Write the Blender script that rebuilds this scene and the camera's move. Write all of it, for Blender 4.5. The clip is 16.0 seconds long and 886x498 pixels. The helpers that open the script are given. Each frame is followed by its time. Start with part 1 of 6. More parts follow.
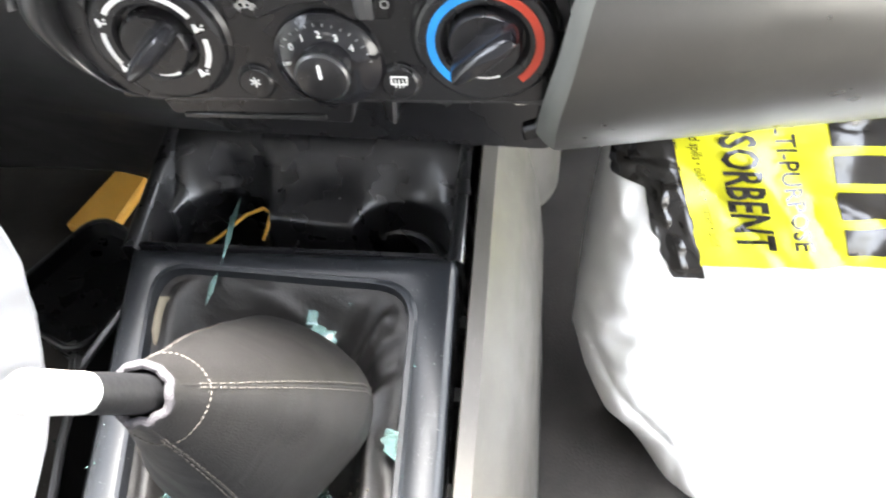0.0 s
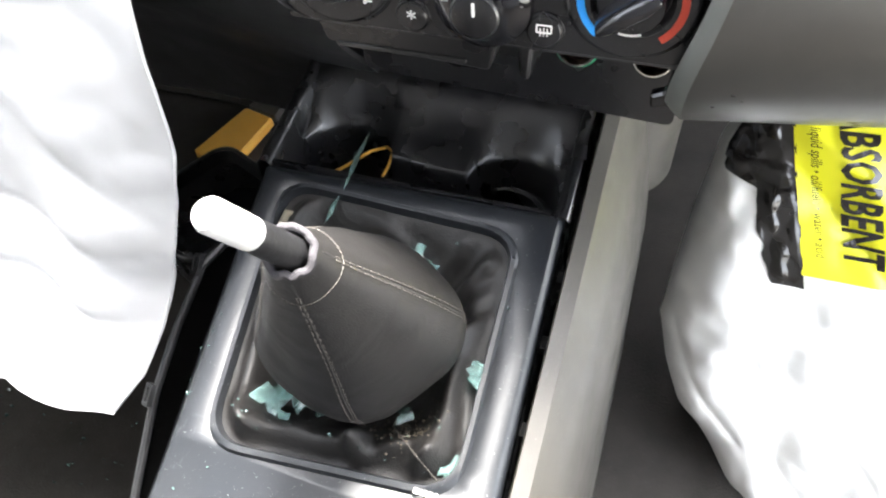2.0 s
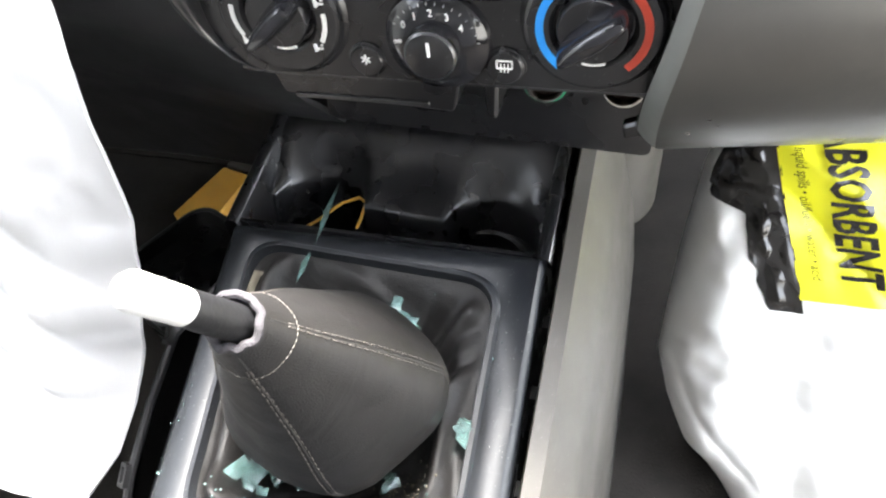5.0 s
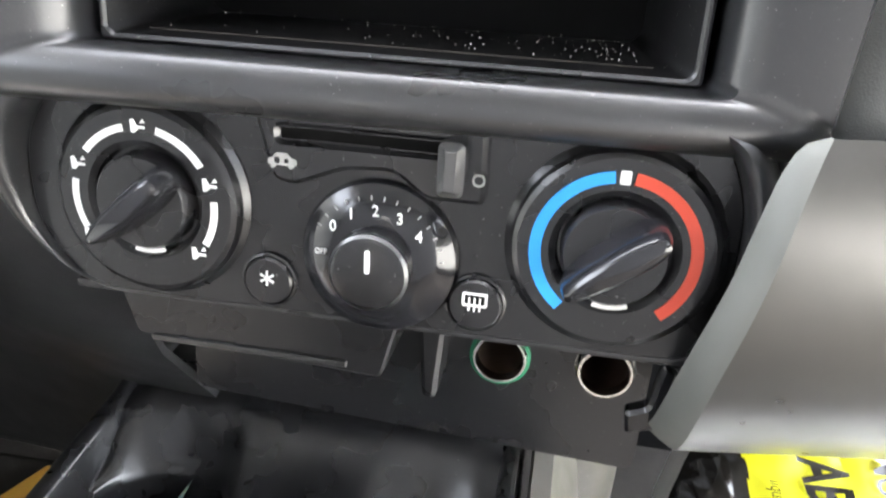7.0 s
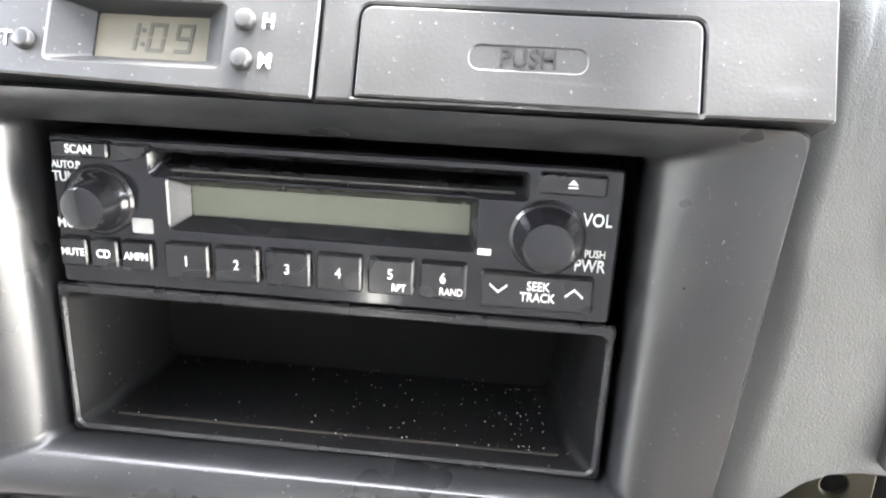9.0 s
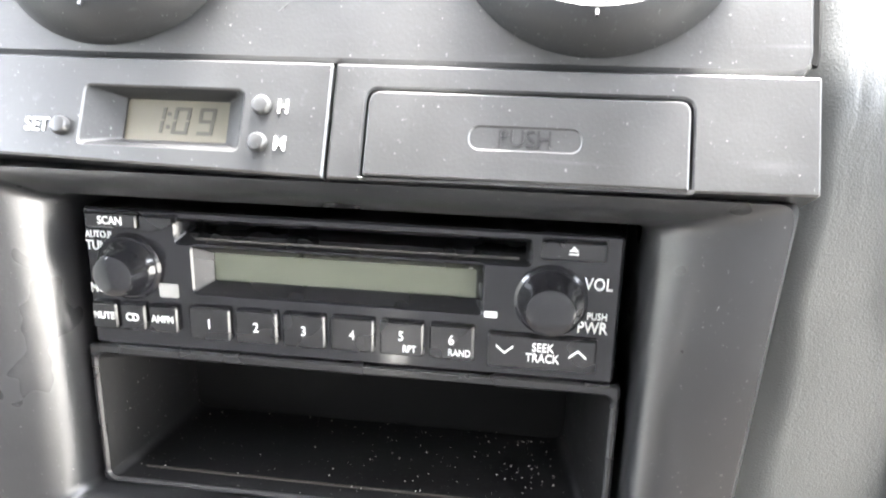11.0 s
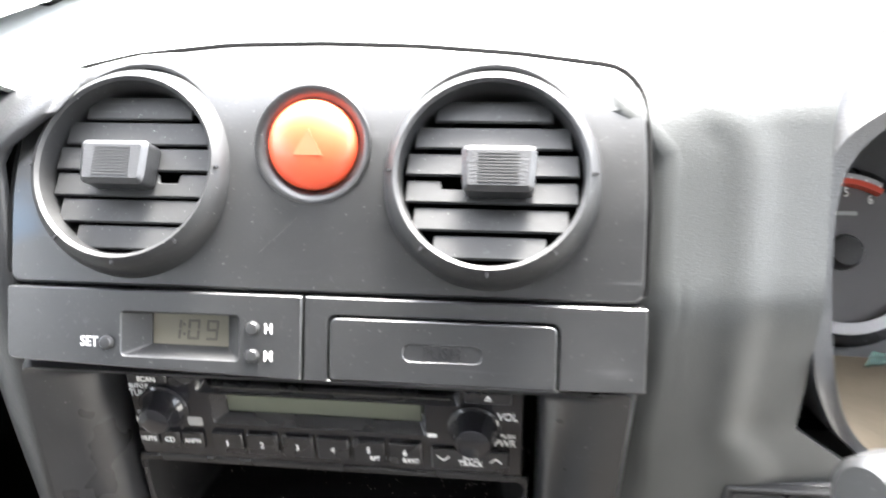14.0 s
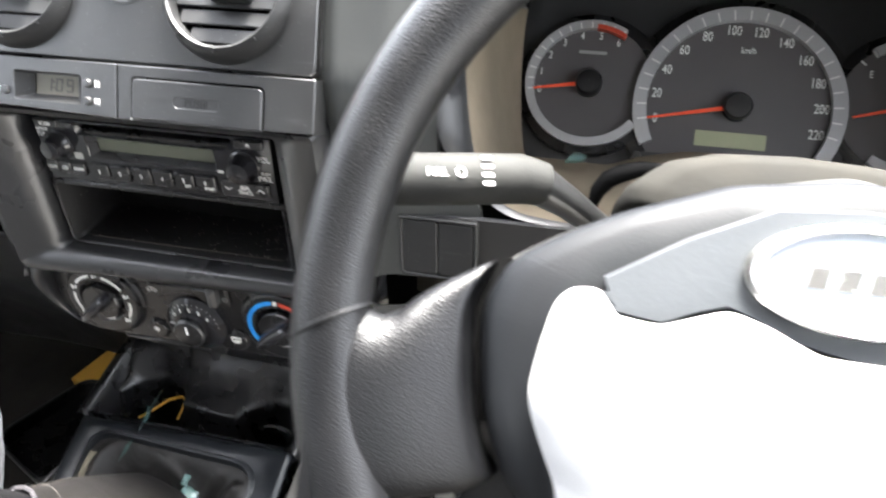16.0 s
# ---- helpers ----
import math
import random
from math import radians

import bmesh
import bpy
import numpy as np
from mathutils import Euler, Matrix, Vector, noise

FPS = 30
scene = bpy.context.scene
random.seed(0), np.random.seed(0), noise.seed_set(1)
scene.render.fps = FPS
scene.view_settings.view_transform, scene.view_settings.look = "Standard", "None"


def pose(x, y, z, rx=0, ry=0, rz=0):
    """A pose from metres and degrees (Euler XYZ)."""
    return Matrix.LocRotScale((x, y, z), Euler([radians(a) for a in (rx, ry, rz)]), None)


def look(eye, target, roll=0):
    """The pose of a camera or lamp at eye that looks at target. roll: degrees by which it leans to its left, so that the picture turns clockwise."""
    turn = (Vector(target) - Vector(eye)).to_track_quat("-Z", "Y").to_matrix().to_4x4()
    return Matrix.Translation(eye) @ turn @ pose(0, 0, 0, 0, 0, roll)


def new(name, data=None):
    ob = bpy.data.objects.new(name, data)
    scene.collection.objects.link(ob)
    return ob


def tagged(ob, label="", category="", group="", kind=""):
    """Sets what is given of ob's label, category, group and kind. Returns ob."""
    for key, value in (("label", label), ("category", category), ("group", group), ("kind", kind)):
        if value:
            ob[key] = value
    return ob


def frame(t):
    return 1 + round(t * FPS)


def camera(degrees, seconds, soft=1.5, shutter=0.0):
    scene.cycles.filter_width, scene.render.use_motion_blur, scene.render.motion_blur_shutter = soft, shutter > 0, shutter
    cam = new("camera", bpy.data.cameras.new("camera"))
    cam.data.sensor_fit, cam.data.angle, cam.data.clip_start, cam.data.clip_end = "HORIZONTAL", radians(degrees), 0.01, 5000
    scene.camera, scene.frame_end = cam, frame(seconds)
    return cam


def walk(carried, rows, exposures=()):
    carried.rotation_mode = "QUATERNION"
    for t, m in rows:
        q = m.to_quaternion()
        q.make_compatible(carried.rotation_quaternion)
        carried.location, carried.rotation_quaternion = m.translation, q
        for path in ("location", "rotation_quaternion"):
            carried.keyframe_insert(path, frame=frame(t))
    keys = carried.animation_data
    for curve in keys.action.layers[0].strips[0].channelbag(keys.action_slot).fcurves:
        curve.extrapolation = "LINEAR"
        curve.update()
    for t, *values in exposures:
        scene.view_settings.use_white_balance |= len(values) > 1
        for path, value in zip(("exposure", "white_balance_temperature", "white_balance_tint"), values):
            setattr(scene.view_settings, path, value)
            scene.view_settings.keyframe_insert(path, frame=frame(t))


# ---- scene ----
from mathutils.geometry import tessellate_polygon

cam = camera(61.0, 16.0, soft=2.0, shutter=0.5)
PATH = [
    (0, (0.106, -0.293, 0.75), (-0.165, 0.991, -0.759), -6.6),
    (0.5, (0.097, -0.304, 0.741), (-0.265, 1.03, -0.704), -7.5),
    (1, (0.096, -0.315, 0.743), (-0.327, 0.977, -0.724), -6.5),
    (1.5, (0.103, -0.328, 0.748), (-0.33, 0.864, -0.798), -5.0),
    (2, (0.101, -0.335, 0.751), (-0.39, 0.885, -0.756), -4.9),
    (2.5, (0.1, -0.347, 0.738), (-0.442, 0.873, -0.751), -7.5),
    (3, (0.104, -0.336, 0.734), (-0.47, 0.904, -0.726), -9.2),
    (3.2, (0.107, -0.335, 0.729), (-0.487, 0.904, -0.725), -10.4),
    (5.3, (0.107, -0.312, 0.735), (-0.351, 1.027, -0.678), -6.5),
    (5.5, (0.113, -0.311, 0.727), (-0.3, 1.133, -0.594), -3.7),
    (6, (0.1, -0.283, 0.686), (-0.231, 1.391, -0.357), 1.5),
    (6.5, (0.067, -0.244, 0.649), (-0.199, 1.523, -0.247), 3.5),
    (7, (0.057, -0.229, 0.638), (-0.232, 1.614, -0.084), 3.6),
    (7.5, (0.062, -0.229, 0.656), (-0.231, 1.648, 0.031), 3.6),
    (7.8, (0.054, -0.233, 0.673), (-0.151, 1.693, 0.173), 3.8),
    (8, (0.064, -0.228, 0.697), (-0.203, 1.678, 0.154), 3.3),
    (8.5, (0.057, -0.227, 0.751), (-0.121, 1.649, 0.082), 2.6),
    (9, (0.057, -0.225, 0.762), (-0.115, 1.664, 0.127), 2.6),
    (9.2, (0.058, -0.225, 0.761), (-0.122, 1.67, 0.146), 2.8),
    (11.3, (0.065, -0.235, 0.786), (-0.198, 1.665, 0.22), 1.2),
    (11.5, (0.054, -0.245, 0.8), (-0.14, 1.659, 0.219), 1.1),
    (12, (0.034, -0.238, 0.819), (-0.223, 1.642, 0.187), -1.3),
    (12.5, (-0.016, -0.21, 0.817), (-0.234, 1.677, 0.192), -3.1),
    (13, (-0.008, -0.23, 0.834), (-0.122, 1.668, 0.214), -2.2),
    (13.5, (0.05, -0.248, 0.876), (-0.175, 1.574, 0.083), -2.7),
    (14, (0.091, -0.263, 0.914), (-0.139, 1.509, 0.015), -1.6),
    (14.5, (0.131, -0.31, 0.921), (-0.08, 1.41, -0.077), -0.6),
    (15, (0.2045, -0.3525, 0.9161), (0.1341, -0.0239, 0.6991), -2.31),
    (15.5, (0.2495, -0.3833, 0.9497), (0.1751, -0.0672, 0.7162), -2.94),
    (16, (0.313, -0.4, 0.936), (-0.112, 1.18, -0.213), -1.5),
]
EXPOSURE = [(0.0, 5.18), (1.0, 5.02), (2.0, 4.7), (3.0, 4.65), (5.5, 4.95), (6.0, 5.2), (7.0, 5.5), (8.0, 5.85), (9.0, 6.0), (11.5, 6.0), (12.5, 5.75), (13.5, 5.15), (14.0, 4.85), (14.5, 4.22), (15.0, 4.3), (15.5, 4.52), (16.0, 4.32)]
walk(cam, [(t, look(eye, target, roll)) for t, eye, target, roll in PATH], EXPOSURE)

# ---- world and light: bright overcast daylight through the windscreen, side windows and the open driver's door ----
world = bpy.data.worlds.new("overcast_sky")
scene.world = world
world.use_nodes = True
wn, wl = world.node_tree.nodes, world.node_tree.links
wn.clear()
sky = wn.new("ShaderNodeTexSky")
sky.sky_type, sky.sun_disc = "NISHITA", False
sky.sun_elevation, sky.sun_rotation = radians(68), radians(18)
sky.air_density, sky.dust_density = 1.0, 4.0
soft_sky = wn.new("ShaderNodeHueSaturation")
soft_sky.inputs["Saturation"].default_value = 0.3
bg = wn.new("ShaderNodeBackground")
bg.inputs["Strength"].default_value = 0.15
wo = wn.new("ShaderNodeOutputWorld")
wl.new(sky.outputs[0], soft_sky.inputs["Color"])
wl.new(soft_sky.outputs[0], bg.inputs[0])
wl.new(bg.outputs[0], wo.inputs[0])
sun = new("sun", bpy.data.lights.new("sun", "SUN"))
sun.data.energy, sun.data.angle, sun.data.color = 2.6, radians(24), (1.0, 0.97, 0.92)
sun.matrix_world = look((0.19, 0.46, 1.76), (0.0, 0.0, 0.5))


# ---- materials ----
def surface(name, colour, rough=0.5, metal=0.0, vary=0.12, grain=180.0, bump=0.15, dust=0.0, dust_colour=(0.42, 0.39, 0.33), coat=0.0, spec=0.5, wear=0.0, fine=900.0, scuff=0.0):
    m = bpy.data.materials.new(name)
    m.use_nodes = True
    nt = m.node_tree
    n, l = nt.nodes, nt.links
    b = n["Principled BSDF"]
    tc = n.new("ShaderNodeTexCoord")

    def tex(scale, detail=3.0, rough_=0.55):
        t = n.new("ShaderNodeTexNoise")
        t.inputs["Scale"].default_value, t.inputs["Detail"].default_value, t.inputs["Roughness"].default_value = scale, detail, rough_
        l.new(tc.outputs["Object"], t.inputs["Vector"])
        return t.outputs["Fac"]

    def ramp(src, lo, hi, a=0.0, z=1.0):
        r = n.new("ShaderNodeMapRange")
        r.inputs["From Min"].default_value, r.inputs["From Max"].default_value = lo, hi
        r.inputs["To Min"].default_value, r.inputs["To Max"].default_value = a, z
        l.new(src, r.inputs["Value"])
        return r.outputs[0]

    def mix(fac, a, z):
        x = n.new("ShaderNodeMix")
        x.data_type = "RGBA"
        for sock, val in ((x.inputs["Factor"], fac), (x.inputs["A"], a), (x.inputs["B"], z)):
            if isinstance(val, (tuple, float)):
                sock.default_value = val if isinstance(val, float) else (*val, 1.0)
            else:
                l.new(val, sock)
        return x.outputs["Result"]

    big, small, fine_n = tex(9.0, 4.0), tex(grain, 3.0), tex(fine, 2.0)
    dark = tuple(c * (1 - vary) for c in colour)
    light = tuple(min(1.0, c * (1 + vary)) for c in colour)
    col = mix(ramp(big, 0.3, 0.7), dark, light)
    if dust:
        smudge = n.new("ShaderNodeMath")
        smudge.operation = "MULTIPLY"
        l.new(ramp(tex(14.0, 3.0, 0.6), 0.3, 0.78), smudge.inputs[0])
        l.new(ramp(tex(140.0, 3.0, 0.7), 0.2, 0.8, 0.3 * dust, dust), smudge.inputs[1])
        col = mix(smudge.outputs[0], col, dust_colour)
    if wear:
        col = mix(ramp(fine_n, 0.71, 0.78, 0.0, wear), col, (0.7, 0.7, 0.66))
    if scuff:
        # thin rubbed streaks, each in its own patch, and pale grit
        for k, (turn, long) in enumerate(((0.6, (420.0, 14.0, 420.0)), (-0.9, (16.0, 380.0, 300.0)))):
            mp = n.new("ShaderNodeMapping")
            mp.inputs["Rotation"].default_value, mp.inputs["Scale"].default_value = (turn, turn, turn), long
            l.new(tc.outputs["Object"], mp.inputs["Vector"])
            st_ = n.new("ShaderNodeTexNoise")
            st_.inputs["Scale"].default_value, st_.inputs["Detail"].default_value = 1.0, 2.0
            l.new(mp.outputs[0], st_.inputs["Vector"])
            both = n.new("ShaderNodeMath")
            both.operation = "MULTIPLY"
            l.new(ramp(st_.outputs["Fac"], 0.62, 0.78, 0.0, scuff), both.inputs[0])
            l.new(ramp(tex(16.0 + 9 * k, 2.0), 0.52, 0.66), both.inputs[1])
            col = mix(both.outputs[0], col, tuple(min(1.0, 3.0 * c + 0.05) for c in colour))
        col = mix(ramp(tex(620.0, 1.0), 0.76, 0.82, 0.0, scuff), col, (0.25, 0.25, 0.24))
    l.new(col, b.inputs["Base Color"])
    l.new(ramp(tex(24.0, 3.0, 0.6), 0.2, 0.8, max(0.03, rough - 0.08), min(1.0, rough + 0.12)), b.inputs["Roughness"])
    b.inputs["Metallic"].default_value = metal
    b.inputs["Specular IOR Level"].default_value = spec
    b.inputs["Coat Weight"].default_value = coat
    b.inputs["Coat Roughness"].default_value = 0.3
    if bump:
        bp = n.new("ShaderNodeBump")
        bp.inputs["Strength"].default_value, bp.inputs["Distance"].default_value = bump, 0.0008
        l.new(small, bp.inputs["Height"])
        l.new(bp.outputs[0], b.inputs["Normal"])
    return m


def leather(name, colour, rough, cell, strength, crease=0.0, spec=0.5):
    """Grained hide or moulded vinyl: cells in relief over broad soft creases."""
    m = surface(name, colour, rough, vary=0.16, grain=cell, bump=0.0, spec=spec, dust=0.12, dust_colour=tuple(min(1.0, 2.2 * c + 0.006) for c in colour))
    n, l = m.node_tree.nodes, m.node_tree.links
    b = n["Principled BSDF"]
    tc = n.new("ShaderNodeTexCoord")
    v = n.new("ShaderNodeTexVoronoi")
    v.inputs["Scale"].default_value = cell
    l.new(tc.outputs["Object"], v.inputs["Vector"])
    bp = n.new("ShaderNodeBump")
    bp.inputs["Strength"].default_value, bp.inputs["Distance"].default_value = strength, 0.0006
    l.new(v.outputs["Distance"], bp.inputs["Height"])
    last = bp
    if crease:
        w = n.new("ShaderNodeTexNoise")
        w.inputs["Scale"].default_value, w.inputs["Detail"].default_value, w.inputs["Distortion"].default_value = 26.0, 2.0, 1.2
        l.new(tc.outputs["Object"], w.inputs["Vector"])
        b2 = n.new("ShaderNodeBump")
        b2.inputs["Strength"].default_value, b2.inputs["Distance"].default_value = crease, 0.006
        l.new(w.outputs["Fac"], b2.inputs["Height"])
        l.new(bp.outputs[0], b2.inputs["Normal"])
        last = b2
    l.new(last.outputs[0], b.inputs["Normal"])
    return m


def glassy(name, colour, rough=0.05, ior=1.5):
    m = surface(name, colour, rough, vary=0.05, bump=0.0)
    b = m.node_tree.nodes["Principled BSDF"]
    b.inputs["Transmission Weight"].default_value, b.inputs["IOR"].default_value = 0.72, ior
    return m


PLASTIC = leather("charcoal_moulded_plastic", (0.018, 0.0186, 0.0198), 0.36, 1100.0, 0.2, 0.0, 0.7)
PANEL = surface("satin_charcoal_panel", (0.0095, 0.0098, 0.0102), 0.33, vary=0.15, grain=900, bump=0.08, dust=0.4, dust_colour=(0.04, 0.04, 0.039), wear=0.3, coat=0.35, spec=0.75, scuff=0.4)


def stained(name, base, centre, reach, colour):
    """A copy of a material with one soft-edged stain of its own round a point."""
    m = base.copy()
    m.name = name
    n, l = m.node_tree.nodes, m.node_tree.links
    b = n["Principled BSDF"]
    old = b.inputs["Base Color"].links[0].from_socket
    tc = n.new("ShaderNodeTexCoord")
    wob = n.new("ShaderNodeTexNoise")
    wob.inputs["Scale"].default_value, wob.inputs["Detail"].default_value = 70.0, 3.0
    d = n.new("ShaderNodeVectorMath")
    d.operation = "DISTANCE"
    d.inputs[1].default_value = centre
    l.new(tc.outputs["Object"], d.inputs[0])
    l.new(tc.outputs["Object"], wob.inputs["Vector"])
    add = n.new("ShaderNodeMath")
    add.operation, add.inputs[2].default_value = "MULTIPLY_ADD", -reach * 0.5
    add.inputs[1].default_value = reach
    l.new(wob.outputs["Fac"], add.inputs[0])
    tot = n.new("ShaderNodeMath")
    l.new(d.outputs["Value"], tot.inputs[0])
    l.new(add.outputs[0], tot.inputs[1])
    r = n.new("ShaderNodeMapRange")
    r.inputs["From Min"].default_value, r.inputs["From Max"].default_value = reach * 0.3, reach
    r.inputs["To Min"].default_value, r.inputs["To Max"].default_value = 0.75, 0.0
    l.new(tot.outputs[0], r.inputs["Value"])
    x = n.new("ShaderNodeMix")
    x.data_type = "RGBA"
    x.inputs["B"].default_value = (*colour, 1.0)
    l.new(r.outputs[0], x.inputs["Factor"])
    l.new(old, x.inputs["A"])
    l.new(x.outputs["Result"], b.inputs["Base Color"])
    return m


VENT_PANEL = stained("blue_stained_charcoal_panel", PANEL, (-0.118, -0.001, 0.79), 0.015, (0.012, 0.032, 0.058))
BEZEL = surface("dark_satin_bezel", (0.011, 0.0113, 0.0123), 0.3, vary=0.15, grain=900, bump=0.06, dust=0.22, dust_colour=(0.06, 0.06, 0.06), wear=0.3, spec=0.75, coat=0.25, scuff=0.2)
VENT = surface("matte_charcoal_vent", (0.0115, 0.0118, 0.0122), 0.46, vary=0.15, grain=900, bump=0.08, dust=0.3, dust_colour=(0.04, 0.04, 0.04), wear=0.3, spec=0.45, scuff=0.25)
BLACK = surface("black_plastic", (0.0085, 0.0085, 0.0095), 0.26, vary=0.15, grain=700, bump=0.06, dust=0.12, dust_colour=(0.035, 0.034, 0.032), wear=0.2, spec=0.6)
GLOSS = surface("glossy_black_plastic", (0.010, 0.010, 0.012), 0.13, vary=0.1, bump=0.02, grain=500, dust=0.1, dust_colour=(0.08, 0.08, 0.075))
# near-black for gaps, hollows and hidden parts: their shade is in the colour
CAVITY_SHADE = surface("black_cavity_shade", (0.0035, 0.0035, 0.0035), 0.85, vary=0.3, grain=120, bump=0.3, spec=0.1)
TRIM = leather("grained_grey_vinyl", (0.045, 0.046, 0.045), 0.38, 1100.0, 0.22)
SLAT = surface("dusty_grey_slat", (0.0165, 0.017, 0.0178), 0.5, vary=0.12, grain=600, bump=0.06, dust=0.3, dust_colour=(0.05, 0.05, 0.047), wear=0.4, spec=0.35, scuff=0.3)
LIGHT_TRIM = leather("pale_grey_vinyl", (0.26, 0.27, 0.265), 0.5, 900.0, 0.25, 0.15)
BEIGE = surface("dusty_taupe_plastic", (0.043, 0.04, 0.035), 0.42, scuff=0.2, vary=0.22, grain=260, bump=0.1, dust=0.4, dust_colour=(0.08, 0.071, 0.056), wear=0.3)
SILVER = surface("silver_painted_plastic", (0.078, 0.077, 0.074), 0.3, metal=0.7, vary=0.06, grain=1200, bump=0.02, dust=0.15, dust_colour=(0.22, 0.21, 0.18))
CONSOLE = surface("blue_grey_satin_console", (0.0095, 0.0110, 0.0135), 0.38, vary=0.16, grain=900, bump=0.06, dust=0.3, dust_colour=(0.034, 0.034, 0.034), wear=0.6, spec=0.38, scuff=0.5)
BOOT = leather("dark_brown_grey_leather", (0.0095, 0.0088, 0.0084), 0.5, 900.0, 0.3, 0.35, 0.32)
SUEDE = leather("worn_taupe_leather", (0.0092, 0.0086, 0.0083), 0.48, 1300.0, 0.3, 0.15, 0.25)
FRAY = surface("frayed_grey_felt", (0.022, 0.02, 0.023), 0.95, vary=0.35, grain=900, bump=0.8)
WHEEL = leather("black_wheel_leather", (0.0036, 0.0038, 0.0044), 0.34, 1150.0, 0.3, 0.0, 0.36)
FABRIC = surface("white_airbag_nylon", (0.56, 0.56, 0.56), 0.85, vary=0.03, grain=60, bump=0.25)
SACK = surface("white_plastic_sack", (0.70, 0.69, 0.66), 0.5, vary=0.05, grain=40, bump=0.3, dust=0.1, dust_colour=(0.6, 0.55, 0.45))
YELLOW = surface("printed_yellow_film", (0.78, 0.76, 0.02), 0.35, vary=0.04, grain=60, bump=0.15)
INK = surface("printed_black_film", (0.018, 0.016, 0.014), 0.16, vary=0.3, grain=45, bump=0.5)
WHITE_INK = surface("white_marking", (0.75, 0.75, 0.73), 0.5, vary=0.05, bump=0.0)
GREY_INK = surface("dull_grey_marking", (0.32, 0.32, 0.31), 0.5, vary=0.1, bump=0.0)
BLUE = surface("blue_marking", (0.02, 0.28, 0.75), 0.4, vary=0.05, bump=0.0)
RED = surface("red_marking", (0.55, 0.06, 0.03), 0.4, vary=0.05, bump=0.0)
NEEDLE = surface("orange_red_needle", (0.9, 0.1, 0.04), 0.4, vary=0.04, bump=0.0)
HAZARD = surface("orange_red_plastic", (0.62, 0.075, 0.03), 0.3, vary=0.05, bump=0.0)
CHROME = surface("bright_metal", (0.7, 0.69, 0.66), 0.2, metal=1.0, vary=0.08, bump=0.05)
GREEN = surface("green_plastic_ring", (0.02, 0.25, 0.12), 0.4, vary=0.1, bump=0.0)
LCD = surface("grey_green_lcd", (0.08, 0.086, 0.062), 0.5, vary=0.0, bump=0.0)
CLOCK_LCD = surface("olive_grey_lcd", (0.115, 0.105, 0.078), 0.35, vary=0.03, bump=0.0)
SEGMENT = surface("lcd_segment", (0.05, 0.046, 0.036), 0.4, vary=0.05, bump=0.0)
# lifted from a darker charcoal: glare haze over the dials is in the colour
GAUGE = surface("hazed_charcoal_gauge_face", (0.085, 0.079, 0.08), 0.5, vary=0.06, bump=0.0)
GAUGE_RING = surface("silver_gauge_ring", (0.42, 0.42, 0.43), 0.35, metal=0.3, vary=0.08, bump=0.0)
GLASS = glassy("green_tinted_broken_glass", (0.30, 0.47, 0.44), 0.05)
ORANGE = surface("yellow_orange_sleeve", (0.66, 0.34, 0.05), 0.55, vary=0.15, grain=90, bump=0.2, dust=0.3, dust_colour=(0.4, 0.3, 0.12))
CARPET = surface("dirty_brown_carpet", (0.017, 0.0145, 0.0125), 0.95, vary=0.6, grain=350, bump=1.0, dust=0.5, dust_colour=(0.06, 0.052, 0.043), wear=0.35)
LINER = surface("grey_unseen_cabin", (0.11, 0.11, 0.112), 0.9, vary=0.06, grain=500, bump=0.3)
ROOF_BOUNCE = surface("pale_grey_unseen_roof", (0.2, 0.2, 0.204), 0.95, vary=0.06, grain=400, bump=0.3)
STEM_WHITE = surface("white_plastic_sleeve", (0.42, 0.42, 0.41), 0.45, vary=0.04, bump=0.05)
THREAD = surface("grey_brown_thread", (0.05, 0.044, 0.038), 0.8, vary=0.2, bump=0.0)
SHINY = surface("brushed_emblem", (0.5, 0.54, 0.6), 0.22, metal=0.8, vary=0.1, bump=0.05)
SKIN = leather("grained_grey_dash_skin", (0.043, 0.045, 0.0435), 0.4, 1700.0, 0.16)
PAD = leather("smooth_wheel_pad", (0.0065, 0.0074, 0.0088), 0.46, 1500.0, 0.1, 0.0, 0.33)


# ---- builders ----
def thing(name, label, category, group="", kind="", at=(0, 0, 0)):
    ob = tagged(new(name), label, category, group, kind)
    ob.location = at
    return ob


def link(name, bm, material, parent=None, label="", smooth=38):
    bmesh.ops.recalc_face_normals(bm, faces=bm.faces)
    me = bpy.data.meshes.new(name)
    bm.to_mesh(me)
    bm.free()
    me.materials.append(material)
    me.polygons.foreach_set("use_smooth", [True] * len(me.polygons))
    me.set_sharp_from_angle(angle=radians(smooth))
    ob = new(name, me)
    if parent is not None:
        ob.parent = parent
        ob.matrix_parent_inverse = Matrix.Translation(-origin_of(parent))
    if label:
        ob["label"] = label
    return ob


def origin_of(ob):
    """World place of a thing whose parts are modelled in world coordinates."""
    p = Vector(ob.location)
    while ob.parent is not None:
        p = p + ob.matrix_parent_inverse.translation + Vector(ob.parent.location)
        ob = ob.parent
    return p


def part(name, bm, material, parent, label="", smooth=38):
    return link(name, bm, material, parent, label, smooth)


def facing(x, y, z, lean=0.0, yaw=0.0, spin=0.0):
    """Frame on a dash surface: X to the right, Y up along it, Z out towards the cabin; lean: degrees its top tips forward."""
    a = radians(lean)
    m = Matrix(((1, 0, 0, 0), (0, math.sin(a), -math.cos(a), 0), (0, math.cos(a), math.sin(a), 0), (0, 0, 0, 1)))
    return Matrix.Translation((x, y, z)) @ Matrix.Rotation(radians(yaw), 4, "Z") @ m @ Matrix.Rotation(radians(spin), 4, "Z")


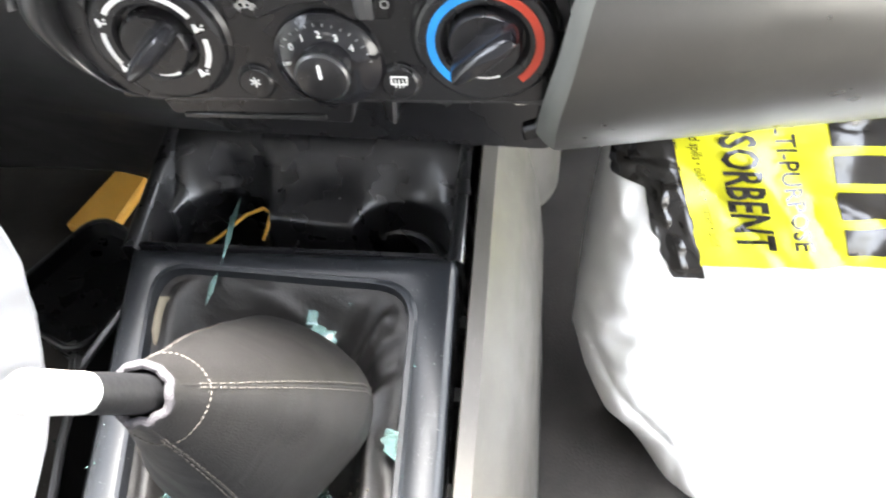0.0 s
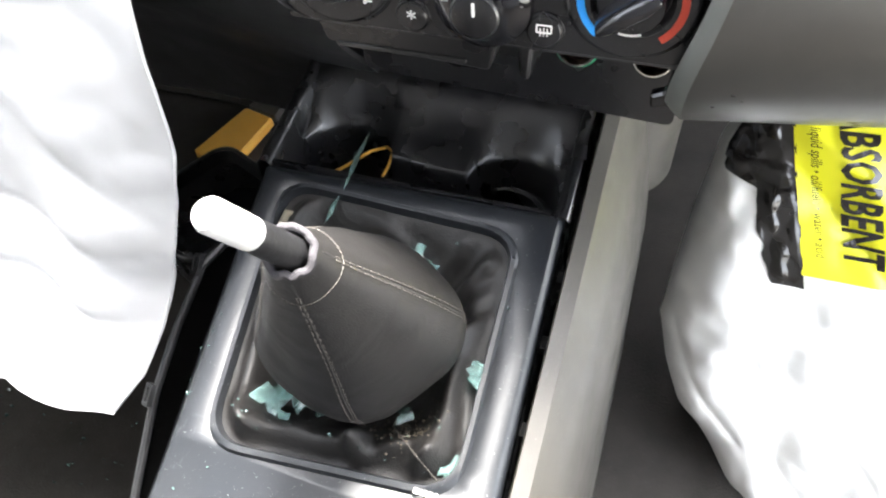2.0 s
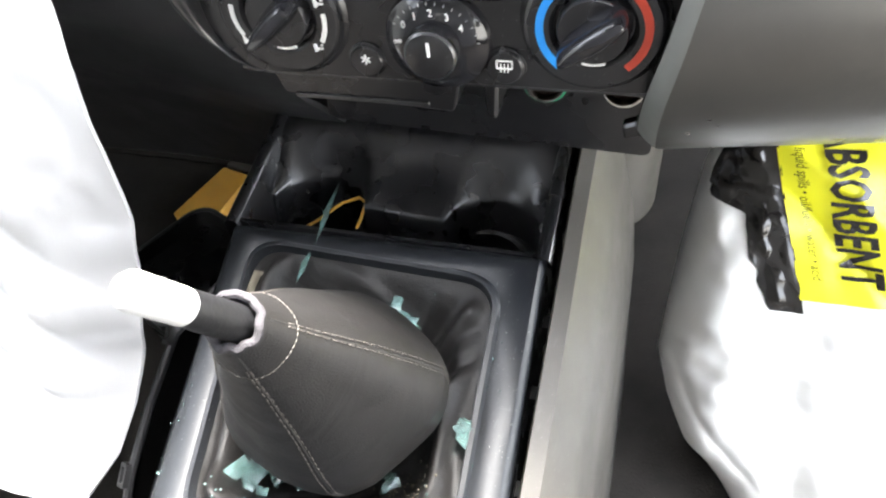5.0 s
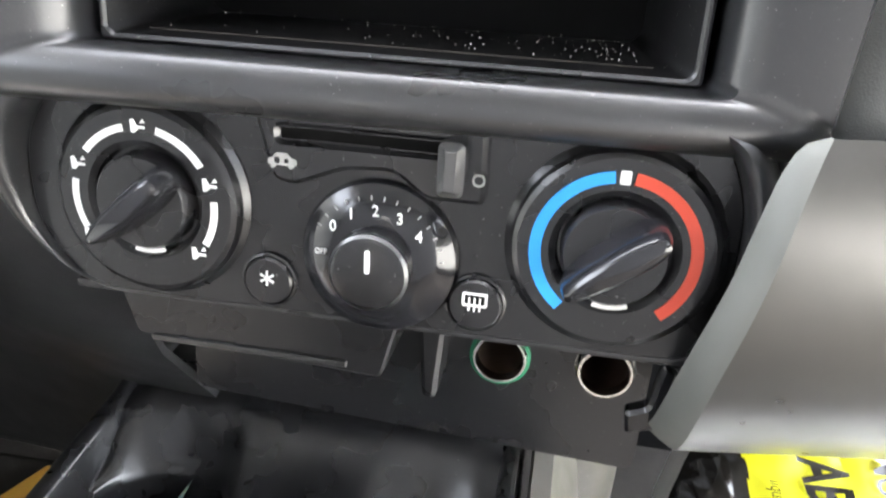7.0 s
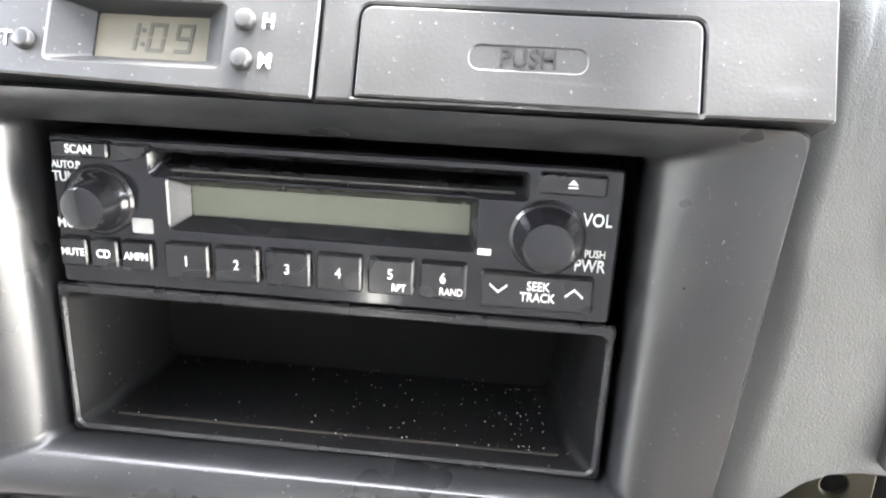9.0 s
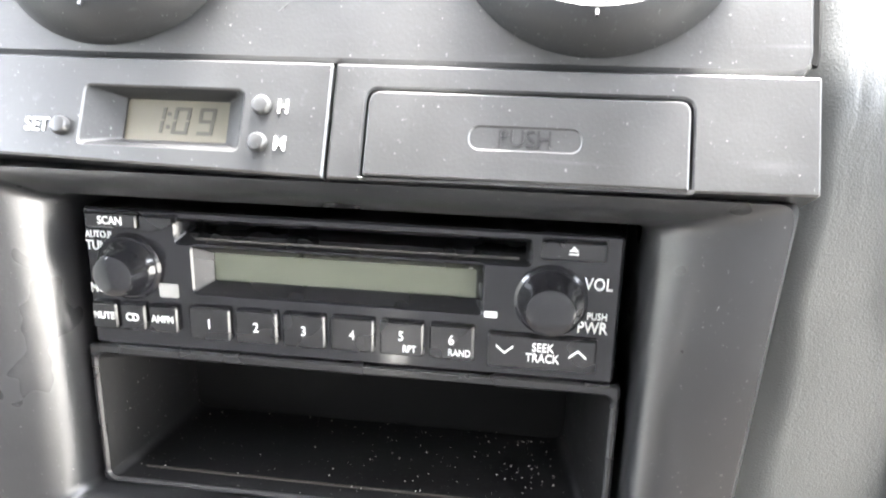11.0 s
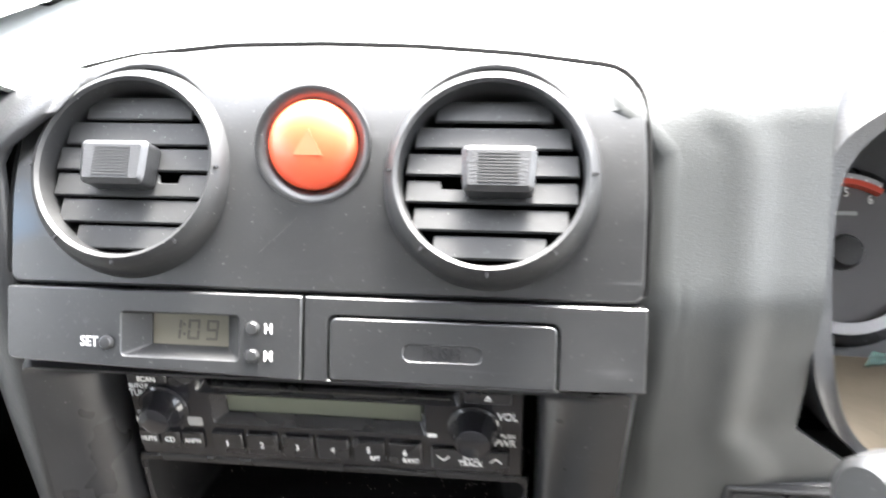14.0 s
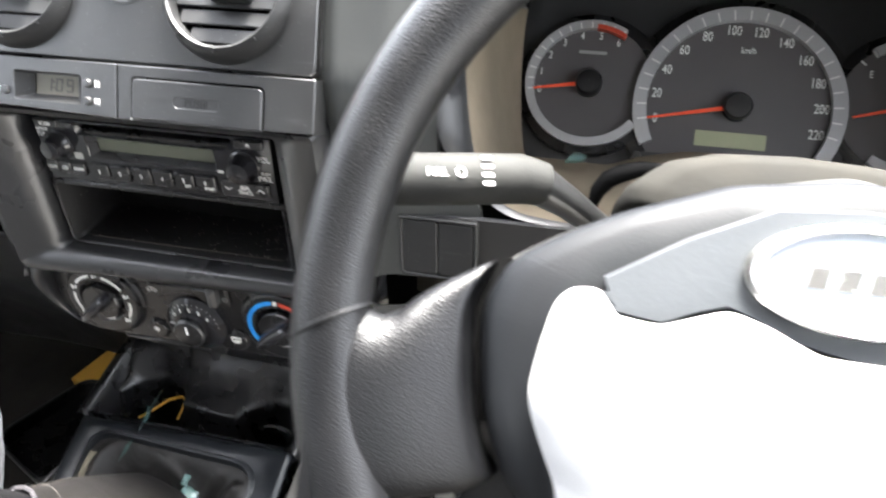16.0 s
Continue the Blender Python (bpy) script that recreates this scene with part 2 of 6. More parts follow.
def tipped(y, z0, lean):
    """Upright frame in x and z whose surface passes (y, z0) and tips about that height."""
    return facing(0, y, z0, lean) @ Matrix.Translation((0, -z0, 0))


def rrect(x0, y0, x1, y1, r, n=5):
    out = []
    for cx, cy, a0 in ((x1 - r, y1 - r, 0), (x0 + r, y1 - r, 90), (x0 + r, y0 + r, 180), (x1 - r, y0 + r, 270)):
        for k in range(n + 1):
            a = radians(a0 + 90 * k / n)
            out.append((cx + r * math.cos(a), cy + r * math.sin(a)))
    return out


def circle(x, y, r, n=40):
    return [(x + r * math.cos(2 * math.pi * k / n), y + r * math.sin(2 * math.pi * k / n)) for k in range(n)]


def softened(corners, radii, n=6):
    """A polygon with rounded corners."""
    out, m = [], len(corners)
    for i, c in enumerate(corners):
        r = radii if isinstance(radii, (int, float)) else radii[i]
        c, p, q = Vector(c), Vector(corners[i - 1]), Vector(corners[(i + 1) % m])
        a, b = (p - c).normalized() * r, (q - c).normalized() * r
        if r < 1e-5:
            out.append(tuple(c))
            continue
        for k in range(n + 1):
            t = k / n
            out.append(tuple(c + a * (1 - t) ** 2 + b * t ** 2))
    return out


def plate(bm, outline, m, depth, holes=(), front=0.0, edge=0.0):
    """A slab with holes: outline in the frame m, face at Z=front, back at front-depth; edge: width of its chamfered rim."""
    loops = [list(outline), *[list(h) for h in holes]]

    def inset(loop, d, sign):
        k, out = len(loop), []
        area = sum(loop[i - 1][0] * loop[i][1] - loop[i][0] * loop[i - 1][1] for i in range(k))
        s = sign * (1 if area > 0 else -1)
        for i in range(k):
            p, c, q = Vector(loop[i - 1]), Vector(loop[i]), Vector(loop[(i + 1) % k])
            t = (q - p)
            t = t.normalized() if t.length > 1e-9 else Vector((1, 0))
            out.append((c[0] - s * t[1] * d, c[1] + s * t[0] * d))
        return out

    tops = [inset(lp, edge, 1 if i == 0 else -1) if edge else lp for i, lp in enumerate(loops)]
    tri = tessellate_polygon([[Vector((*p, 0)) for p in lp] for lp in tops])
    rows = []
    for lp, z in [(tops, front)] + ([(loops, front - edge)] if edge else []) + [(loops, front - depth)]:
        rows.append([[bm.verts.new(m @ Vector((*p, z))) for p in one] for one in lp])
    flat = [v for one in rows[0] for v in one]
    for a, b, c in tri:
        try:
            bm.faces.new((flat[a], flat[b], flat[c]))
        except ValueError:
            pass
    for upper, lower in zip(rows, rows[1:]):
        for a, b in zip(upper, lower):
            for i in range(len(a)):
                bm.faces.new((a[i - 1], a[i], b[i], b[i - 1]))
    back = [v for one in rows[-1] for v in one]
    for a, b, c in tri:
        try:
            bm.faces.new((back[c], back[b], back[a]))
        except ValueError:
            pass
    return bm


def slab(outline, m, depth, holes=(), front=0.0, edge=0.0):
    return plate(bmesh.new(), outline, m, depth, holes, front, edge)


def loft(bm, loops, close=True, cap=(False, False)):
    vs = [[bm.verts.new(p) for p in lp] for lp in loops]
    k = len(vs[0])
    for a, b in zip(vs, vs[1:]):
        for i in range(k if close else k - 1):
            bm.faces.new((a[i], a[(i + 1) % k], b[(i + 1) % k], b[i]))
    for want, row in zip(cap, (vs[0], vs[-1])):
        if want:
            bm.faces.new(row)
    return bm


def lathe(profile, m, n=40, squash=1.0, cap=False):
    """Turned body: (radius, height) pairs round the frame's Z."""
    bm = bmesh.new()
    loops = [[m @ Vector((r * math.cos(2 * math.pi * k / n), squash * r * math.sin(2 * math.pi * k / n), z)) for k in range(n)] for r, z in profile]
    if cap:
        loops = loops + [[m @ Vector((0, 0, profile[-1][1]))] * n]
    bm = loft(bm, loops)
    bmesh.ops.remove_doubles(bm, verts=bm.verts, dist=1e-7)
    return bm


def tube(points, radius, n=10, bm=None, closed=False, flat=1.0):
    """A round bar along points; radius may be a list."""
    bm = bm or bmesh.new()
    pts = [Vector(p) for p in points]
    k = len(pts)
    loops, side = [], None
    for i, p in enumerate(pts):
        d = (pts[(i + 1) % k] - pts[i - 1]) if closed else pts[min(i + 1, k - 1)] - pts[max(i - 1, 0)]
        d.normalize()
        if side is None:
            side = d.orthogonal().normalized()
        side = (side - d * side.dot(d)).normalized()
        up = d.cross(side)
        r = radius[i] if isinstance(radius, (list, tuple)) else radius
        loops.append([p + side * r * math.cos(2 * math.pi * j / n) + up * r * flat * math.sin(2 * math.pi * j / n) for j in range(n)])
    if closed:
        loops.append(loops[0])
    loft(bm, loops, True, (not closed, not closed))
    if closed:
        bmesh.ops.remove_doubles(bm, verts=bm.verts, dist=1e-6)
    return bm


def arc_band(x, y, r0, r1, a0, a1, m, z0, z1, n=24):
    """A flat curved bar between two radii and two angles (degrees)."""
    outer = [(x + r1 * math.cos(radians(a0 + (a1 - a0) * k / n)), y + r1 * math.sin(radians(a0 + (a1 - a0) * k / n))) for k in range(n + 1)]
    inner = [(x + r0 * math.cos(radians(a0 + (a1 - a0) * k / n)), y + r0 * math.sin(radians(a0 + (a1 - a0) * k / n))) for k in range(n, -1, -1)]
    return slab(outer + inner, m, z1 - z0, front=z1)


def lettering(body, size, m, material, parent, name="lettering", label="", depth=0.00025, wide=1.0, bold=0.0, align="CENTER"):
    cu = bpy.data.curves.new(name, "FONT")
    cu.body, cu.size, cu.extrude, cu.offset = body, size, depth, bold or 0.006 * size
    cu.align_x, cu.align_y, cu.resolution_u = align, "CENTER", 3
    src = bpy.data.objects.new(name, cu)
    scene.collection.objects.link(src)
    bpy.context.view_layer.update()
    me = bpy.data.meshes.new_from_object(src.evaluated_get(bpy.context.evaluated_depsgraph_get()))
    bpy.data.objects.remove(src)
    bpy.data.curves.remove(cu)
    me.transform(m @ Matrix.Diagonal((wide, 1, 1, 1)))
    me.materials.clear()
    me.materials.append(material)
    ob = new(name, me)
    ob.parent = parent
    ob.matrix_parent_inverse = Matrix.Translation(-origin_of(parent))
    if label:
        ob["label"] = label
    return ob


def creases(u, v, size, amp, turn=0.0):
    """Sharp folds of a crumpled sheet: overlaid ridges in several directions, gently wandering."""
    h = 0.0
    for k in range(4):
        a = turn + k * 0.83 + 0.3 * math.sin(k * 2.1)
        lam = size * (0.75 + 0.25 * k)
        f = (u * math.cos(a) + v * math.sin(a)) / lam + 0.17 * k + 0.45 * noise.noise(Vector((u / size * 0.35, v / size * 0.35, k * 3.1 + turn)))
        w = 0.5 + 0.8 * noise.noise(Vector((u / size * 0.5 + 9, v / size * 0.5, k * 1.7 + turn)))
        h += amp * max(0.0, w) * (abs(f - math.floor(f) - 0.5) * 2 - 0.5)
    return h


def smooth_noise(p, scale, amp):
    return noise.noise(Vector(p) * scale) * amp


def sheet(fn, nu, nv, thick=0.0):
    """A surface from fn(u, v) in 0..1, given thickness along its normal."""
    bm = bmesh.new()
    g = [[bm.verts.new(fn(i / nu, j / nv)) for j in range(nv + 1)] for i in range(nu + 1)]
    for i in range(nu):
        for j in range(nv):
            bm.faces.new((g[i][j], g[i + 1][j], g[i + 1][j + 1], g[i][j + 1]))
    if thick:
        bmesh.ops.recalc_face_normals(bm, faces=bm.faces)
        bmesh.ops.solidify(bm, geom=bm.faces[:], thickness=thick)
    return bm


def brick(bm, x0, y0, z0, x1, y1, z1, m=Matrix(), bevel=0.0):
    r = bmesh.ops.create_cube(bm, size=1.0, matrix=m @ Matrix.Translation(((x0 + x1) / 2, (y0 + y1) / 2, (z0 + z1) / 2)) @ Matrix.Diagonal((x1 - x0, y1 - y0, z1 - z0, 1)))
    if bevel:
        es = {e for v in r["verts"] for e in v.link_edges}
        bmesh.ops.bevel(bm, geom=list(es), offset=bevel, segments=3, affect="EDGES", profile=0.6)
    return bm


def block(*a, m=Matrix(), bevel=0.0):
    return brick(bmesh.new(), *a, m=m, bevel=bevel)


# ---- cabin shell ----
def cabin():
    f = block(-0.85, -1.3, -0.04, 0.95, 0.75, 0.0)
    tagged(link("floor", f, CARPET), "dirty dark brown cabin carpet with glass crumbs", "floor", kind="structure")
    tagged(link("wall_firewall", block(-0.85, 0.72, 0.0, 0.95, 0.76, 0.86), CAVITY_SHADE), "dark firewall behind the dashboard", "wall", kind="structure")
    # unseen rear wall: its tone sets the bounce light on the dash
    rear = slab(rrect(-0.85, 0.0, 0.95, 1.35, 0.01), facing(0, -1.05, 0), 0.04)
    tagged(link("wall_rear", rear, LINER), "unseen grey rear wall, added for bounce light on the dash", "wall", kind="structure")
    tagged(link("wall_passenger_door", block(-0.87, -1.3, 0.0, -0.82, 0.75, 0.95), LIGHT_TRIM), "grey passenger door below its window", "wall", kind="structure")
    # unseen roof: front edge and tone chosen to shape the light from above
    tagged(link("ceiling", block(-0.87, -1.34, 1.33, 0.95, -0.25, 1.37), ROOF_BOUNCE), "unseen pale grey roof that shapes the light on the dash", "ceiling", kind="structure")
    bm = bmesh.new()
    for x in (-0.85, 0.9):
        tube([(x, 0.75, 0.86), (x, 0.32, 1.1), (x, -0.25, 1.35)], 0.04, 8, bm)
        tube([(x, -0.75, 0.8), (x, -0.75, 1.35)], 0.06, 8, bm)
    tagged(link("trim_pillars", bm, LINER), "grey windscreen and door pillars", "trim", kind="structure")
    # unseen ground, added to throw daylight up into the cabin
    tagged(link("ground", block(-60, -60, -0.62, 60, 60, -0.6), surface("grey_ground_bounce", (0.26, 0.255, 0.24), 0.9, vary=0.15, grain=30)), "unseen grey ground outside, added to bounce daylight", "ground", kind="structure")
    tagged(link("trim_sill", block(0.88, -1.3, 0.0, 0.95, 0.75, 0.12, bevel=0.01), BEIGE), "dusty door sill of the open driver's door", "sill", kind="structure")


cabin()

# ---- dashboard body ----
LEAN = 24.2
PF = facing(0, -0.014, 0.766, LEAN)      # frame of the vent panel; its Y=0 is the top of the clock strip


def py(z):
    return (z - 0.766) / math.cos(radians(LEAN))


dash = thing("dashboard", "charcoal dashboard, dusty, with panels broken out on both sides", "dashboard", kind="structure", at=(0, 0.1, 0.5))

# vent panel: rounded top corners and a gently arched upper edge
top = [(0.1345, py(0.7664)), (0.1345, py(0.80)), (0.134, py(0.822)), (0.1325, py(0.837)), (0.124, py(0.8452)), (0.085, py(0.8495)), (0.045, py(0.852)), (0.005, py(0.853)), (-0.035, py(0.8525)), (-0.075, py(0.849)), (-0.1, py(0.844)), (-0.113, py(0.838)), (-0.119, py(0.825)), (-0.122, py(0.80)), (-0.123, py(0.7664))]
VENTS = ((-0.0705, py(0.8095)), (0.0755, py(0.8095)))
HAZ = (0.005, py(0.8195))
top = softened(top, 0.006, 3)


def bow(bm):
    """Bend a flat panel backwards towards its upper edge."""
    for k in range(1, 24):
        v = k * 0.004
        bmesh.ops.bisect_plane(bm, geom=bm.verts[:] + bm.edges[:] + bm.faces[:], plane_co=PF @ Vector((0, v, 0)), plane_no=PF.to_3x3() @ Vector((0, 1, 0)))
    inv = PF.inverted()
    for p in bm.verts:
        q = inv @ p.co
        e = max(0.0, q.y - 0.032)
        q.y += 1.3 * e * e
        q.z -= 3.6 * e * e
        p.co = PF @ q
    return bm


def bowed(x, v, lift=0.0):
    """A place on the bent vent panel."""
    e = max(0.0, v - 0.032)
    return PF @ Vector((x, v + 1.3 * e * e, lift - 3.6 * e * e))


part("vent_panel", bow(slab(top, PF, 0.012, [circle(*VENTS[0], 0.039), circle(*VENTS[1], 0.039), circle(*HAZ, 0.0205)], edge=0.0012)), VENT_PANEL, dash, "scratched satin charcoal panel with a blue smudge")


rim_line = [q for q in top if q[1] > 0.003]
dense = [(a[0] + (b[0] - a[0]) * k / 4, a[1] + (b[1] - a[1]) * k / 4) for a, b in zip(rim_line, rim_line[1:]) for k in range(4)]
part("panel_seam", tube([bowed(x + 0.0004 * (1 if x > 0 else -1), v + 0.0005, -0.0016) for x, v in dense], 0.0013, 6), CAVITY_SHADE, dash, "dark joint along the panel's edge")


# radio surround: a funnel from the strip's lower edge to the radio opening
def ring_xz(x0l, x1l, zl, x0u, x1u, zu, r, yf, n=5):
    return [(p[0], yf(p[1]), p[1]) for p in softened([(x1l, zl), (x1u, zu), (x0u, zu), (x0l, zl)], r, n)]


def surround():
    bm = bmesh.new()
    outer_back = ring_xz(-0.134, 0.131, 0.588, -0.1235, 0.136, 0.7345, 0.006, lambda z: 0.06)
    low = lambda z: 0.0045 * (z < 0.65)
    rim = [ring_xz(-0.134 + d, 0.131 - d, 0.588 + d, -0.1235 + d, 0.136 - d, 0.7345 - 0.3 * d, 0.006, lambda z: y + low(z)) for d, y in ((0.0, -0.012), (0.0004, -0.0185), (0.0014, -0.0225), (0.0032, -0.0255))]
    crest = ring_xz(-0.1296, 0.1268, 0.5955, -0.1195, 0.1318, 0.7335, 0.006, lambda z: -0.0275 + low(z))
    shoulder = ring_xz(-0.1215, 0.119, 0.601, -0.113, 0.1225, 0.7305, 0.006, lambda z: -0.0248 + low(z))
    slope = ring_xz(-0.1115, 0.110, 0.605, -0.106, 0.1105, 0.7265, 0.005, lambda z: -0.0188 + 0.7 * low(z))
    lip = ring_xz(-0.1035, 0.1015, 0.6062, -0.1005, 0.1000, 0.7225, 0.004, lambda z: -0.013 if z < 0.65 else -0.012)
    inner = ring_xz(-0.0985, 0.0965, 0.6068, -0.0975, 0.0965, 0.7205, 0.004, lambda z: -0.004)
    deep = ring_xz(-0.0985, 0.0965, 0.6068, -0.0975, 0.0965, 0.7205, 0.004, lambda z: 0.05)
    loft(bm, [outer_back, *rim, crest, shoulder, slope, lip, inner, deep])
    return bm


def set_back(bm):
    """The driver's flank rolls back to its edge, and its lower corner runs back behind the loose knee panel."""
    for v in bm.verts:
        if v.co.x > 0.1 and v.co.y < 0.0:
            u = min(1.0, max(0.0, (v.co.x - 0.113) / (0.018 + 0.034 * (v.co.z - 0.588))))
            v.co.y += 0.0052 * u ** 2.3
            v.co.x += 0.0012 * u * min(1.0, max(0.0, (0.71 - v.co.z) / 0.08))
            v.co.y += 0.011 * min(1.0, max(0.0, (0.655 - v.co.z) / 0.06)) * min(1.0, (v.co.x - 0.1) / 0.02)
    return bm


part("radio_surround", set_back(surround()), BEZEL, dash, "dark satin surround of the radio opening", 50)
# black sheet in place of the shade deep behind the radio
part("opening_liner", slab(rrect(-0.105, 0.6, 0.105, 0.73, 0.003), facing(0, 0.05, 0, 0), 0.004), CAVITY_SHADE, dash)


# lower fascia round the climate controls
HF = facing(0, -0.002, 0.0, 0.0)
HVAC_OUT = softened([(0.1135, 0.5195), (0.1125, 0.575), (0.102, 0.5965), (-0.106, 0.5965), (-0.127, 0.578), (-0.127, 0.54), (-0.108, 0.5185)], [0.02, 0.012, 0.011, 0.012, 0.016, 0.014, 0.0135])


def even(outline, n):
    """n points spread evenly along a closed outline."""
    pts = [Vector(p) for p in outline] + [Vector(outline[0])]
    run = np.cumsum([0.0] + [(b - a).length for a, b in zip(pts, pts[1:])])
    at = np.linspace(0.0, run[-1], n, endpoint=False)
    return list(zip(np.interp(at, run, [p[0] for p in pts]), np.interp(at, run, [p[1] for p in pts])))


def fascia():
    """Moulded rim of the climate panel: broad and rolled back on the passenger side, thin elsewhere."""
    n, reach = 220, 8
    ring = even(HVAC_OUT, n)
    turn, broad = [], []
    for i in range(n):
        d = Vector(ring[(i + 3) % n]) - Vector(ring[i - 3])
        d.normalize()
        turn.append(Vector((d[1], -d[0])))
        side = min(1.0, max(0.0, (max(0.0, -d[1]) - 0.05) / 0.5))
        fade = min(1.0, max(0.0, (ring[i][1] - 0.530) / 0.035))
        broad.append(side * side * (3 - 2 * side) * fade * fade * (3 - 2 * fade))
    broad = [sum(broad[(i + k) % n] for k in range(-reach, reach + 1)) / (2 * reach + 1) for i in range(n)]
    loops = []
    for off, y in ((0.0, 0.004), (0.0, -0.005), (0.001, -0.0088), (0.0035, -0.0118), (0.008, -0.0128), (0.0145, -0.0112), (0.022, -0.005), (0.030, 0.008), (0.037, 0.03), (0.040, 0.06)):
        lp = []
        for (x, z), k, side in zip(ring, turn, broad):
            right, up, down = max(0.0, k[0]), max(0.0, k[1]), max(0.0, -k[1])
            w = 0.75 * side + (1 - side) * (0.5 * right ** 1.5 + 0.2 * up ** 2 + 0.05 * down ** 2)
            flat = 1.0 - (1 - side) * max(down, -k[0], 0.0) ** 0.7
            ahead = 0.004 * side * (0.0 < off < 0.025)
            lp.append((x + k[0] * off * w, -ahead + (y if y > 0 else -0.0015 + (y + 0.0015) * flat), min(0.606, z + k[1] * off * w)))
        loops.append(lp)
    return loft(bmesh.new(), loops)


CHEEK = [(0.130, 0.03), (0.1297, 0.002), (0.1286, -0.004), (0.1255, -0.0075), (0.122, -0.008), (0.118, -0.0065), (0.1155, -0.003), (0.1145, 0.006)]
loops = [[(x, y + 0.12 * (0.606 - z), z) for x, y in CHEEK] for z in np.linspace(0.606, 0.495, 16)]
part("stack_cheek", loft(bmesh.new(), loops, False), BEZEL, dash, "", 60)
part("lower_fascia", fascia(), BEZEL, dash, "dark satin lower fascia with rounded corners", 55)

# dash skin to both sides of the centre stack and over the top
def skin_y(z):
    return 0.004 + 0.42 * max(0.0, z - 0.72) + 0.9 * max(0.0, z - 0.845) ** 1.0 * (z > 0.845)


def right_skin(u, v):
    z0 = float(np.interp(u, [0.0, 0.13, 0.15, 0.18, 0.22, 0.28, 0.36, 0.46], [0.588, 0.588, 0.596, 0.604, 0.6115, 0.618, 0.622, 0.6235]))
    z = z0 + v * (0.88 - z0)
    xl = 0.1352 - 0.03 * min(1.0, max(0.0, (z - 0.815) / 0.02)) if z > 0.735 else 0.1365 - 0.012 * (0.735 - z) / 0.14
    xr = (0.203 if z > 0.70 else 0.203 + 0.028 * min(1.0, (0.70 - z) / 0.02)) + 0.05 * min(1.0, max(0.0, (z - 0.822) / 0.04)) ** 2
    x = xl + (xr - xl) * u
    y = -0.004 + 0.42 * max(0.0, z - 0.76) + 0.01 * u
    y += 0.005 * max(0.0, 0.12 - u) / 0.12
    y += -0.0015 * math.exp(-((u - 0.55) / 0.12) ** 2)
    if z > 0.83:
        y += (z - 0.83) * 1.0
    return (x, y, z)


part("centre_side_skin", sheet(right_skin, 70, 40, -0.006), SKIN, dash, "grained grey dash skin beside the centre stack")
XS = [-0.8, -0.15, -0.125, -0.116, -0.1, -0.075, 0.005, 0.085, 0.112, 0.124, 0.133, 0.142, 0.17, 0.2, 0.9]
YF = [0.03, 0.03, 0.024, 0.027, 0.032, 0.0365, 0.0405, 0.0375, 0.0325, 0.029, 0.03, 0.045, 0.09, 0.118, 0.118]
ZF = [0.858, 0.85, 0.834, 0.8355, 0.8425, 0.848, 0.851, 0.848, 0.8435, 0.839, 0.838, 0.848, 0.866, 0.874, 0.874]


def top_pad(u, v):
    """Pale dash top: its front edge follows the arch of the vent panel and the grey skin beside it."""
    x = -0.8 + 1.7 * u
    yf, zf = float(np.interp(x, XS, YF)), float(np.interp(x, XS, ZF)) - 0.003
    return (x, yf + 0.001 + (0.74 - yf) * v ** 1.5, zf + (0.866 - zf) * min(1.0, 2.5 * v) + 0.004 * min(1.0, 4 * v) - 0.02 * v)


part("dash_top_pad", sheet(top_pad, 140, 22, -0.003), LIGHT_TRIM, dash, "pale dusty dash top under the windscreen", 60)


# grey side column of the stack on the passenger side
def left_col(u, v):
    z = 0.575 + v * 0.27
    s = 0.0
    xr = -0.1238 - 0.073 * max(0, 0.735 - z) + 0.03 * min(1.0, max(0.0, (z - 0.815) / 0.02)) if z > 0.66 else -0.1293 - 0.1 * (0.66 - z)
    xl = float(np.interp(z, [0.50, 0.54, 0.58, 0.62, 0.66, 0.70, 0.735, 0.765, 0.79, 0.81, 0.825, 0.836, 0.845], [-0.138, -0.148, -0.155, -0.161, -0.166, -0.169, -0.169, -0.1665, -0.163, -0.158, -0.151, -0.142, -0.128]))
    a = u * math.pi * 0.62
    x = xr + (xl - xr) * (1 - math.cos(a)) / (1 - math.cos(math.pi * 0.62))
    y = -0.012 + 0.15 * (z - 0.756 + math.hypot(z - 0.756, 0.03)) - 0.010 * math.sin(a) + 0.04 * (u ** 3) + 0.9 * max(0, z - 0.83)
    if z < 0.62:
        y += 13 * (0.62 - z) ** 2 * (0.3 + u)
        x += 0.5 * (0.62 - z) ** 2 * 4 * u
    return (x, y, z)


part("side_column", sheet(left_col, 14, 40, 0.004), PLASTIC, dash, "grey curved trim column at the passenger side")

# broken-out space behind the passenger panel and under the driver's side
pad_loops = [[(x, y, z) for y, z in ((0.2, 0.822), (0.0, 0.8215), (-0.008, 0.826), (-0.008, 0.84), (0.0, 0.852), (0.03, 0.862), (0.2, 0.868))] for x in np.linspace(-0.8, -0.138, 14)]
part("passenger_top_pad", loft(bmesh.new(), pad_loops, False), LIGHT_TRIM, dash, "pale overhanging lip of the dash top", 70)
# black block standing in for the dark of the broken-out space
part("hidden_structure", block(-0.8, 0.10, 0.44, -0.15, 0.16, 0.86), CAVITY_SHADE, dash, "black backing in the gap, shade put into its colour")
for k, (x, z, r) in enumerate(((-0.185, 0.655, 0.012), (-0.18, 0.70, 0.006), (-0.172, 0.684, 0.004))):
    part("inner_fastener", lathe([(r, 0), (r, 0.02), (r * 0.6, 0.022)], facing(x, 0.1, z), 14, cap=True), BLACK, dash)


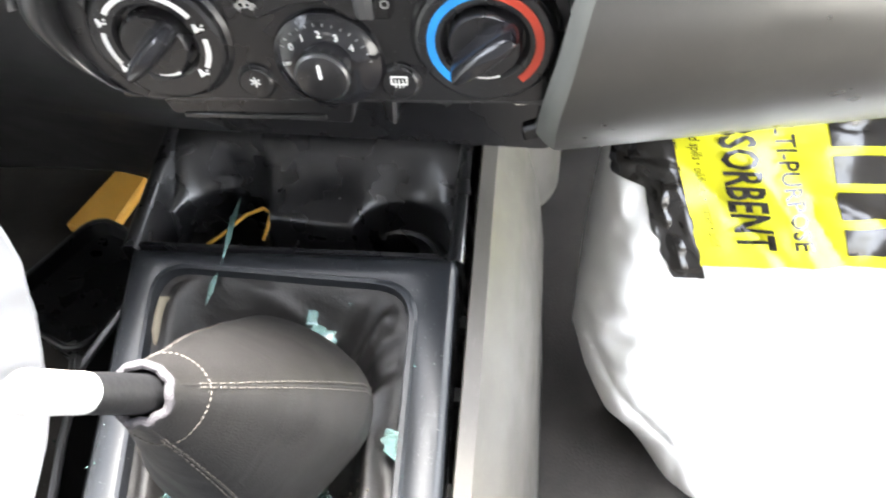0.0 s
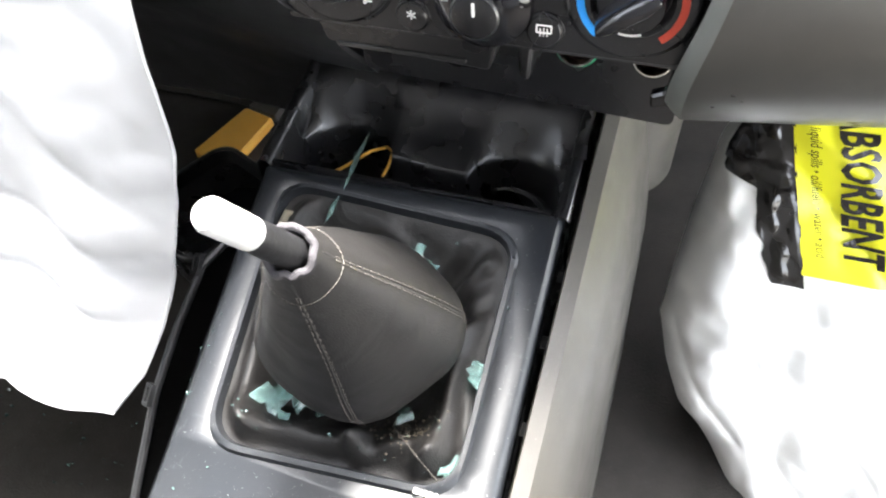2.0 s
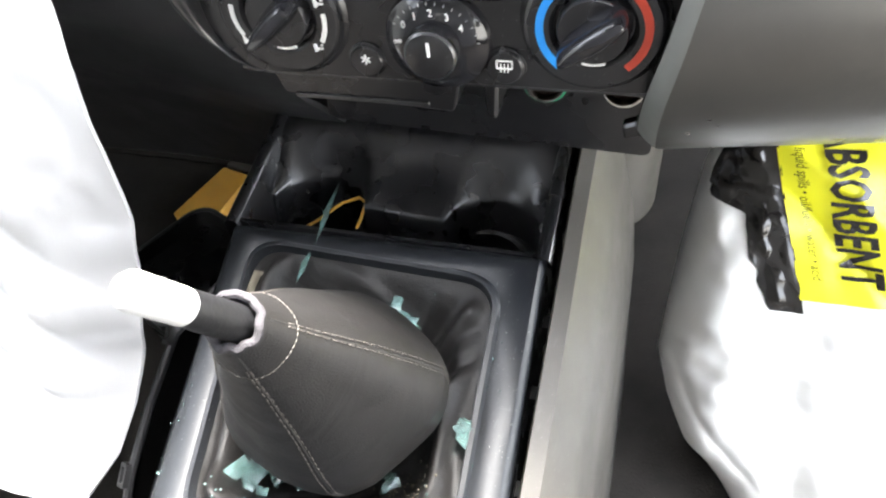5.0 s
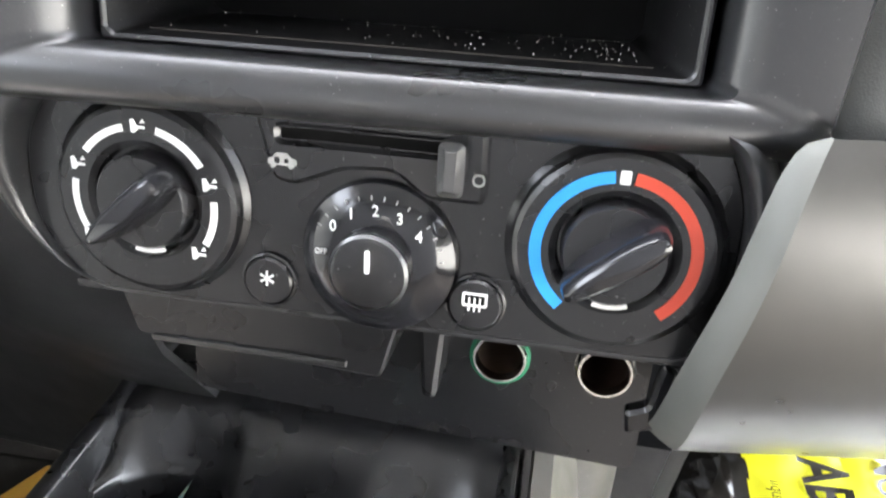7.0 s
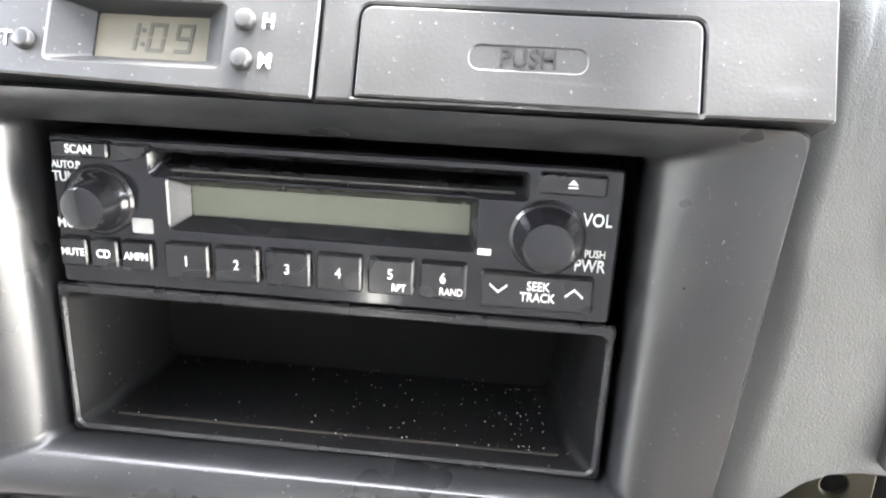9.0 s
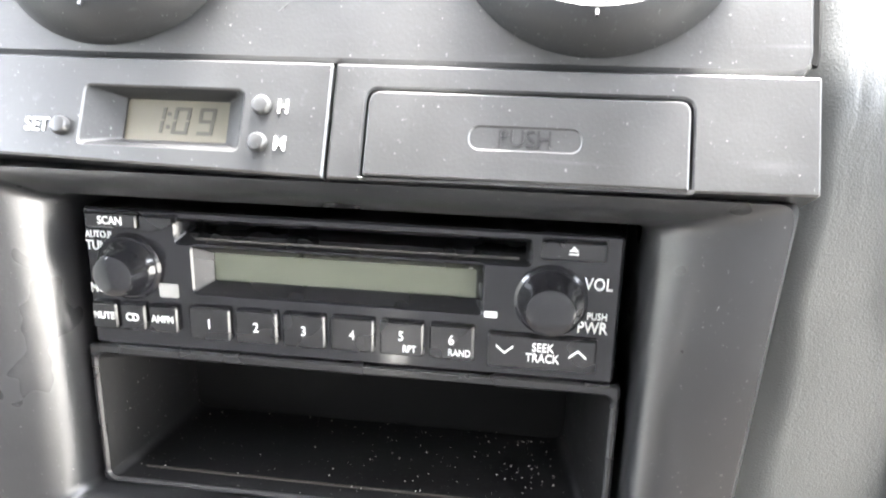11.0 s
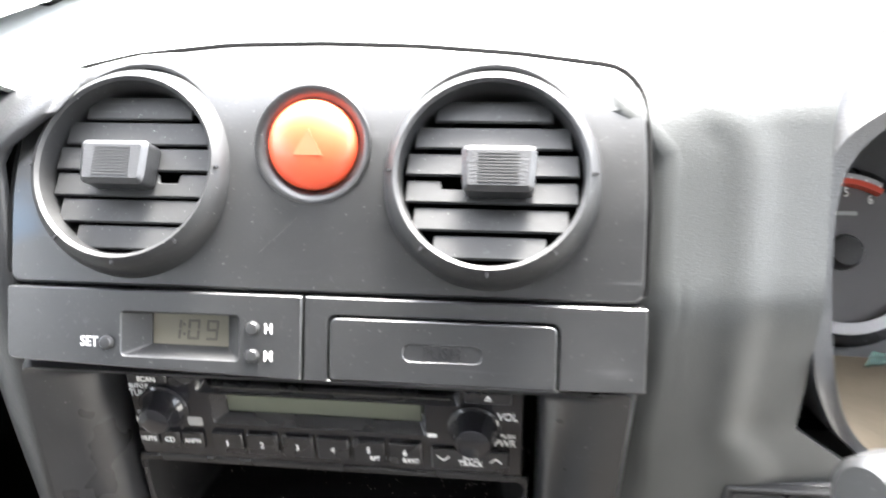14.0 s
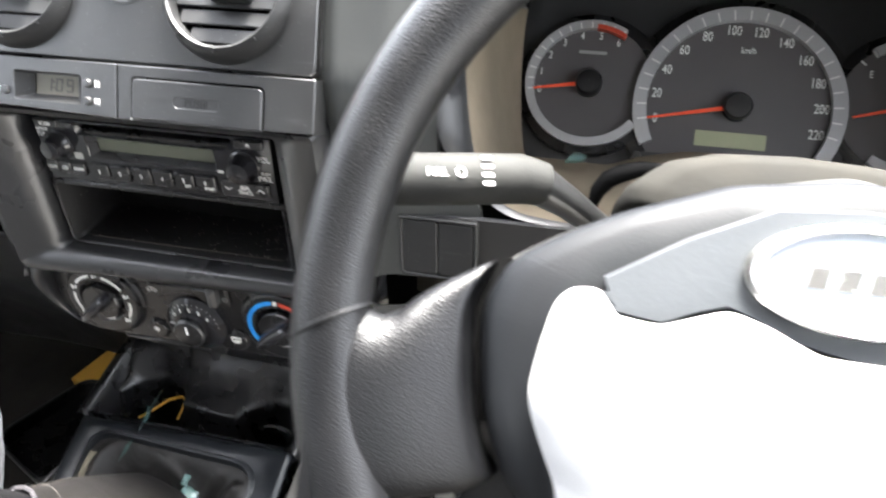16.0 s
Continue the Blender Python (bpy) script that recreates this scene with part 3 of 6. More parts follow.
def passenger_panel(u, v):
    z = 0.632 + 0.19 * v
    edge = -0.150 - 0.272 * (0.815 - z)
    x = -0.62 + (edge + 0.62) * u
    return (x, -0.005 + 0.005 * u + 0.25 * max(0, z - 0.8) + 0.004 * math.sin(9 * z), z)


pp = thing("passenger_dash_panel", "pale grey creased vinyl dash panel pushed out of place", "dash panel", at=(-0.4, -0.02, 0.6))
part("panel_skin", sheet(passenger_panel, 30, 22, 0.006), LIGHT_TRIM, pp)


# ---- air vents ----
def air_vent(k, cx, v, knob_dx, slat_tilt):
    m = PF @ Matrix.Translation((cx, v, -0.001)) @ Matrix.Rotation(radians(-11), 4, "X")
    ob = thing("air_vent", "round charcoal dash air vent with horizontal slats", "air vent", "dash air vents", at=m.translation)
    part("ring", lathe([(0.0348, -0.03), (0.0350, 0.003), (0.0355, 0.0060), (0.0370, 0.0072), (0.0393, 0.0056), (0.0414, 0.002), (0.0430, -0.003), (0.0446, -0.018)], m, 64), VENT, ob)
    # throat closed with a disc in painted shade
    part("throat", lathe([(0.0347, -0.03), (0.0347, -0.029), (0.0, -0.029)], m, 40), CAVITY_SHADE, ob)
    for s in range(6):
        yy = -0.0275 + s * 0.0108
        half = math.sqrt(max(1e-6, 0.0344 ** 2 - (abs(yy) * 0.95) ** 2)) - 0.0004
        sm = m @ Matrix.Translation((0, yy, -0.0025)) @ Matrix.Rotation(radians(-slat_tilt), 4, "X")
        notch = (knob_dx + 0.0138) if knob_dx < 0 else (knob_dx - 0.0138)
        hi_, lo_ = (0.0050, -0.0048) if knob_dx < 0 else (0.0047, -0.0045)
        outline = [(half, lo_), (half * 0.985, hi_), (-half * 0.985, hi_), (-half, lo_)]
        if s == 2:
            n0, n1 = sorted((notch, notch + math.copysign(0.009, -knob_dx)))
            outline = [(half, lo_), (half * 0.985, hi_), (n1, hi_), (n1 - 0.0006, 0.0012), (n0 + 0.0006, 0.0012), (n0, hi_), (-half * 0.985, hi_), (-half, lo_)]
        bm = slab(softened(outline, 0.0007, 3), sm, 0.0016, front=0.0, edge=0.0005)
        part("slat", bm, SLAT, ob)
    km = m @ Matrix.Translation((knob_dx, 0.001, 0.0025))
    part("thumb_wheel", slab(softened([(0.0132, -0.0088), (0.0142, 0.0088), (-0.0142, 0.0088), (-0.0132, -0.0088)], 0.003), km, 0.012, front=0.0075, edge=0.002), PLASTIC, ob)
    for j in range(10):
        part("grip_rib", slab(rrect(-0.0075, -0.0056 + j * 0.0012, 0.0075, -0.0050 + j * 0.0012, 0.0002, 2), km, 0.0012, front=0.0079), VENT, ob)
    part("knob_stem", slab(rrect(-0.009, -0.005, 0.009, 0.005, 0.001), km, 0.012, front=-0.003), BLACK, ob)
    for a in (-50, -90, -130, 0, 180):
        tm = m @ Matrix.Rotation(radians(a + 90), 4, "Z")
        part("tick", slab(rrect(-0.0005, -0.0398, 0.0005, -0.0378, 0.0003, 2), tm, 0.001, front=0.0072), BLACK, ob)
    return ob


air_vent(0, *VENTS[0], -0.003, 7)
air_vent(1, *VENTS[1], 0.003, 11)

# ---- hazard button ----
hm = PF @ Matrix.Translation((*HAZ, 0))
hz = thing("hazard_button", "round orange-red hazard warning button with a worn triangle", "button", at=hm.translation)
part("collar", lathe([(0.0182, -0.008), (0.0183, -0.002), (0.0192, -0.0012), (0.0208, -0.0004), (0.0222, 0.0004), (0.0232, 0.0003), (0.0236, -0.0006)], hm, 48), PANEL, hz)
part("cap", lathe([(0.0178, -0.008), (0.0178, -0.001), (0.0171, 0.0012), (0.0145, 0.0032), (0.010, 0.0048), (0.005, 0.0056), (0.0, 0.0058)], hm, 48), HAZARD, hz)
part("triangle", slab([(-0.0058, -0.0045), (0.0058, -0.0045), (0, 0.0056)], hm, 0.0006, front=0.0058), surface("worn_pale_orange", (0.64, 0.10, 0.048), 0.35, vary=0.2, grain=300, bump=0.0), hz, "worn-off triangle marking")

part("scratch", slab(rrect(-0.0105, -0.0002, 0.0105, 0.0002, 0.0001, 1), PF @ Matrix.Translation((-0.0087, 0.0226, 0.0)) @ Matrix.Rotation(radians(43), 4, "Z"), 0.0004, front=0.00012), TRIM, dash, "pale scratch on the panel")

# ---- clock strip ----
CW = PF @ Matrix.Translation((0, 0, 0.002))
ck = thing("clock_panel", "charcoal dash clock strip with a small lcd reading 1:09", "clock", at=CW.translation)
part("body", slab(softened([(0.0026, -0.0345), (0.0026, -0.0008), (-0.1225, -0.0008), (-0.1225, -0.031)], [0.0008, 0.0008, 0.002, 0.004]), CW, 0.02, [rrect(-0.0725, -0.0275, -0.0232, -0.0098, 0.0015, 3)], edge=0.0006), PANEL, ck)
bm = bmesh.new()
loft(bm, [[CW @ Vector((*p, z)) for p in lp] for lp, z in ((rrect(-0.0725, -0.0275, -0.0232, -0.0098, 0.0015, 3), -0.0005), (rrect(-0.0632, -0.0238, -0.0302, -0.0108, 0.0008, 3), -0.0075), (rrect(-0.0632, -0.0238, -0.0302, -0.0108, 0.0008, 3), -0.012))])
part("display_frame", bm, VENT, ck)
part("lcd", slab(rrect(-0.064, -0.0245, -0.0295, -0.01, 0.0005, 2), CW, 0.002, front=-0.0085), CLOCK_LCD, ck, "grey-green lcd")
SEGS = {"1": "bc", "0": "abcdef", "9": "abcdfg"}


def seven(ch, x, v, w_, h_):
    """One seven-segment digit."""
    bm = bmesh.new()
    t_, g_ = 0.0011, 0.00025
    bars = {"a": (-w_ / 2 + g_, h_ / 2 - t_, w_ / 2 - g_, h_ / 2), "g": (-w_ / 2 + g_, -t_ / 2, w_ / 2 - g_, t_ / 2), "d": (-w_ / 2 + g_, -h_ / 2, w_ / 2 - g_, -h_ / 2 + t_), "b": (w_ / 2 - t_, g_, w_ / 2, h_ / 2 - g_), "c": (w_ / 2 - t_, -h_ / 2 + g_, w_ / 2, -g_), "f": (-w_ / 2, g_, -w_ / 2 + t_, h_ / 2 - g_), "e": (-w_ / 2, -h_ / 2 + g_, -w_ / 2 + t_, -g_)}
    for sname in SEGS[ch]:
        x0, y0, x1, y1 = bars[sname]
        plate(bm, [(x0, y0), (x1, y0), (x1, y1), (x0, y1)], CW @ Matrix.Translation((x + 0.0, v, -0.0083)) @ Matrix(((1, 0.1, 0, 0), (0, 1, 0, 0), (0, 0, 1, 0), (0, 0, 0, 1))), 0.0002)
    part("digit", bm, SEGMENT, ck)


for ch, x in (("1", -0.0535), ("0", -0.0455), ("9", -0.0375)):
    seven(ch, x, -0.0172, 0.0052, 0.0085)
for dv in (-0.002, 0.002):
    part("colon", slab(rrect(-0.0006, -0.0006, 0.0006, 0.0006, 0.0002, 2), CW @ Matrix.Translation((-0.0496, -0.0172 + dv, -0.0083)), 0.0002), SEGMENT, ck)
for bx, bv in ((-0.0785, -0.0226), (-0.0172, -0.0143), (-0.0172, -0.0252)):
    part("button", lathe([(0.0029, -0.004), (0.0029, 0.0012), (0.0022, 0.0022), (0.0, 0.0025)], CW @ Matrix.Translation((bx, bv, 0)), 20), PANEL, ck)
for word, tx, tv in (("SET", -0.0862, -0.0226), ("H", -0.0108, -0.0145), ("M", -0.0108, -0.0254)):
    lettering(word, 0.0058, CW @ Matrix.Translation((tx, tv, 0.0002)), WHITE_INK, ck, wide=0.85)

# ---- push-to-open tray beside the clock ----
lid = thing("storage_tray", "closed charcoal push-open storage tray in the dash", "storage tray", at=CW.translation + Vector((0.07, 0, 0)))
part("body", slab(softened([(0.1355, -0.033), (0.1355, -0.0008), (0.0036, -0.0008), (0.0036, -0.0345)], 0.0008), CW, 0.02, [softened([(0.1032, -0.0335), (0.1032, -0.0078), (0.0132, -0.0078), (0.0132, -0.0335)], [0.0005, 0.004, 0.004, 0.0005])], edge=0.0006), PANEL, lid)
part("lid", slab(softened([(0.1022, -0.0332), (0.1022, -0.0088), (0.0142, -0.0088), (0.0142, -0.0332)], [0.0005, 0.0035, 0.0035, 0.0005]), CW, 0.012, [rrect(0.0435, -0.0242, 0.0735, -0.0182, 0.0026)], front=0.0008, edge=0.0005), PANEL, lid)
part("finger_recess", slab(rrect(0.043, -0.0245, 0.074, -0.0179, 0.0026), CW, 0.002, front=0.00045), PANEL, lid)
lettering("PUSH", 0.0066, CW @ Matrix.Translation((0.0585, -0.0212, 0.0006)), BLACK, lid, wide=0.95)
# black sheet under the lid paints the shade in its gap
part("shadow_gap", slab(rrect(0.0125, -0.0336, 0.104, -0.007, 0.002), CW, 0.001, front=-0.013), CAVITY_SHADE, lid)


# ---- car radio ----
RF = facing(0, -0.001, 0)
rd = thing("car_radio", "single-height black car cd radio with a blank grey-green lcd", "car radio", at=(0, 0, 0.666))
part("faceplate", slab(rrect(-0.0915, 0.6655, 0.0905, 0.7155, 0.0015), RF, 0.03, [rrect(-0.058, 0.7045, 0.0615, 0.7125, 0.001, 3), rrect(-0.0525, 0.687, 0.0465, 0.7035, 0.001, 3)], edge=0.0008), GLOSS, rd)
bm = bmesh.new()
loft(bm, [[RF @ Vector((*p, z)) for p in lp] for lp, z in ((rrect(-0.0525, 0.687, 0.0465, 0.7035, 0.001, 3), -0.0006), (rrect(-0.047, 0.6903, 0.0442, 0.7005, 0.0006, 3), -0.0045), (rrect(-0.047, 0.6903, 0.0442, 0.7005, 0.0006, 3), -0.009))])
part("display_frame", bm, BLACK, rd)
part("lcd", slab(rrect(-0.0475, 0.6898, 0.0447, 0.701, 0.0004, 2), RF, 0.002, front=-0.0052), LCD, rd, "blank grey-green lcd")
bm = bmesh.new()
loft(bm, [[RF @ Vector((*p, z)) for p in lp] for lp, z in ((rrect(-0.058, 0.7045, 0.0615, 0.7125, 0.001, 3), -0.0006), (rrect(-0.056, 0.7072, 0.060, 0.7112, 0.0008, 3), -0.0035), (rrect(-0.056, 0.7072, 0.060, 0.7112, 0.0008, 3), -0.02))])
part("disc_slot", bm, BLACK, rd, "disc slot with a dusty lower lip")
part("slot_dust", slab(rrect(-0.052, 0.7048, 0.058, 0.7062, 0.0004, 2), RF @ Matrix.Translation((0, 0, -0.0017)) @ Matrix.Rotation(0, 4, "X"), 0.0004), BEIGE, rd, "brown dust along the slot")
part("slot_back", slab(rrect(-0.06, 0.7035, 0.063, 0.7135, 0.0004, 2), RF, 0.001, front=-0.02), CAVITY_SHADE, rd)
for x, z, name in ((-0.0754, 0.6950, "tune_knob"), (0.0688, 0.6930, "volume_knob")):
    km = RF @ Matrix.Translation((x, z, 0))
    part("knob_collar", lathe([(0.0118, -0.001), (0.0118, 0.0012), (0.0108, 0.002), (0.0095, 0.002)], km, 36), GLOSS, rd)
    r = 0.0074 if name == "tune_knob" else 0.0082
    part(name, lathe([(0.0108, 0.001), (r + 0.0018, 0.0035), (r + 0.0006, 0.005), (r, 0.0105), (r - 0.0006, 0.0118), (r - 0.0018, 0.0123), (0.0, 0.0119)], km, 40), GLOSS, rd)


def key(x0, z0, x1, z1, word="", size=0.005, name="button", dx=0.0, dz=0.0, small=""):
    k = part(name, slab(rrect(x0, z0, x1, z1, 0.0009, 3), RF, 0.006, front=0.0022, edge=0.0006), BLACK, rd)
    m = RF @ Matrix.Translation(((x0 + x1) / 2 + dx, (z0 + z1) / 2 + dz, 0.0023))
    if word:
        lettering(word, size, m, WHITE_INK, k, wide=0.85)
    if small:
        lettering(small, 0.0034, RF @ Matrix.Translation(((x0 + x1) / 2 + 0.0028, z0 + 0.0026, 0.0023)), WHITE_INK, k, wide=0.8)
    return k


for i in range(6):
    x0 = -0.0545 + i * 0.01685
    key(x0, 0.6705, x0 + 0.0148, 0.6825, str(i + 1), 0.0048, "preset_button", dz=0.001 if i > 3 else 0, small={4: "RPT", 5: "RAND"}.get(i, ""))
key(-0.0905, 0.672, -0.0812, 0.6818, "MUTE", 0.0036, "mute_button")
key(-0.08, 0.672, -0.0706, 0.6818, "CD", 0.0040, "disc_button")
key(-0.0694, 0.672, -0.0588, 0.6818, "AMFM", 0.0036, "band_button")
key(-0.0895, 0.7088, -0.0708, 0.7142, "SCAN", 0.0040, "scan_button")
key(0.0648, 0.7072, 0.0852, 0.7135, "", name="eject_button")
part("eject_mark", slab([(0.0735, 0.7105), (0.0765, 0.7105), (0.075, 0.7122)], RF, 0.0003, front=0.0026), WHITE_INK, rd)
part("eject_bar", slab(rrect(0.0735, 0.7094, 0.0765, 0.7099, 0.0001, 1), RF, 0.0003, front=0.0026), WHITE_INK, rd)
part("slot_tab", slab([(-0.0695, 0.7085), (-0.0695, 0.7138), (-0.058, 0.7138), (-0.058, 0.7112), (-0.065, 0.7085)], RF, 0.004, front=0.0025, edge=0.0004), BLACK, rd)
sk = key(0.0492, 0.6692, 0.0845, 0.6808, "", name="seek_button")
lettering("SEEK", 0.0042, RF @ Matrix.Translation((0.0672, 0.6772, 0.0024)), WHITE_INK, sk, wide=0.8)
lettering("TRACK", 0.0042, RF @ Matrix.Translation((0.0672, 0.6735, 0.0024)), WHITE_INK, sk, wide=0.8)
for x, s in ((0.0548, -1), (0.0785, 1)):
    part("arrow", slab([(x - 0.0028, 0.6755 - 0.0012 * s), (x, 0.6755 + 0.0012 * s), (x + 0.0028, 0.6755 - 0.0012 * s), (x + 0.0028, 0.6762 - 0.0012 * s), (x, 0.6762 + 0.0012 * s), (x - 0.0028, 0.6762 - 0.0012 * s)], RF, 0.0003, front=0.0025), WHITE_INK, sk)
for word, size, x, z in (("AUTO.P", 0.0034, -0.0862, 0.7058), ("TUNE", 0.0048, -0.0862, 0.7018), ("PUSH", 0.0030, -0.0868, 0.6905), ("MODE", 0.0048, -0.0858, 0.6862), ("VOL", 0.0058, 0.0835, 0.6993), ("PUSH", 0.0034, 0.0838, 0.6885), ("PWR", 0.0056, 0.0825, 0.6845)):
    lettering(word, size, RF @ Matrix.Translation((x, z, 0.0001)), WHITE_INK, rd, wide=0.8)
part("disc_mark", slab(rrect(-0.0655, 0.6845, -0.0585, 0.6895, 0.0006, 2), RF, 0.0003, front=0.0002), GREY_INK, rd, "small disc logo shape")
part("model_bar", slab(rrect(0.0475, 0.6858, 0.0518, 0.6878, 0.0002, 1), RF, 0.0003, front=0.0002), WHITE_INK, rd)

# ---- storage pocket under the radio ----
DIRT = surface("brown_grit", (0.032, 0.028, 0.022), 0.95, vary=0.4, grain=700, bump=0.9, wear=0.6)
# dusty, and blacker than the frame: the recess shade is in its colour
POCKET = surface("dusty_shade_black_pocket", (0.0028, 0.0028, 0.0032), 0.5, vary=0.2, grain=500, bump=0.1, dust=0.25, dust_colour=(0.016, 0.015, 0.013), wear=0.4, spec=0.18)
pk = thing("storage_pocket", "open black dusty storage pocket below the radio", "storage pocket", at=(0, 0.05, 0.607))
part("frame", slab(rrect(-0.0955, 0.607, 0.0935, 0.6645, 0.002), RF, 0.02, [rrect(-0.0928, 0.6092, 0.0908, 0.6605, 0.003)], front=-0.0005, edge=0.0009), BLACK, pk)
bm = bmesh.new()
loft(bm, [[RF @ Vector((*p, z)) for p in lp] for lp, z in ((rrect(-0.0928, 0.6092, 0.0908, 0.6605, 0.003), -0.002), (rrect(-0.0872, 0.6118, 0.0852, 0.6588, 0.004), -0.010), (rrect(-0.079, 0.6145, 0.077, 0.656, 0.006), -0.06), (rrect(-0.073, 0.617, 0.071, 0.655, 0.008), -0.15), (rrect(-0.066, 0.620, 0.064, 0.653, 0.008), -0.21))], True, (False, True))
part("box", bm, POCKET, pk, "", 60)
part("back_step", slab(rrect(-0.022, 0.6165, 0.067, 0.6405, 0.0008, 2), facing(0, 0.095, 0), 0.03, edge=0.0006), BLACK, pk, "raised step at the back of the pocket")
# black slab in place of the dark void at the left of the back
part("back_shade", slab(rrect(-0.070, 0.6165, -0.020, 0.6545, 0.002), facing(0, 0.142, 0), 0.004), CAVITY_SHADE, pk, "black slab painting the dark at the pocket's back")
part("dust_line", slab(rrect(-0.082, 0.0, 0.08, 0.0022, 0.001, 2), Matrix.Translation((0, 0.006, 0.6112)), 0.0004), DIRT, pk, "brown dirt along the front of the pocket floor")
rng = random.Random(5)
bm = bmesh.new()
for k in range(170):
    y = rng.uniform(0.004, 0.07)
    x = rng.gauss(0.02, 0.04) if k % 3 else rng.gauss(0.066, 0.006)
    if abs(x) < 0.076:
        s = rng.uniform(0.0001, 0.00032)
        bmesh.ops.create_icosphere(bm, subdivisions=1, radius=s, matrix=Matrix.Translation((x, y, 0.6122 + 0.048 * y)))
tagged(link("dust_specks", bm, surface("pale_dust", (0.5, 0.48, 0.44), 0.9, bump=0.0)), "pale dust specks on the pocket floor", "dust", kind="stuff")

# ---- climate control panel ----
SLIDER = surface("worn_shiny_grey_plastic", (0.06, 0.06, 0.06), 0.18, vary=0.1, grain=300, bump=0.04)
cc = thing("climate_panel", "black climate control panel with three rotary dials", "control panel", at=(0, 0, 0.51))
part("panel", slab(HVAC_OUT, HF, 0.012, edge=0.0006), BLACK, cc)
trap = softened([(-0.0285, 0.5655), (-0.011, 0.5725), (0.004, 0.5735), (0.015, 0.5655), (0.0345, 0.5655), (0.034, 0.590), (-0.0425, 0.590), (-0.036, 0.567)], 0.003)
part("inset", slab(trap, HF, 0.0016, [rrect(-0.033, 0.5812, 0.022, 0.5848, 0.0004, 2)], front=0.0030, edge=0.0020), BLACK, cc)
part("slider_slot", slab(rrect(-0.0335, 0.5808, 0.0225, 0.5852, 0.0004, 2), HF, 0.0006, front=0.0006), CAVITY_SHADE, cc)
part("slider_knob", slab(rrect(0.0195, 0.5695, 0.0278, 0.5868, 0.0022), HF, 0.009, front=0.0115, edge=0.0026), SLIDER, cc, "worn glossy slider knob")
cm_ = HF @ Matrix.Translation((-0.0322, 0.5742, 0))
part("recirculation_mark", slab(softened([(0.0048, -0.0016), (0.0048, 0.0004), (0.0028, 0.001), (0.0018, 0.0024), (-0.002, 0.0024), (-0.0032, 0.0008), (-0.0048, 0.0004), (-0.0048, -0.0016)], 0.0006, 3), cm_, 0.0003, [rrect(-0.0028, -0.0012, -0.0008, 0.001, 0.0004, 2), rrect(0.0006, -0.001, 0.0022, 0.0006, 0.0004, 2)], front=0.0034), GREY_INK, cc, "small car outline marking")
for dx in (-0.003, 0.003):
    part("mark_wheel", lathe([(0.0009, 0.0), (0.0009, 0.0035), (0.0, 0.0035)], cm_ @ Matrix.Translation((dx, -0.0018, 0)), 10), GREY_INK, cc)


part("fresh_air_mark", slab(rrect(0.0298, 0.5722, 0.0338, 0.5762, 0.0016, 3), HF, 0.0003, [rrect(0.0304, 0.5728, 0.0332, 0.5756, 0.0012, 3)], front=0.0034), GREY_INK, cc)


def dial(cx, cz, name, r):
    m = HF @ Matrix.Translation((cx, cz, 0))
    d = part(name, lathe([(r * 1.06, -0.002), (r * 1.06, 0.0006), (r, 0.0022), (r * 0.97, 0.0052), (r * 0.92, 0.0062), (r * 0.62, 0.0062), (r * 0.56, 0.0048), (r * 0.54, 0.0012), (0.0, 0.0012)], m, 64), BLACK, cc, "", 30)
    return m, d


def bar_knob(m, d, r, angle, length, width, tall, material):
    """A turned base with a tapering grip bar across it."""
    part("knob_base", lathe([(r, 0.001), (r * 0.98, 0.008), (r * 0.92, 0.0095), (0.0, 0.0095)], m, 44), BLACK, d)
    k = m @ Matrix.Rotation(radians(angle), 4, "Z")
    loops = []
    for z, sx, sy in ((0.009, 1.0, 1.0), (tall * 0.75, 0.97, 0.82), (tall * 0.95, 0.92, 0.6), (tall, 0.82, 0.38)):
        pts = []
        for j in range(28):
            a = 2 * math.pi * j / 28
            c, s = math.cos(a), math.sin(a)
            pts.append(k @ Vector((length * sx * math.copysign(abs(c) ** 0.75, c), width * sy * math.copysign(abs(s) ** 0.8, s) * (1 - 0.16 * c), z)))
        loops.append(pts)
    g = part("grip", loft(bmesh.new(), loops, True, (False, True)), material, d)
    part("pointer", slab(rrect(length * 0.48, -0.0011, length * 0.9, 0.0011, 0.0008, 2), k, 0.0008, front=tall * 0.93 + 0.0002), WHITE_INK, d)


# air direction dial
m, d = dial(-0.0800, 0.5560, "mode_dial", 0.0335)
for a0, a1 in ((103, 142), (168, 208), (33, 76), (-32, 5)):
    part("arc_mark", arc_band(0, 0, 0.0238, 0.0262, a0, a1, m, 0.0058, 0.0066), WHITE_INK, d)
for a in (90, 155, 215, 18, -42):
    im = m @ Matrix.Translation((0.0252 * math.cos(radians(a)), 0.0252 * math.sin(radians(a)), 0.0064))
    part("icon_seat", slab([(-0.0024, -0.002), (-0.0012, -0.002), (0.0002, -0.0006), (0.0024, -0.0006), (0.0024, 0.0002), (-0.0004, 0.0004), (-0.0014, 0.0024), (-0.0026, 0.0022)], im, 0.0004, front=0.0003), WHITE_INK, d)
    part("icon_arrow", slab([(0.0008, 0.0012), (0.0026, 0.0014), (0.0018, 0.0026)], im, 0.0004, front=0.0003), WHITE_INK, d)
# white arc painted where a highlight lies low on the dial
part("highlight_arc", arc_band(0, 0, 0.0172, 0.0186, -105, -70, m, 0.0058, 0.0066), WHITE_INK, d)
bar_knob(m, d, 0.0168, 222, 0.0185, 0.0062, 0.0225, GLOSS)
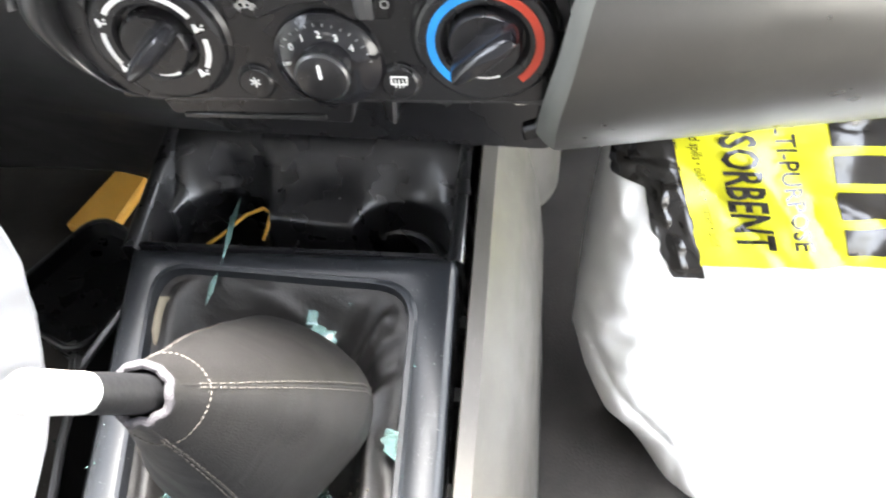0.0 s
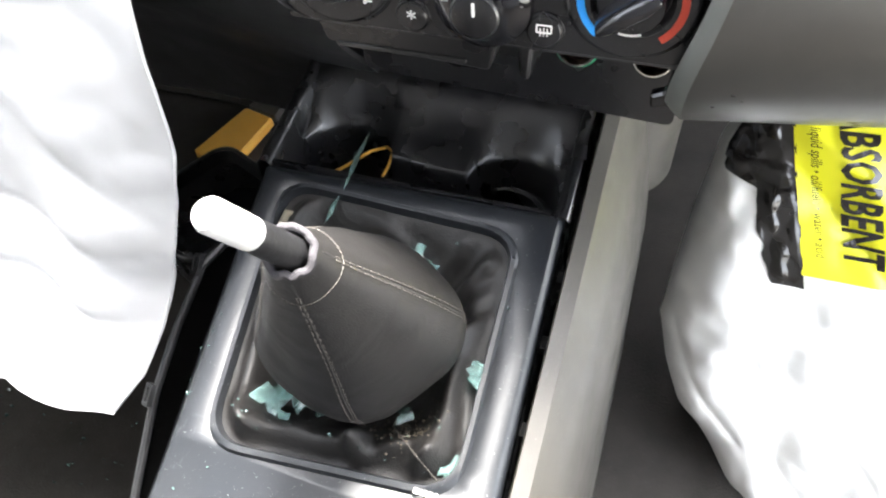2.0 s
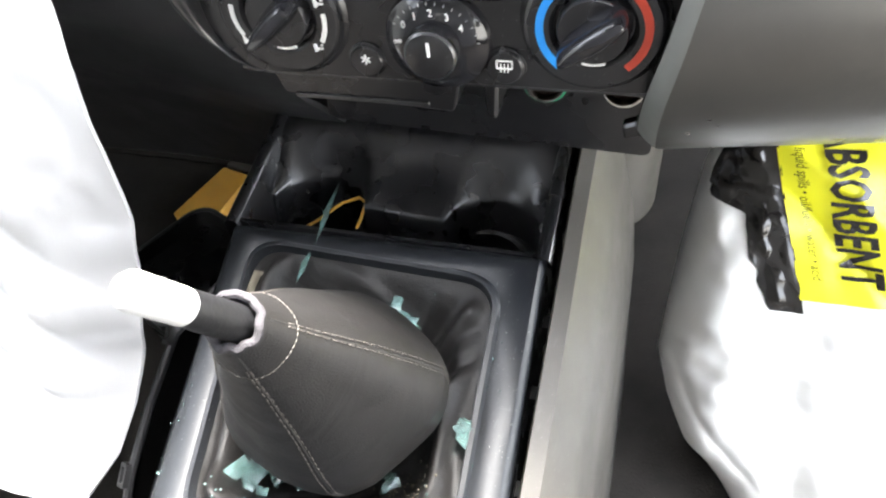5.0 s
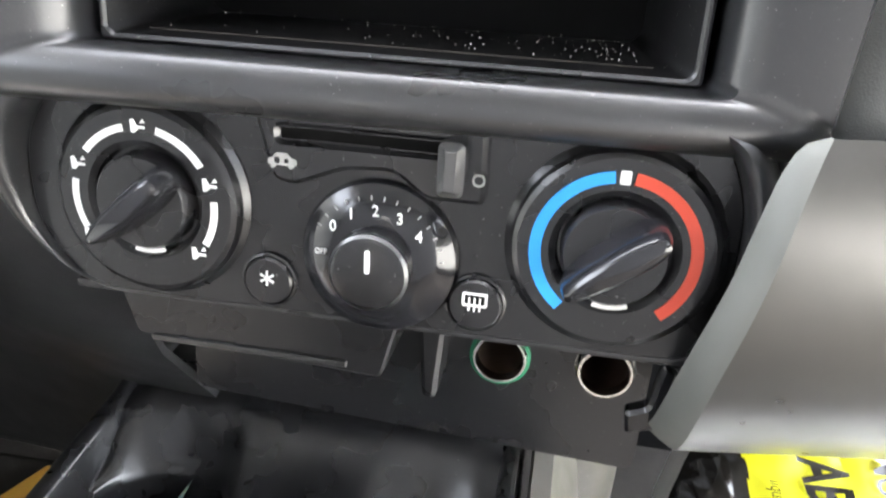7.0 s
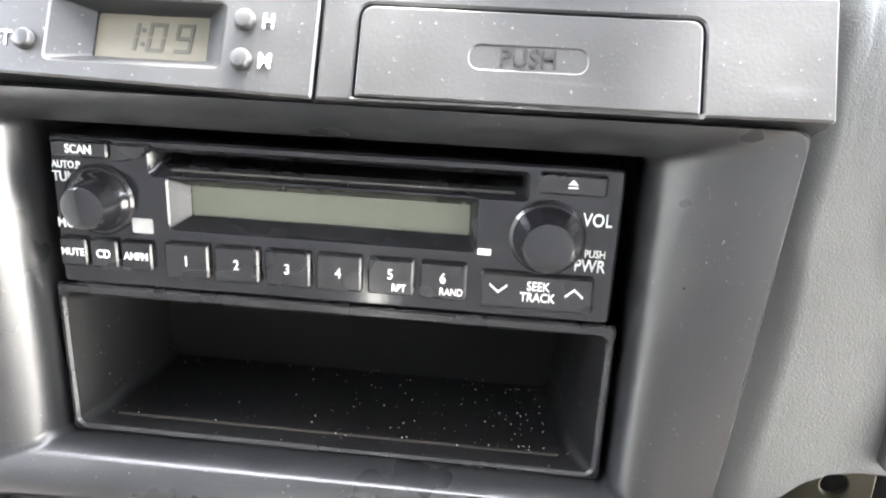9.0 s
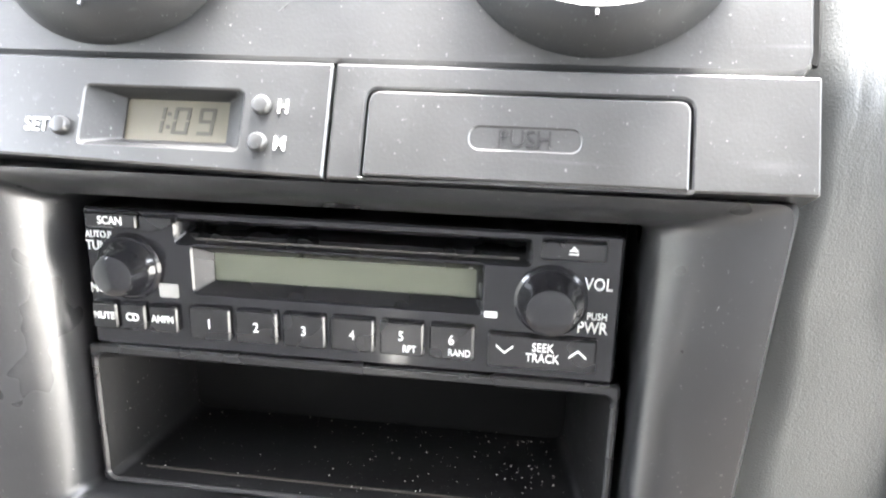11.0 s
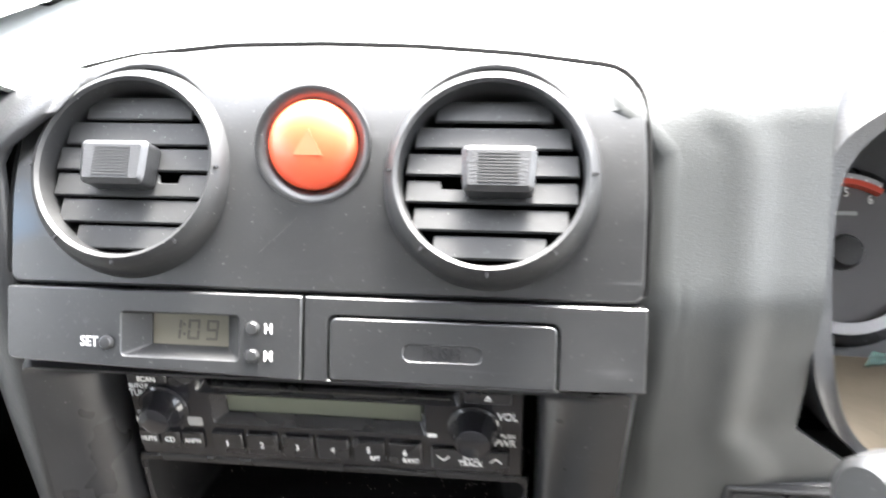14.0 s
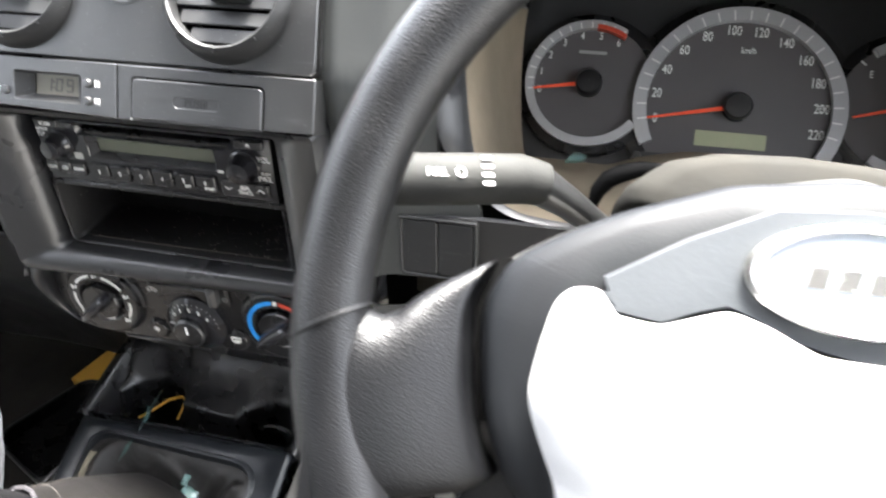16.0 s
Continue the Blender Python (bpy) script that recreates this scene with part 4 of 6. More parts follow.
# temperature dial
m, d = dial(0.0755, 0.5565, "temperature_dial", 0.0325)
part("cold_arc", arc_band(0, 0, 0.0225, 0.0262, 97, 232, m, 0.0058, 0.0068), BLUE, d, "blue cold scale")
part("warm_arc", arc_band(0, 0, 0.0225, 0.0262, -50, 83, m, 0.0058, 0.0068), RED, d, "red warm scale")
part("mid_mark", slab(rrect(-0.0016, 0.0222, 0.0016, 0.0264, 0.0005, 2), m, 0.0006, front=0.0068), WHITE_INK, d)
# painted highlight arc, as on the mode dial
part("highlight_arc", arc_band(0, 0, 0.0172, 0.0186, -105, -70, m, 0.0058, 0.0066), WHITE_INK, d)
bar_knob(m, d, 0.0168, 218, 0.0188, 0.0066, 0.0225, GLOSS)
# fan dial
m = HF @ Matrix.Translation((0.0005, 0.5440, 0))
d = part("fan_dial", lathe([(0.0268, -0.002), (0.0268, 0.001), (0.0258, 0.003), (0.0242, 0.004), (0.0212, 0.0066), (0.0150, 0.0084), (0.0, 0.0084)], m, 56), GLOSS, cc, "", 30)
for word, a in (("OFF", 172), ("0", 140), ("1", 116), ("2", 90), ("3", 64), ("4", 38)):
    lettering(word, 0.0055 if len(word) == 1 else 0.0028, m @ Matrix.Translation((0.0182 * math.cos(radians(a)), 0.0182 * math.sin(radians(a)), 0.0084)) @ Matrix.Rotation(0.12, 4, "X"), WHITE_INK, d, "numeral", wide=0.85)
for j in range(14):
    part("rim_tick", slab(rrect(-0.0002, 0.0212, 0.0002, 0.0228, 0.0001, 1), m @ Matrix.Rotation(radians(60 - j * 11), 4, "Z"), 0.0004, front=0.0066), GREY_INK, d)
part("fan_knob", lathe([(0.0130, 0.008), (0.0124, 0.0155), (0.0118, 0.0168), (0.0106, 0.0172), (0.0, 0.0170)], m, 48), BLACK, d)
part("knob_rim", lathe([(0.0129, 0.0140), (0.0130, 0.0158), (0.0120, 0.0168)], m, 48), PANEL, d)
part("pointer", slab(rrect(-0.0008, 0.0005, 0.0008, 0.0082, 0.0005, 2), m, 0.0005, front=0.0175), WHITE_INK, d)
for x, z, r, kind in ((-0.0385, 0.5305, 0.0088, "air_con"), (0.0335, 0.5315, 0.0092, "defogger")):
    bmx = HF @ Matrix.Translation((x, z, 0))
    b = part(kind + "_button", lathe([(r * 1.12, 0.0), (r * 1.12, 0.0012), (r * 1.03, 0.0016), (r, 0.0008), (r * 0.98, 0.0022), (r * 0.9, 0.003), (0.0, 0.0032)], bmx, 40), BLACK, cc, "", 25)
    if kind == "air_con":
        for a in range(0, 180, 60):
            part("snow_bar", slab(rrect(-0.0028, -0.00035, 0.0028, 0.00035, 0.0002, 1), bmx @ Matrix.Translation((0, 0.0014, 0)) @ Matrix.Rotation(radians(a + 30), 4, "Z"), 0.0004, front=0.0035), WHITE_INK, b)
    else:
        part("screen_outline", slab(rrect(-0.0042, -0.0002, 0.0042, 0.0048, 0.0006, 2), bmx, 0.0004, [rrect(-0.0034, 0.0006, 0.0034, 0.004, 0.0004, 2)], front=0.0035), WHITE_INK, b)
        for dx in (-0.0018, 0, 0.0018):
            part("heat_line", slab(rrect(dx - 0.0003, -0.0018, dx + 0.0003, 0.003, 0.0001, 1), bmx, 0.0004, front=0.0036), WHITE_INK, b)

# ---- recessed lower panel with two power sockets and a drawer ----
lo = thing("lower_centre_panel", "black recessed panel under the climate controls", "panel", at=(0, 0.08, 0.43))
part("backplate", slab(softened([(0.106, 0.415), (0.108, 0.513), (-0.115, 0.513), (-0.115, 0.425)], 0.006), facing(0, 0.082, 0), 0.01, [circle(0.0385, 0.4675, 0.0138), circle(0.0865, 0.4675, 0.0138)]), BLACK, lo)
part("underside", block(-0.118, 0.004, 0.5145, 0.112, 0.086, 0.5175), BLACK, lo)
part("drawer_front", slab(softened([(-0.006, 0.477), (0.003, 0.513), (-0.122, 0.513), (-0.112, 0.482)], 0.003), facing(0, 0.03, 0, 0), 0.05, edge=0.001), BLACK, lo, "black drawer front with a dust line")
part("drawer_lip", slab(rrect(-0.105, 0.4805, -0.02, 0.4835, 0.0008, 2), facing(0, 0.0285, 0), 0.004, edge=0.0005), PANEL, lo)
part("side_rib", slab(softened([(0.013, 0.455), (0.017, 0.513), (0.002, 0.513), (0.007, 0.455)], 0.002), facing(0, 0.055, 0), 0.03, edge=0.002), BLACK, lo)
part("torn_corner", slab(softened([(0.0915, 0.474), (0.103, 0.478), (0.106, 0.506), (0.1005, 0.508), (0.098, 0.488), (0.09, 0.484)], 0.002), tipped(0.018, 0.49, -8), 0.006, edge=0.0015), GLOSS, lo, "cracked glossy corner of the panel")
for k, x in enumerate((0.0385, 0.0865)):
    m = facing(x, 0.082, 0.4675)
    so = thing("power_socket", "round metal-rimmed power socket" + (" with a green ring" if k == 0 else ""), "power socket", "power sockets", at=m.translation)
    part("rim", lathe([(0.0105, -0.02), (0.0105, 0.004), (0.0112, 0.0056), (0.0122, 0.0056), (0.0126, 0.003), (0.0126, -0.004)], m, 40), CHROME, so)
    if k == 0:
        part("green_ring", lathe([(0.0127, 0.0), (0.0127, 0.0036), (0.0142, 0.003), (0.0142, 0.0)], m, 40), GREEN, so)
    part("sleeve", lathe([(0.0104, 0.0), (0.0104, -0.035), (0.0, -0.035)], m, 30), surface("brown_socket_lining", (0.06, 0.04, 0.03), 0.45, metal=0.3), so)


# ---- driver's side: instrument hood, gauges, switches ----
def mirror_loop(left, cx):
    """Closed opening from its left half, top middle to bottom middle."""
    return left + [(2 * cx - x, y, z) for x, y, z in reversed(left)]


ic = thing("instrument_cluster", "three-dial instrument cluster in a deep charcoal hood", "instrument cluster", at=(0.397, 0.15, 0.66))
CX = 0.397
half = [(0.375, 0.852), (0.30, 0.846), (0.242, 0.831), (0.219, 0.816), (0.2125, 0.798), (0.2145, 0.76), (0.219, 0.729), (0.226, 0.702), (0.232, 0.692), (0.24, 0.684), (0.252, 0.678), (0.265, 0.676), (0.285, 0.6745), (0.31, 0.6735), (0.33, 0.6732), (0.35, 0.673), (0.375, 0.673)]


for _ in range(2):
    half = [half[0]] + [q for (x0, z0), (x1, z1) in zip(half, half[1:]) for q in ((0.75 * x0 + 0.25 * x1, 0.75 * z0 + 0.25 * z1), (0.25 * x0 + 0.75 * x1, 0.25 * z0 + 0.75 * z1))] + [half[-1]]


def hood_loop(y_shift, grow, lean=0.25):
    out = []
    for x, z in half:
        dz = z - 0.76
        low = min(1.0, max(0.0, (z - 0.69) / 0.04)) if y_shift < 0 else 1.0
        out.append((x + (CX - x) * -grow * (0.3 + 0.7 * low), 0.03 + y_shift * (0.15 + 0.85 * low) + lean * dz, 0.76 + dz * (1 + grow * (0.2 + 0.8 * low))))
    return mirror_loop(out, CX)


rows = [[(x, y, z - 0.07 if z < 0.72 else z) for x, y, z in hood_loop(0.25, 0.10)], hood_loop(-0.012, 0.10, 0.32), hood_loop(-0.024, 0.075, 0.32), hood_loop(-0.022, 0.03, 0.3), hood_loop(0.0, 0.0, 0.3)]
part("hood", loft(bmesh.new(), rows), PLASTIC, ic, "grey rounded hood rim", 60)
GF = facing(0.397, 0.17, 0.69, 37.8)
deep = [tuple(GF @ Vector(((x - CX) * 0.93, max((z - 0.76) * 1.2 + 0.018, float(np.interp(abs(x - CX), [0.0, 0.04, 0.074, 0.1, 0.148], [-0.037, -0.039, -0.046, -0.055, -0.054]))), 0.004))) for x, y, z in hood_loop(0, 0)]
front = hood_loop(0.0, 0.0, 0.3)
n2 = len(front)
up = [i for i in range(n2) if front[i][2] > 0.70]
bm = bmesh.new()
vs = [[bm.verts.new(p) for p in lp] for lp in (front, [tuple((Vector(a) * 0.5 + Vector(b) * 0.5)) for a, b in zip(front, deep)], deep)]
dusty = bmesh.new()
ws = [[dusty.verts.new(p) for p in lp] for lp in (front, [tuple((Vector(a) * 0.5 + Vector(b) * 0.5) ) for a, b in zip(front, deep)], deep)]
for r in range(2):
    for i in range(n2):
        j = (i + 1) % n2
        src, vv = (bm, vs) if (front[i][2] > 0.80 or front[j][2] > 0.80) else (dusty, ws)
        src.faces.new((vv[r][i], vv[r][j], vv[r + 1][j], vv[r + 1][i]))
for b_ in (bm, dusty):
    bmesh.ops.delete(b_, geom=[v for v in b_.verts if not v.link_faces], context="VERTS")
part("hood_lining", bm, BLACK, ic, "", 60)
part("lower_shelf", dusty, surface("tan_dust", (0.17, 0.138, 0.095), 0.85, vary=0.3, grain=200, bump=0.3, dust=0.5, dust_colour=(0.22, 0.187, 0.135)), ic, "tan dust-covered lower shelf", 60)
part("backing", slab(rrect(-0.2, -0.1, 0.2, 0.13, 0.03), GF, 0.01, front=-0.012), PLASTIC, ic)
for cx_, cy_, r_ in ((-0.115, 0.009, 0.0575), (-0.002, -0.001, 0.0865), (0.117, 0.009, 0.0575)):
    part("dial_surround", lathe([(r_, -0.012), (r_, -0.0045 + 0.0006 * (r_ < 0.08)), (r_ - 0.002, -0.003 + 0.0006 * (r_ < 0.08)), (r_ * 0.5, -0.003 + 0.0006 * (r_ < 0.08))], GF @ Matrix.Translation((cx_, cy_, 0)), 64), BLACK, ic, "black rounded surround of a dial")


def gauge(cx, cy, r, ring0, ring1, marks, needle_a, needle_r, numeral_r, size, tick_n, span, name):
    m = GF @ Matrix.Translation((cx, cy, 0))
    g = part(name, lathe([(r, -0.012), (r, -0.002), (0.0, -0.002)], m, 64), GAUGE, ic)
    part("ring", arc_band(0, 0, r * 0.90, r * 1.04, ring0, ring1, m, -0.002, 0.004, 48), GAUGE_RING, g, "silver dial ring")
    for word, a in marks:
        lettering(word, size, m @ Matrix.Translation((numeral_r * math.cos(radians(a)), numeral_r * math.sin(radians(a)), -0.0015)), WHITE_INK, g, "numeral", wide=0.72)
    for k in range(tick_n + 1):
        a = span[0] + (span[1] - span[0]) * k / tick_n
        part("tick", slab(rrect(r * 0.9, -0.0006, r * 1.0, 0.0006, 0.0002, 1), m @ Matrix.Rotation(radians(a), 4, "Z"), 0.0004, front=0.0045), WHITE_INK, g)
    nm = m @ Matrix.Rotation(radians(needle_a), 4, "Z")
    part("needle", slab([(0.0, -0.0018), (needle_r, -0.0007), (needle_r, 0.0007), (0.0, 0.0018)], nm, 0.0012, front=0.0045), NEEDLE, g, "orange-red needle")
    part("hub_cap", lathe([(0.0105, -0.002), (0.0105, 0.007), (0.009, 0.009), (0.0, 0.0095)], m, 32), BLACK, g)
    return m, g


speeds = [(str(v), 192 - k * (192 + 15) / 11) for k, v in enumerate(range(0, 221, 20))]
sm, sg = gauge(-0.002, -0.001, 0.0745, -30, 207, speeds, 192, 0.067, 0.0605, 0.0105, 22, (192, -15), "speedometer")
lettering("km/h", 0.0068, sm @ Matrix.Translation((0.004, 0.045, -0.0015)), WHITE_INK, sg, wide=0.8)
part("odometer", slab(rrect(-0.028, -0.031, 0.024, -0.019, 0.0008, 2), sm, 0.001, front=-0.0012), surface("pale_odometer_lcd", (0.34, 0.35, 0.22), 0.5, vary=0.03, bump=0.0), sg, "blank pale odometer lcd")
revs = [(str(k), 190 - k * 21.5) for k in range(7)]
tm, tg = gauge(-0.115, 0.009, 0.0485, 60, 322, revs, 190, 0.044, 0.0395, 0.0085, 12, (190, 61), "tachometer")
part("red_zone", arc_band(0, 0, 0.0435, 0.047, 58, 88, tm, -0.002, 0.0046), RED, tg, "dark red rev limit zone")
part("unit_bar", slab(rrect(-0.011, 0.0245, 0.011, 0.027, 0.0004, 1), tm, 0.0004, front=-0.0014), GREY_INK, tg)
gauge(0.117, 0.009, 0.0485, -120, 125, [("F", 40), ("E", 140)], 196, 0.04, 0.036, 0.0075, 8, (140, 40), "fuel_gauge")
rng = random.Random(11)
part("warning_lamp_bar", slab(rrect(-0.075, -0.0475, 0.075, -0.041, 0.001, 2), GF, 0.002, front=0.0), BLACK, ic)
for x in (-0.045, -0.03, 0.002, 0.008, 0.03, 0.042):
    part("bright_fleck", slab(rrect(x, -0.0445, x + 0.004, -0.0425, 0.0005, 1), GF, 0.0006, front=0.001), WHITE_INK, ic)

# lower dash on the driver's side
drv = thing("driver_lower_dash", "grey lower dash on the driver's side with a broken-out gap", "dash panel", kind="structure", at=(0.25, 0.0, 0.62))


def low_skin(u, v):
    x = 0.150 + 0.52 * u
    z = 0.6235 + 0.0505 * v
    return (x, 0.004 - 0.004 * v + 0.01 * max(0.0, u - 0.15), z)


part("skin", sheet(low_skin, 24, 6, 0.004), PLASTIC, drv)
# black backing that paints the dark behind the broken-out gap
part("gap_backing", block(0.135, 0.075, 0.47, 0.75, 0.085, 0.64), CAVITY_SHADE, drv)
part("gap_lip", slab(rrect(0.146, 0.6215, 0.30, 0.6275, 0.003), facing(0, 0.0, 0, 0), 0.03, edge=0.002), PLASTIC, drv)
for x, r in ((0.152, 0.007), (0.205, 0.005), (0.235, 0.006), (0.275, 0.008)):
    part("broken_clip", lathe([(r, -0.02), (r, 0.0), (r * 0.5, 0.004)], facing(x, 0.035, 0.607), 10, cap=True), BLACK, drv)
part("wire", tube([(0.15, 0.03, 0.612), (0.165, 0.02, 0.603), (0.19, 0.04, 0.598), (0.23, 0.045, 0.590), (0.27, 0.055, 0.585)], 0.002, 8), CAVITY_SHADE, drv)
STEEL = surface("dusty_plated_steel", (0.16, 0.145, 0.115), 0.45, metal=0.5, vary=0.2, grain=200, bump=0.15, dust=0.4, dust_colour=(0.12, 0.1, 0.075))
part("bracket", slab(softened([(0.168, 0.560), (0.214, 0.560), (0.214, 0.586), (0.204, 0.590), (0.186, 0.588), (0.180, 0.597), (0.170, 0.597)], 0.003), facing(0, 0.055, 0), 0.003, [circle(0.198, 0.578, 0.0055, 20)], edge=0.0006), STEEL, drv, "dull steel bracket in the gap")
part("duct", tube([(0.176, 0.062, 0.606), (0.21, 0.058, 0.604), (0.25, 0.05, 0.606), (0.30, 0.06, 0.603)], [0.012, 0.014, 0.014, 0.012], 16), PLASTIC, drv, "grey moulded duct")
part("bolt", lathe([(0.005, -0.004), (0.005, 0.002), (0.0035, 0.004), (0.0, 0.004)], facing(0.196, 0.05, 0.600), 12), CHROME, drv)
sp = thing("switch_blanks", "pair of blank charcoal switch covers", "switch", at=(0.2, 0.0, 0.63))
for x0 in (0.1805, 0.2048):
    part("cover", slab(rrect(x0, 0.6305, x0 + 0.0232, 0.6705, 0.0015), tipped(-0.0085, 0.65, 4), 0.012, front=0.0006, edge=0.0005), VENT, sp)
part("frame", slab(rrect(0.178, 0.6275, 0.2308, 0.6735, 0.002), tipped(-0.0095, 0.65, 4), 0.006, [rrect(0.18, 0.63, 0.2288, 0.6712, 0.0015)], edge=0.0006), VENT, sp)

# ---- loose knee bolster ----
kb = thing("knee_bolster", "silver-grey knee bolster panel hanging loose under the dash", "trim panel", at=(0.3, 0.0, 0.45))
PROFILE = [(-0.021, 0.6025), (-0.029, 0.587), (-0.031, 0.56), (-0.026, 0.53), (-0.012, 0.50), (0.010, 0.477), (0.036, 0.461), (0.056, 0.4535)]


def prof(v):
    k = range(len(PROFILE))
    return tuple(sum(float(np.interp(v * 7 + d, k, [q[i] for q in PROFILE])) for d in (-0.5, -0.25, 0.0, 0.25, 0.5)) / 5 for i in (0, 1))


def bolster_edge(v):
    xs = [0.1262, 0.1197, 0.1160, 0.1095, 0.1075, 0.1090, 0.113, 0.117]
    return sum(float(np.interp(v * 7 + d, range(8), xs)) for d in (-0.6, -0.3, 0.0, 0.3, 0.6)) / 5


def bolster(u, v):
    y, z = prof(v)
    x = bolster_edge(v) + (0.185 + 0.03 * v) * u
    return (x, y + 0.034 * u, z + 0.004 * u)


part("face", sheet(bolster, 40, 28, 0.003), SILVER, kb)


FLANGE = surface("pale_grey_satin_edge", (0.105, 0.108, 0.098), 0.5, vary=0.06, grain=400, bump=0.05)


def flange(u, v):
    y, z = prof(v)
    x = bolster_edge(v)
    wide = (0.0068 + 0.004 * min(1.0, max(0.0, v - 0.3) * 2)) * math.sqrt(max(0.0, 1 - (1 - min(1.0, v / 0.14)) ** 2)) + 0.0003
    return (x - wide * u, y + 0.002 * u + 0.006 * u * u * min(1, v * 4), z + 0.004 * u * min(1.0, 2 * v))


part("edge_flange", sheet(flange, 6, 28, 0.003), FLANGE, kb, "paler turned edge of the panel")

# ---- wiper stalk and column cover ----
st = thing("wiper_stalk", "grey wiper stalk with worn white markings", "control stalk", at=(0.305, -0.035, 0.7))
A, B, Cc, D = Vector((0.1905, -0.088, 0.7465)), Vector((0.262, -0.05, 0.734)), Vector((0.275, -0.044, 0.729)), Vector((0.309, -0.028, 0.693))
ax = (B - A).normalized()
part("barrel", tube([A + ax * 0.012, A + ax * 0.014, A + ax * 0.05, B, Cc], [0.0128, 0.0135, 0.0138, 0.0135, 0.0115], 28), surface("dusty_grey_stalk", (0.015, 0.0155, 0.0148), 0.72, spec=0.18, dust=0.5, dust_colour=(0.035, 0.034, 0.03), vary=0.08, grain=400), st)
part("end_knob", tube([A - ax * 0.001, A + ax * 0.0015, A + ax * 0.0115], [0.0105, 0.0135, 0.014], 28), PANEL, st, "dark rotating end knob")
part("arm", tube([Cc - (Cc - B) * 0.4, Cc.lerp(D, 0.4), D], [0.0115, 0.009, 0.0075], 18), PANEL, st)
side = Vector((0, 0, 1)).cross(ax).normalized()
upv = ax.cross(side).normalized()
face = (-0.72 * side + 0.69 * upv).normalized()
face = face if face.dot(Vector((0, -1, 1))) > 0 else -face
ty = face.cross(ax)
tmx = Matrix((Vector((ax.x, ty.x, face.x)), Vector((ax.y, ty.y, face.y)), Vector((ax.z, ty.z, face.z)))).to_4x4()
lettering("PULL", 0.0062, Matrix.Translation(A + ax * 0.033 + face * 0.0138) @ tmx, WHITE_INK, st, wide=0.8)
part("wash_mark", lathe([(0.0028, 0.0), (0.0028, 0.0004), (0.0018, 0.0004), (0.0018, 0.0)], Matrix.Translation(A + ax * 0.0455 + face * 0.0138) @ tmx, 14), WHITE_INK, st)
for k in range(4):
    part("symbol_bar", slab(rrect(-0.003, -0.001, 0.003, 0.001, 0.0004, 1), Matrix.Translation(A + ax * 0.060 + face * 0.0137 + ty * (0.0075 - k * 0.0045)) @ tmx, 0.0006, front=0.0003), WHITE_INK, st)
cv = thing("column_cover", "dusty pale grey steering column cover in two halves", "column cover", at=(0.397, -0.05, 0.65))
cm = facing(0.397, 0.0, 0.675, 37.8)
COVER = surface("dusty_pale_cover", (0.017, 0.0165, 0.0145), 0.85, spec=0.15, dust=0.7, dust_colour=(0.042, 0.038, 0.030), vary=0.12, grain=300)
SHELL = [(0.085, 0.008), (0.083, 0.02), (0.066, 0.034), (0.04, 0.041), (0.0, 0.043), (-0.04, 0.041), (-0.066, 0.034), (-0.083, 0.02), (-0.085, 0.008)]
BELLY = [(-0.084, 0.006), (-0.082, -0.006), (-0.07, -0.03), (-0.045, -0.06), (0.0, -0.066), (0.045, -0.06), (0.07, -0.03), (0.082, -0.006), (0.084, 0.006)]
for name, half_ in (("upper_shell", SHELL), ("lower_shell", BELLY)):
    loops = [[cm @ Vector((x * g, y * g, z)) for x, y in softened(half_, 0.004, 3)] for z, g in ((-0.12, 1.05), (0.0, 1.0), (0.06, 0.96), (0.085, 0.92), (0.096, 0.85), (0.101, 0.74), (0.102, 0.3))]
    part(name, loft(bmesh.new(), loops), COVER, cv, "", 60)

# black crescent tube stands in for the shade between shelf and cover
gap = [(0.2995, 0.005, 0.6870), (0.3025, 0.005, 0.7000), (0.3080, 0.005, 0.7085), (0.3155, 0.005, 0.7135), (0.3260, 0.005, 0.7175), (0.3390, 0.005, 0.7195), (0.3550, 0.005, 0.7205)]
part("gap", tube(gap, [0.003, 0.0048, 0.0056, 0.0056, 0.0046, 0.003, 0.0012], 12), CAVITY_SHADE, cv, "black tube painting the shade under the dusty shelf")

# ---- steering wheel ----
WF = facing(0.3985, -0.186, 0.758, 37.8)
sw = thing("steering_wheel", "black leather steering wheel with its airbag cover torn open", "steering wheel", at=WF.translation)
ringp = [WF @ Vector((0.187 * math.cos(2 * math.pi * k / 96), 0.187 * math.sin(2 * math.pi * k / 96), 0)) for k in range(96)]
part("rim", tube(ringp, 0.0155, 18, closed=True), WHEEL, sw)
for sgn in (1, -1):
    p = [WF @ Vector((sgn * (-0.1864 - 0.0148 * math.cos(t)), -0.0152 - 0.0088 * math.cos(t), 0.0154 * math.sin(t))) for t in np.linspace(0, 2 * math.pi, 24, endpoint=False)]
    part("rim_seam", tube(p, 0.0010, 6, closed=True), WHEEL, sw)
UP_X = [-0.187, -0.178, -0.1735, -0.1651, -0.157, -0.1503, -0.1301, -0.121, -0.110]
UP_Y = [0.012, 0.0, -0.0079, -0.0123, -0.009, -0.0028, 0.0138, 0.019, 0.0245]


GROOVE = [(-0.1175, 0.0245), (-0.1237, 0.0185), (-0.1305, 0.0065), (-0.1330, -0.0018), (-0.1328, -0.0098), (-0.1313, -0.0224), (-0.1292, -0.0349), (-0.1261, -0.0472), (-0.1205, -0.0600), (-0.1130, -0.0720)]


def groove_x(y):
    return float(np.interp(-y, [-q[1] for q in GROOVE], [q[0] for q in GROOVE]))


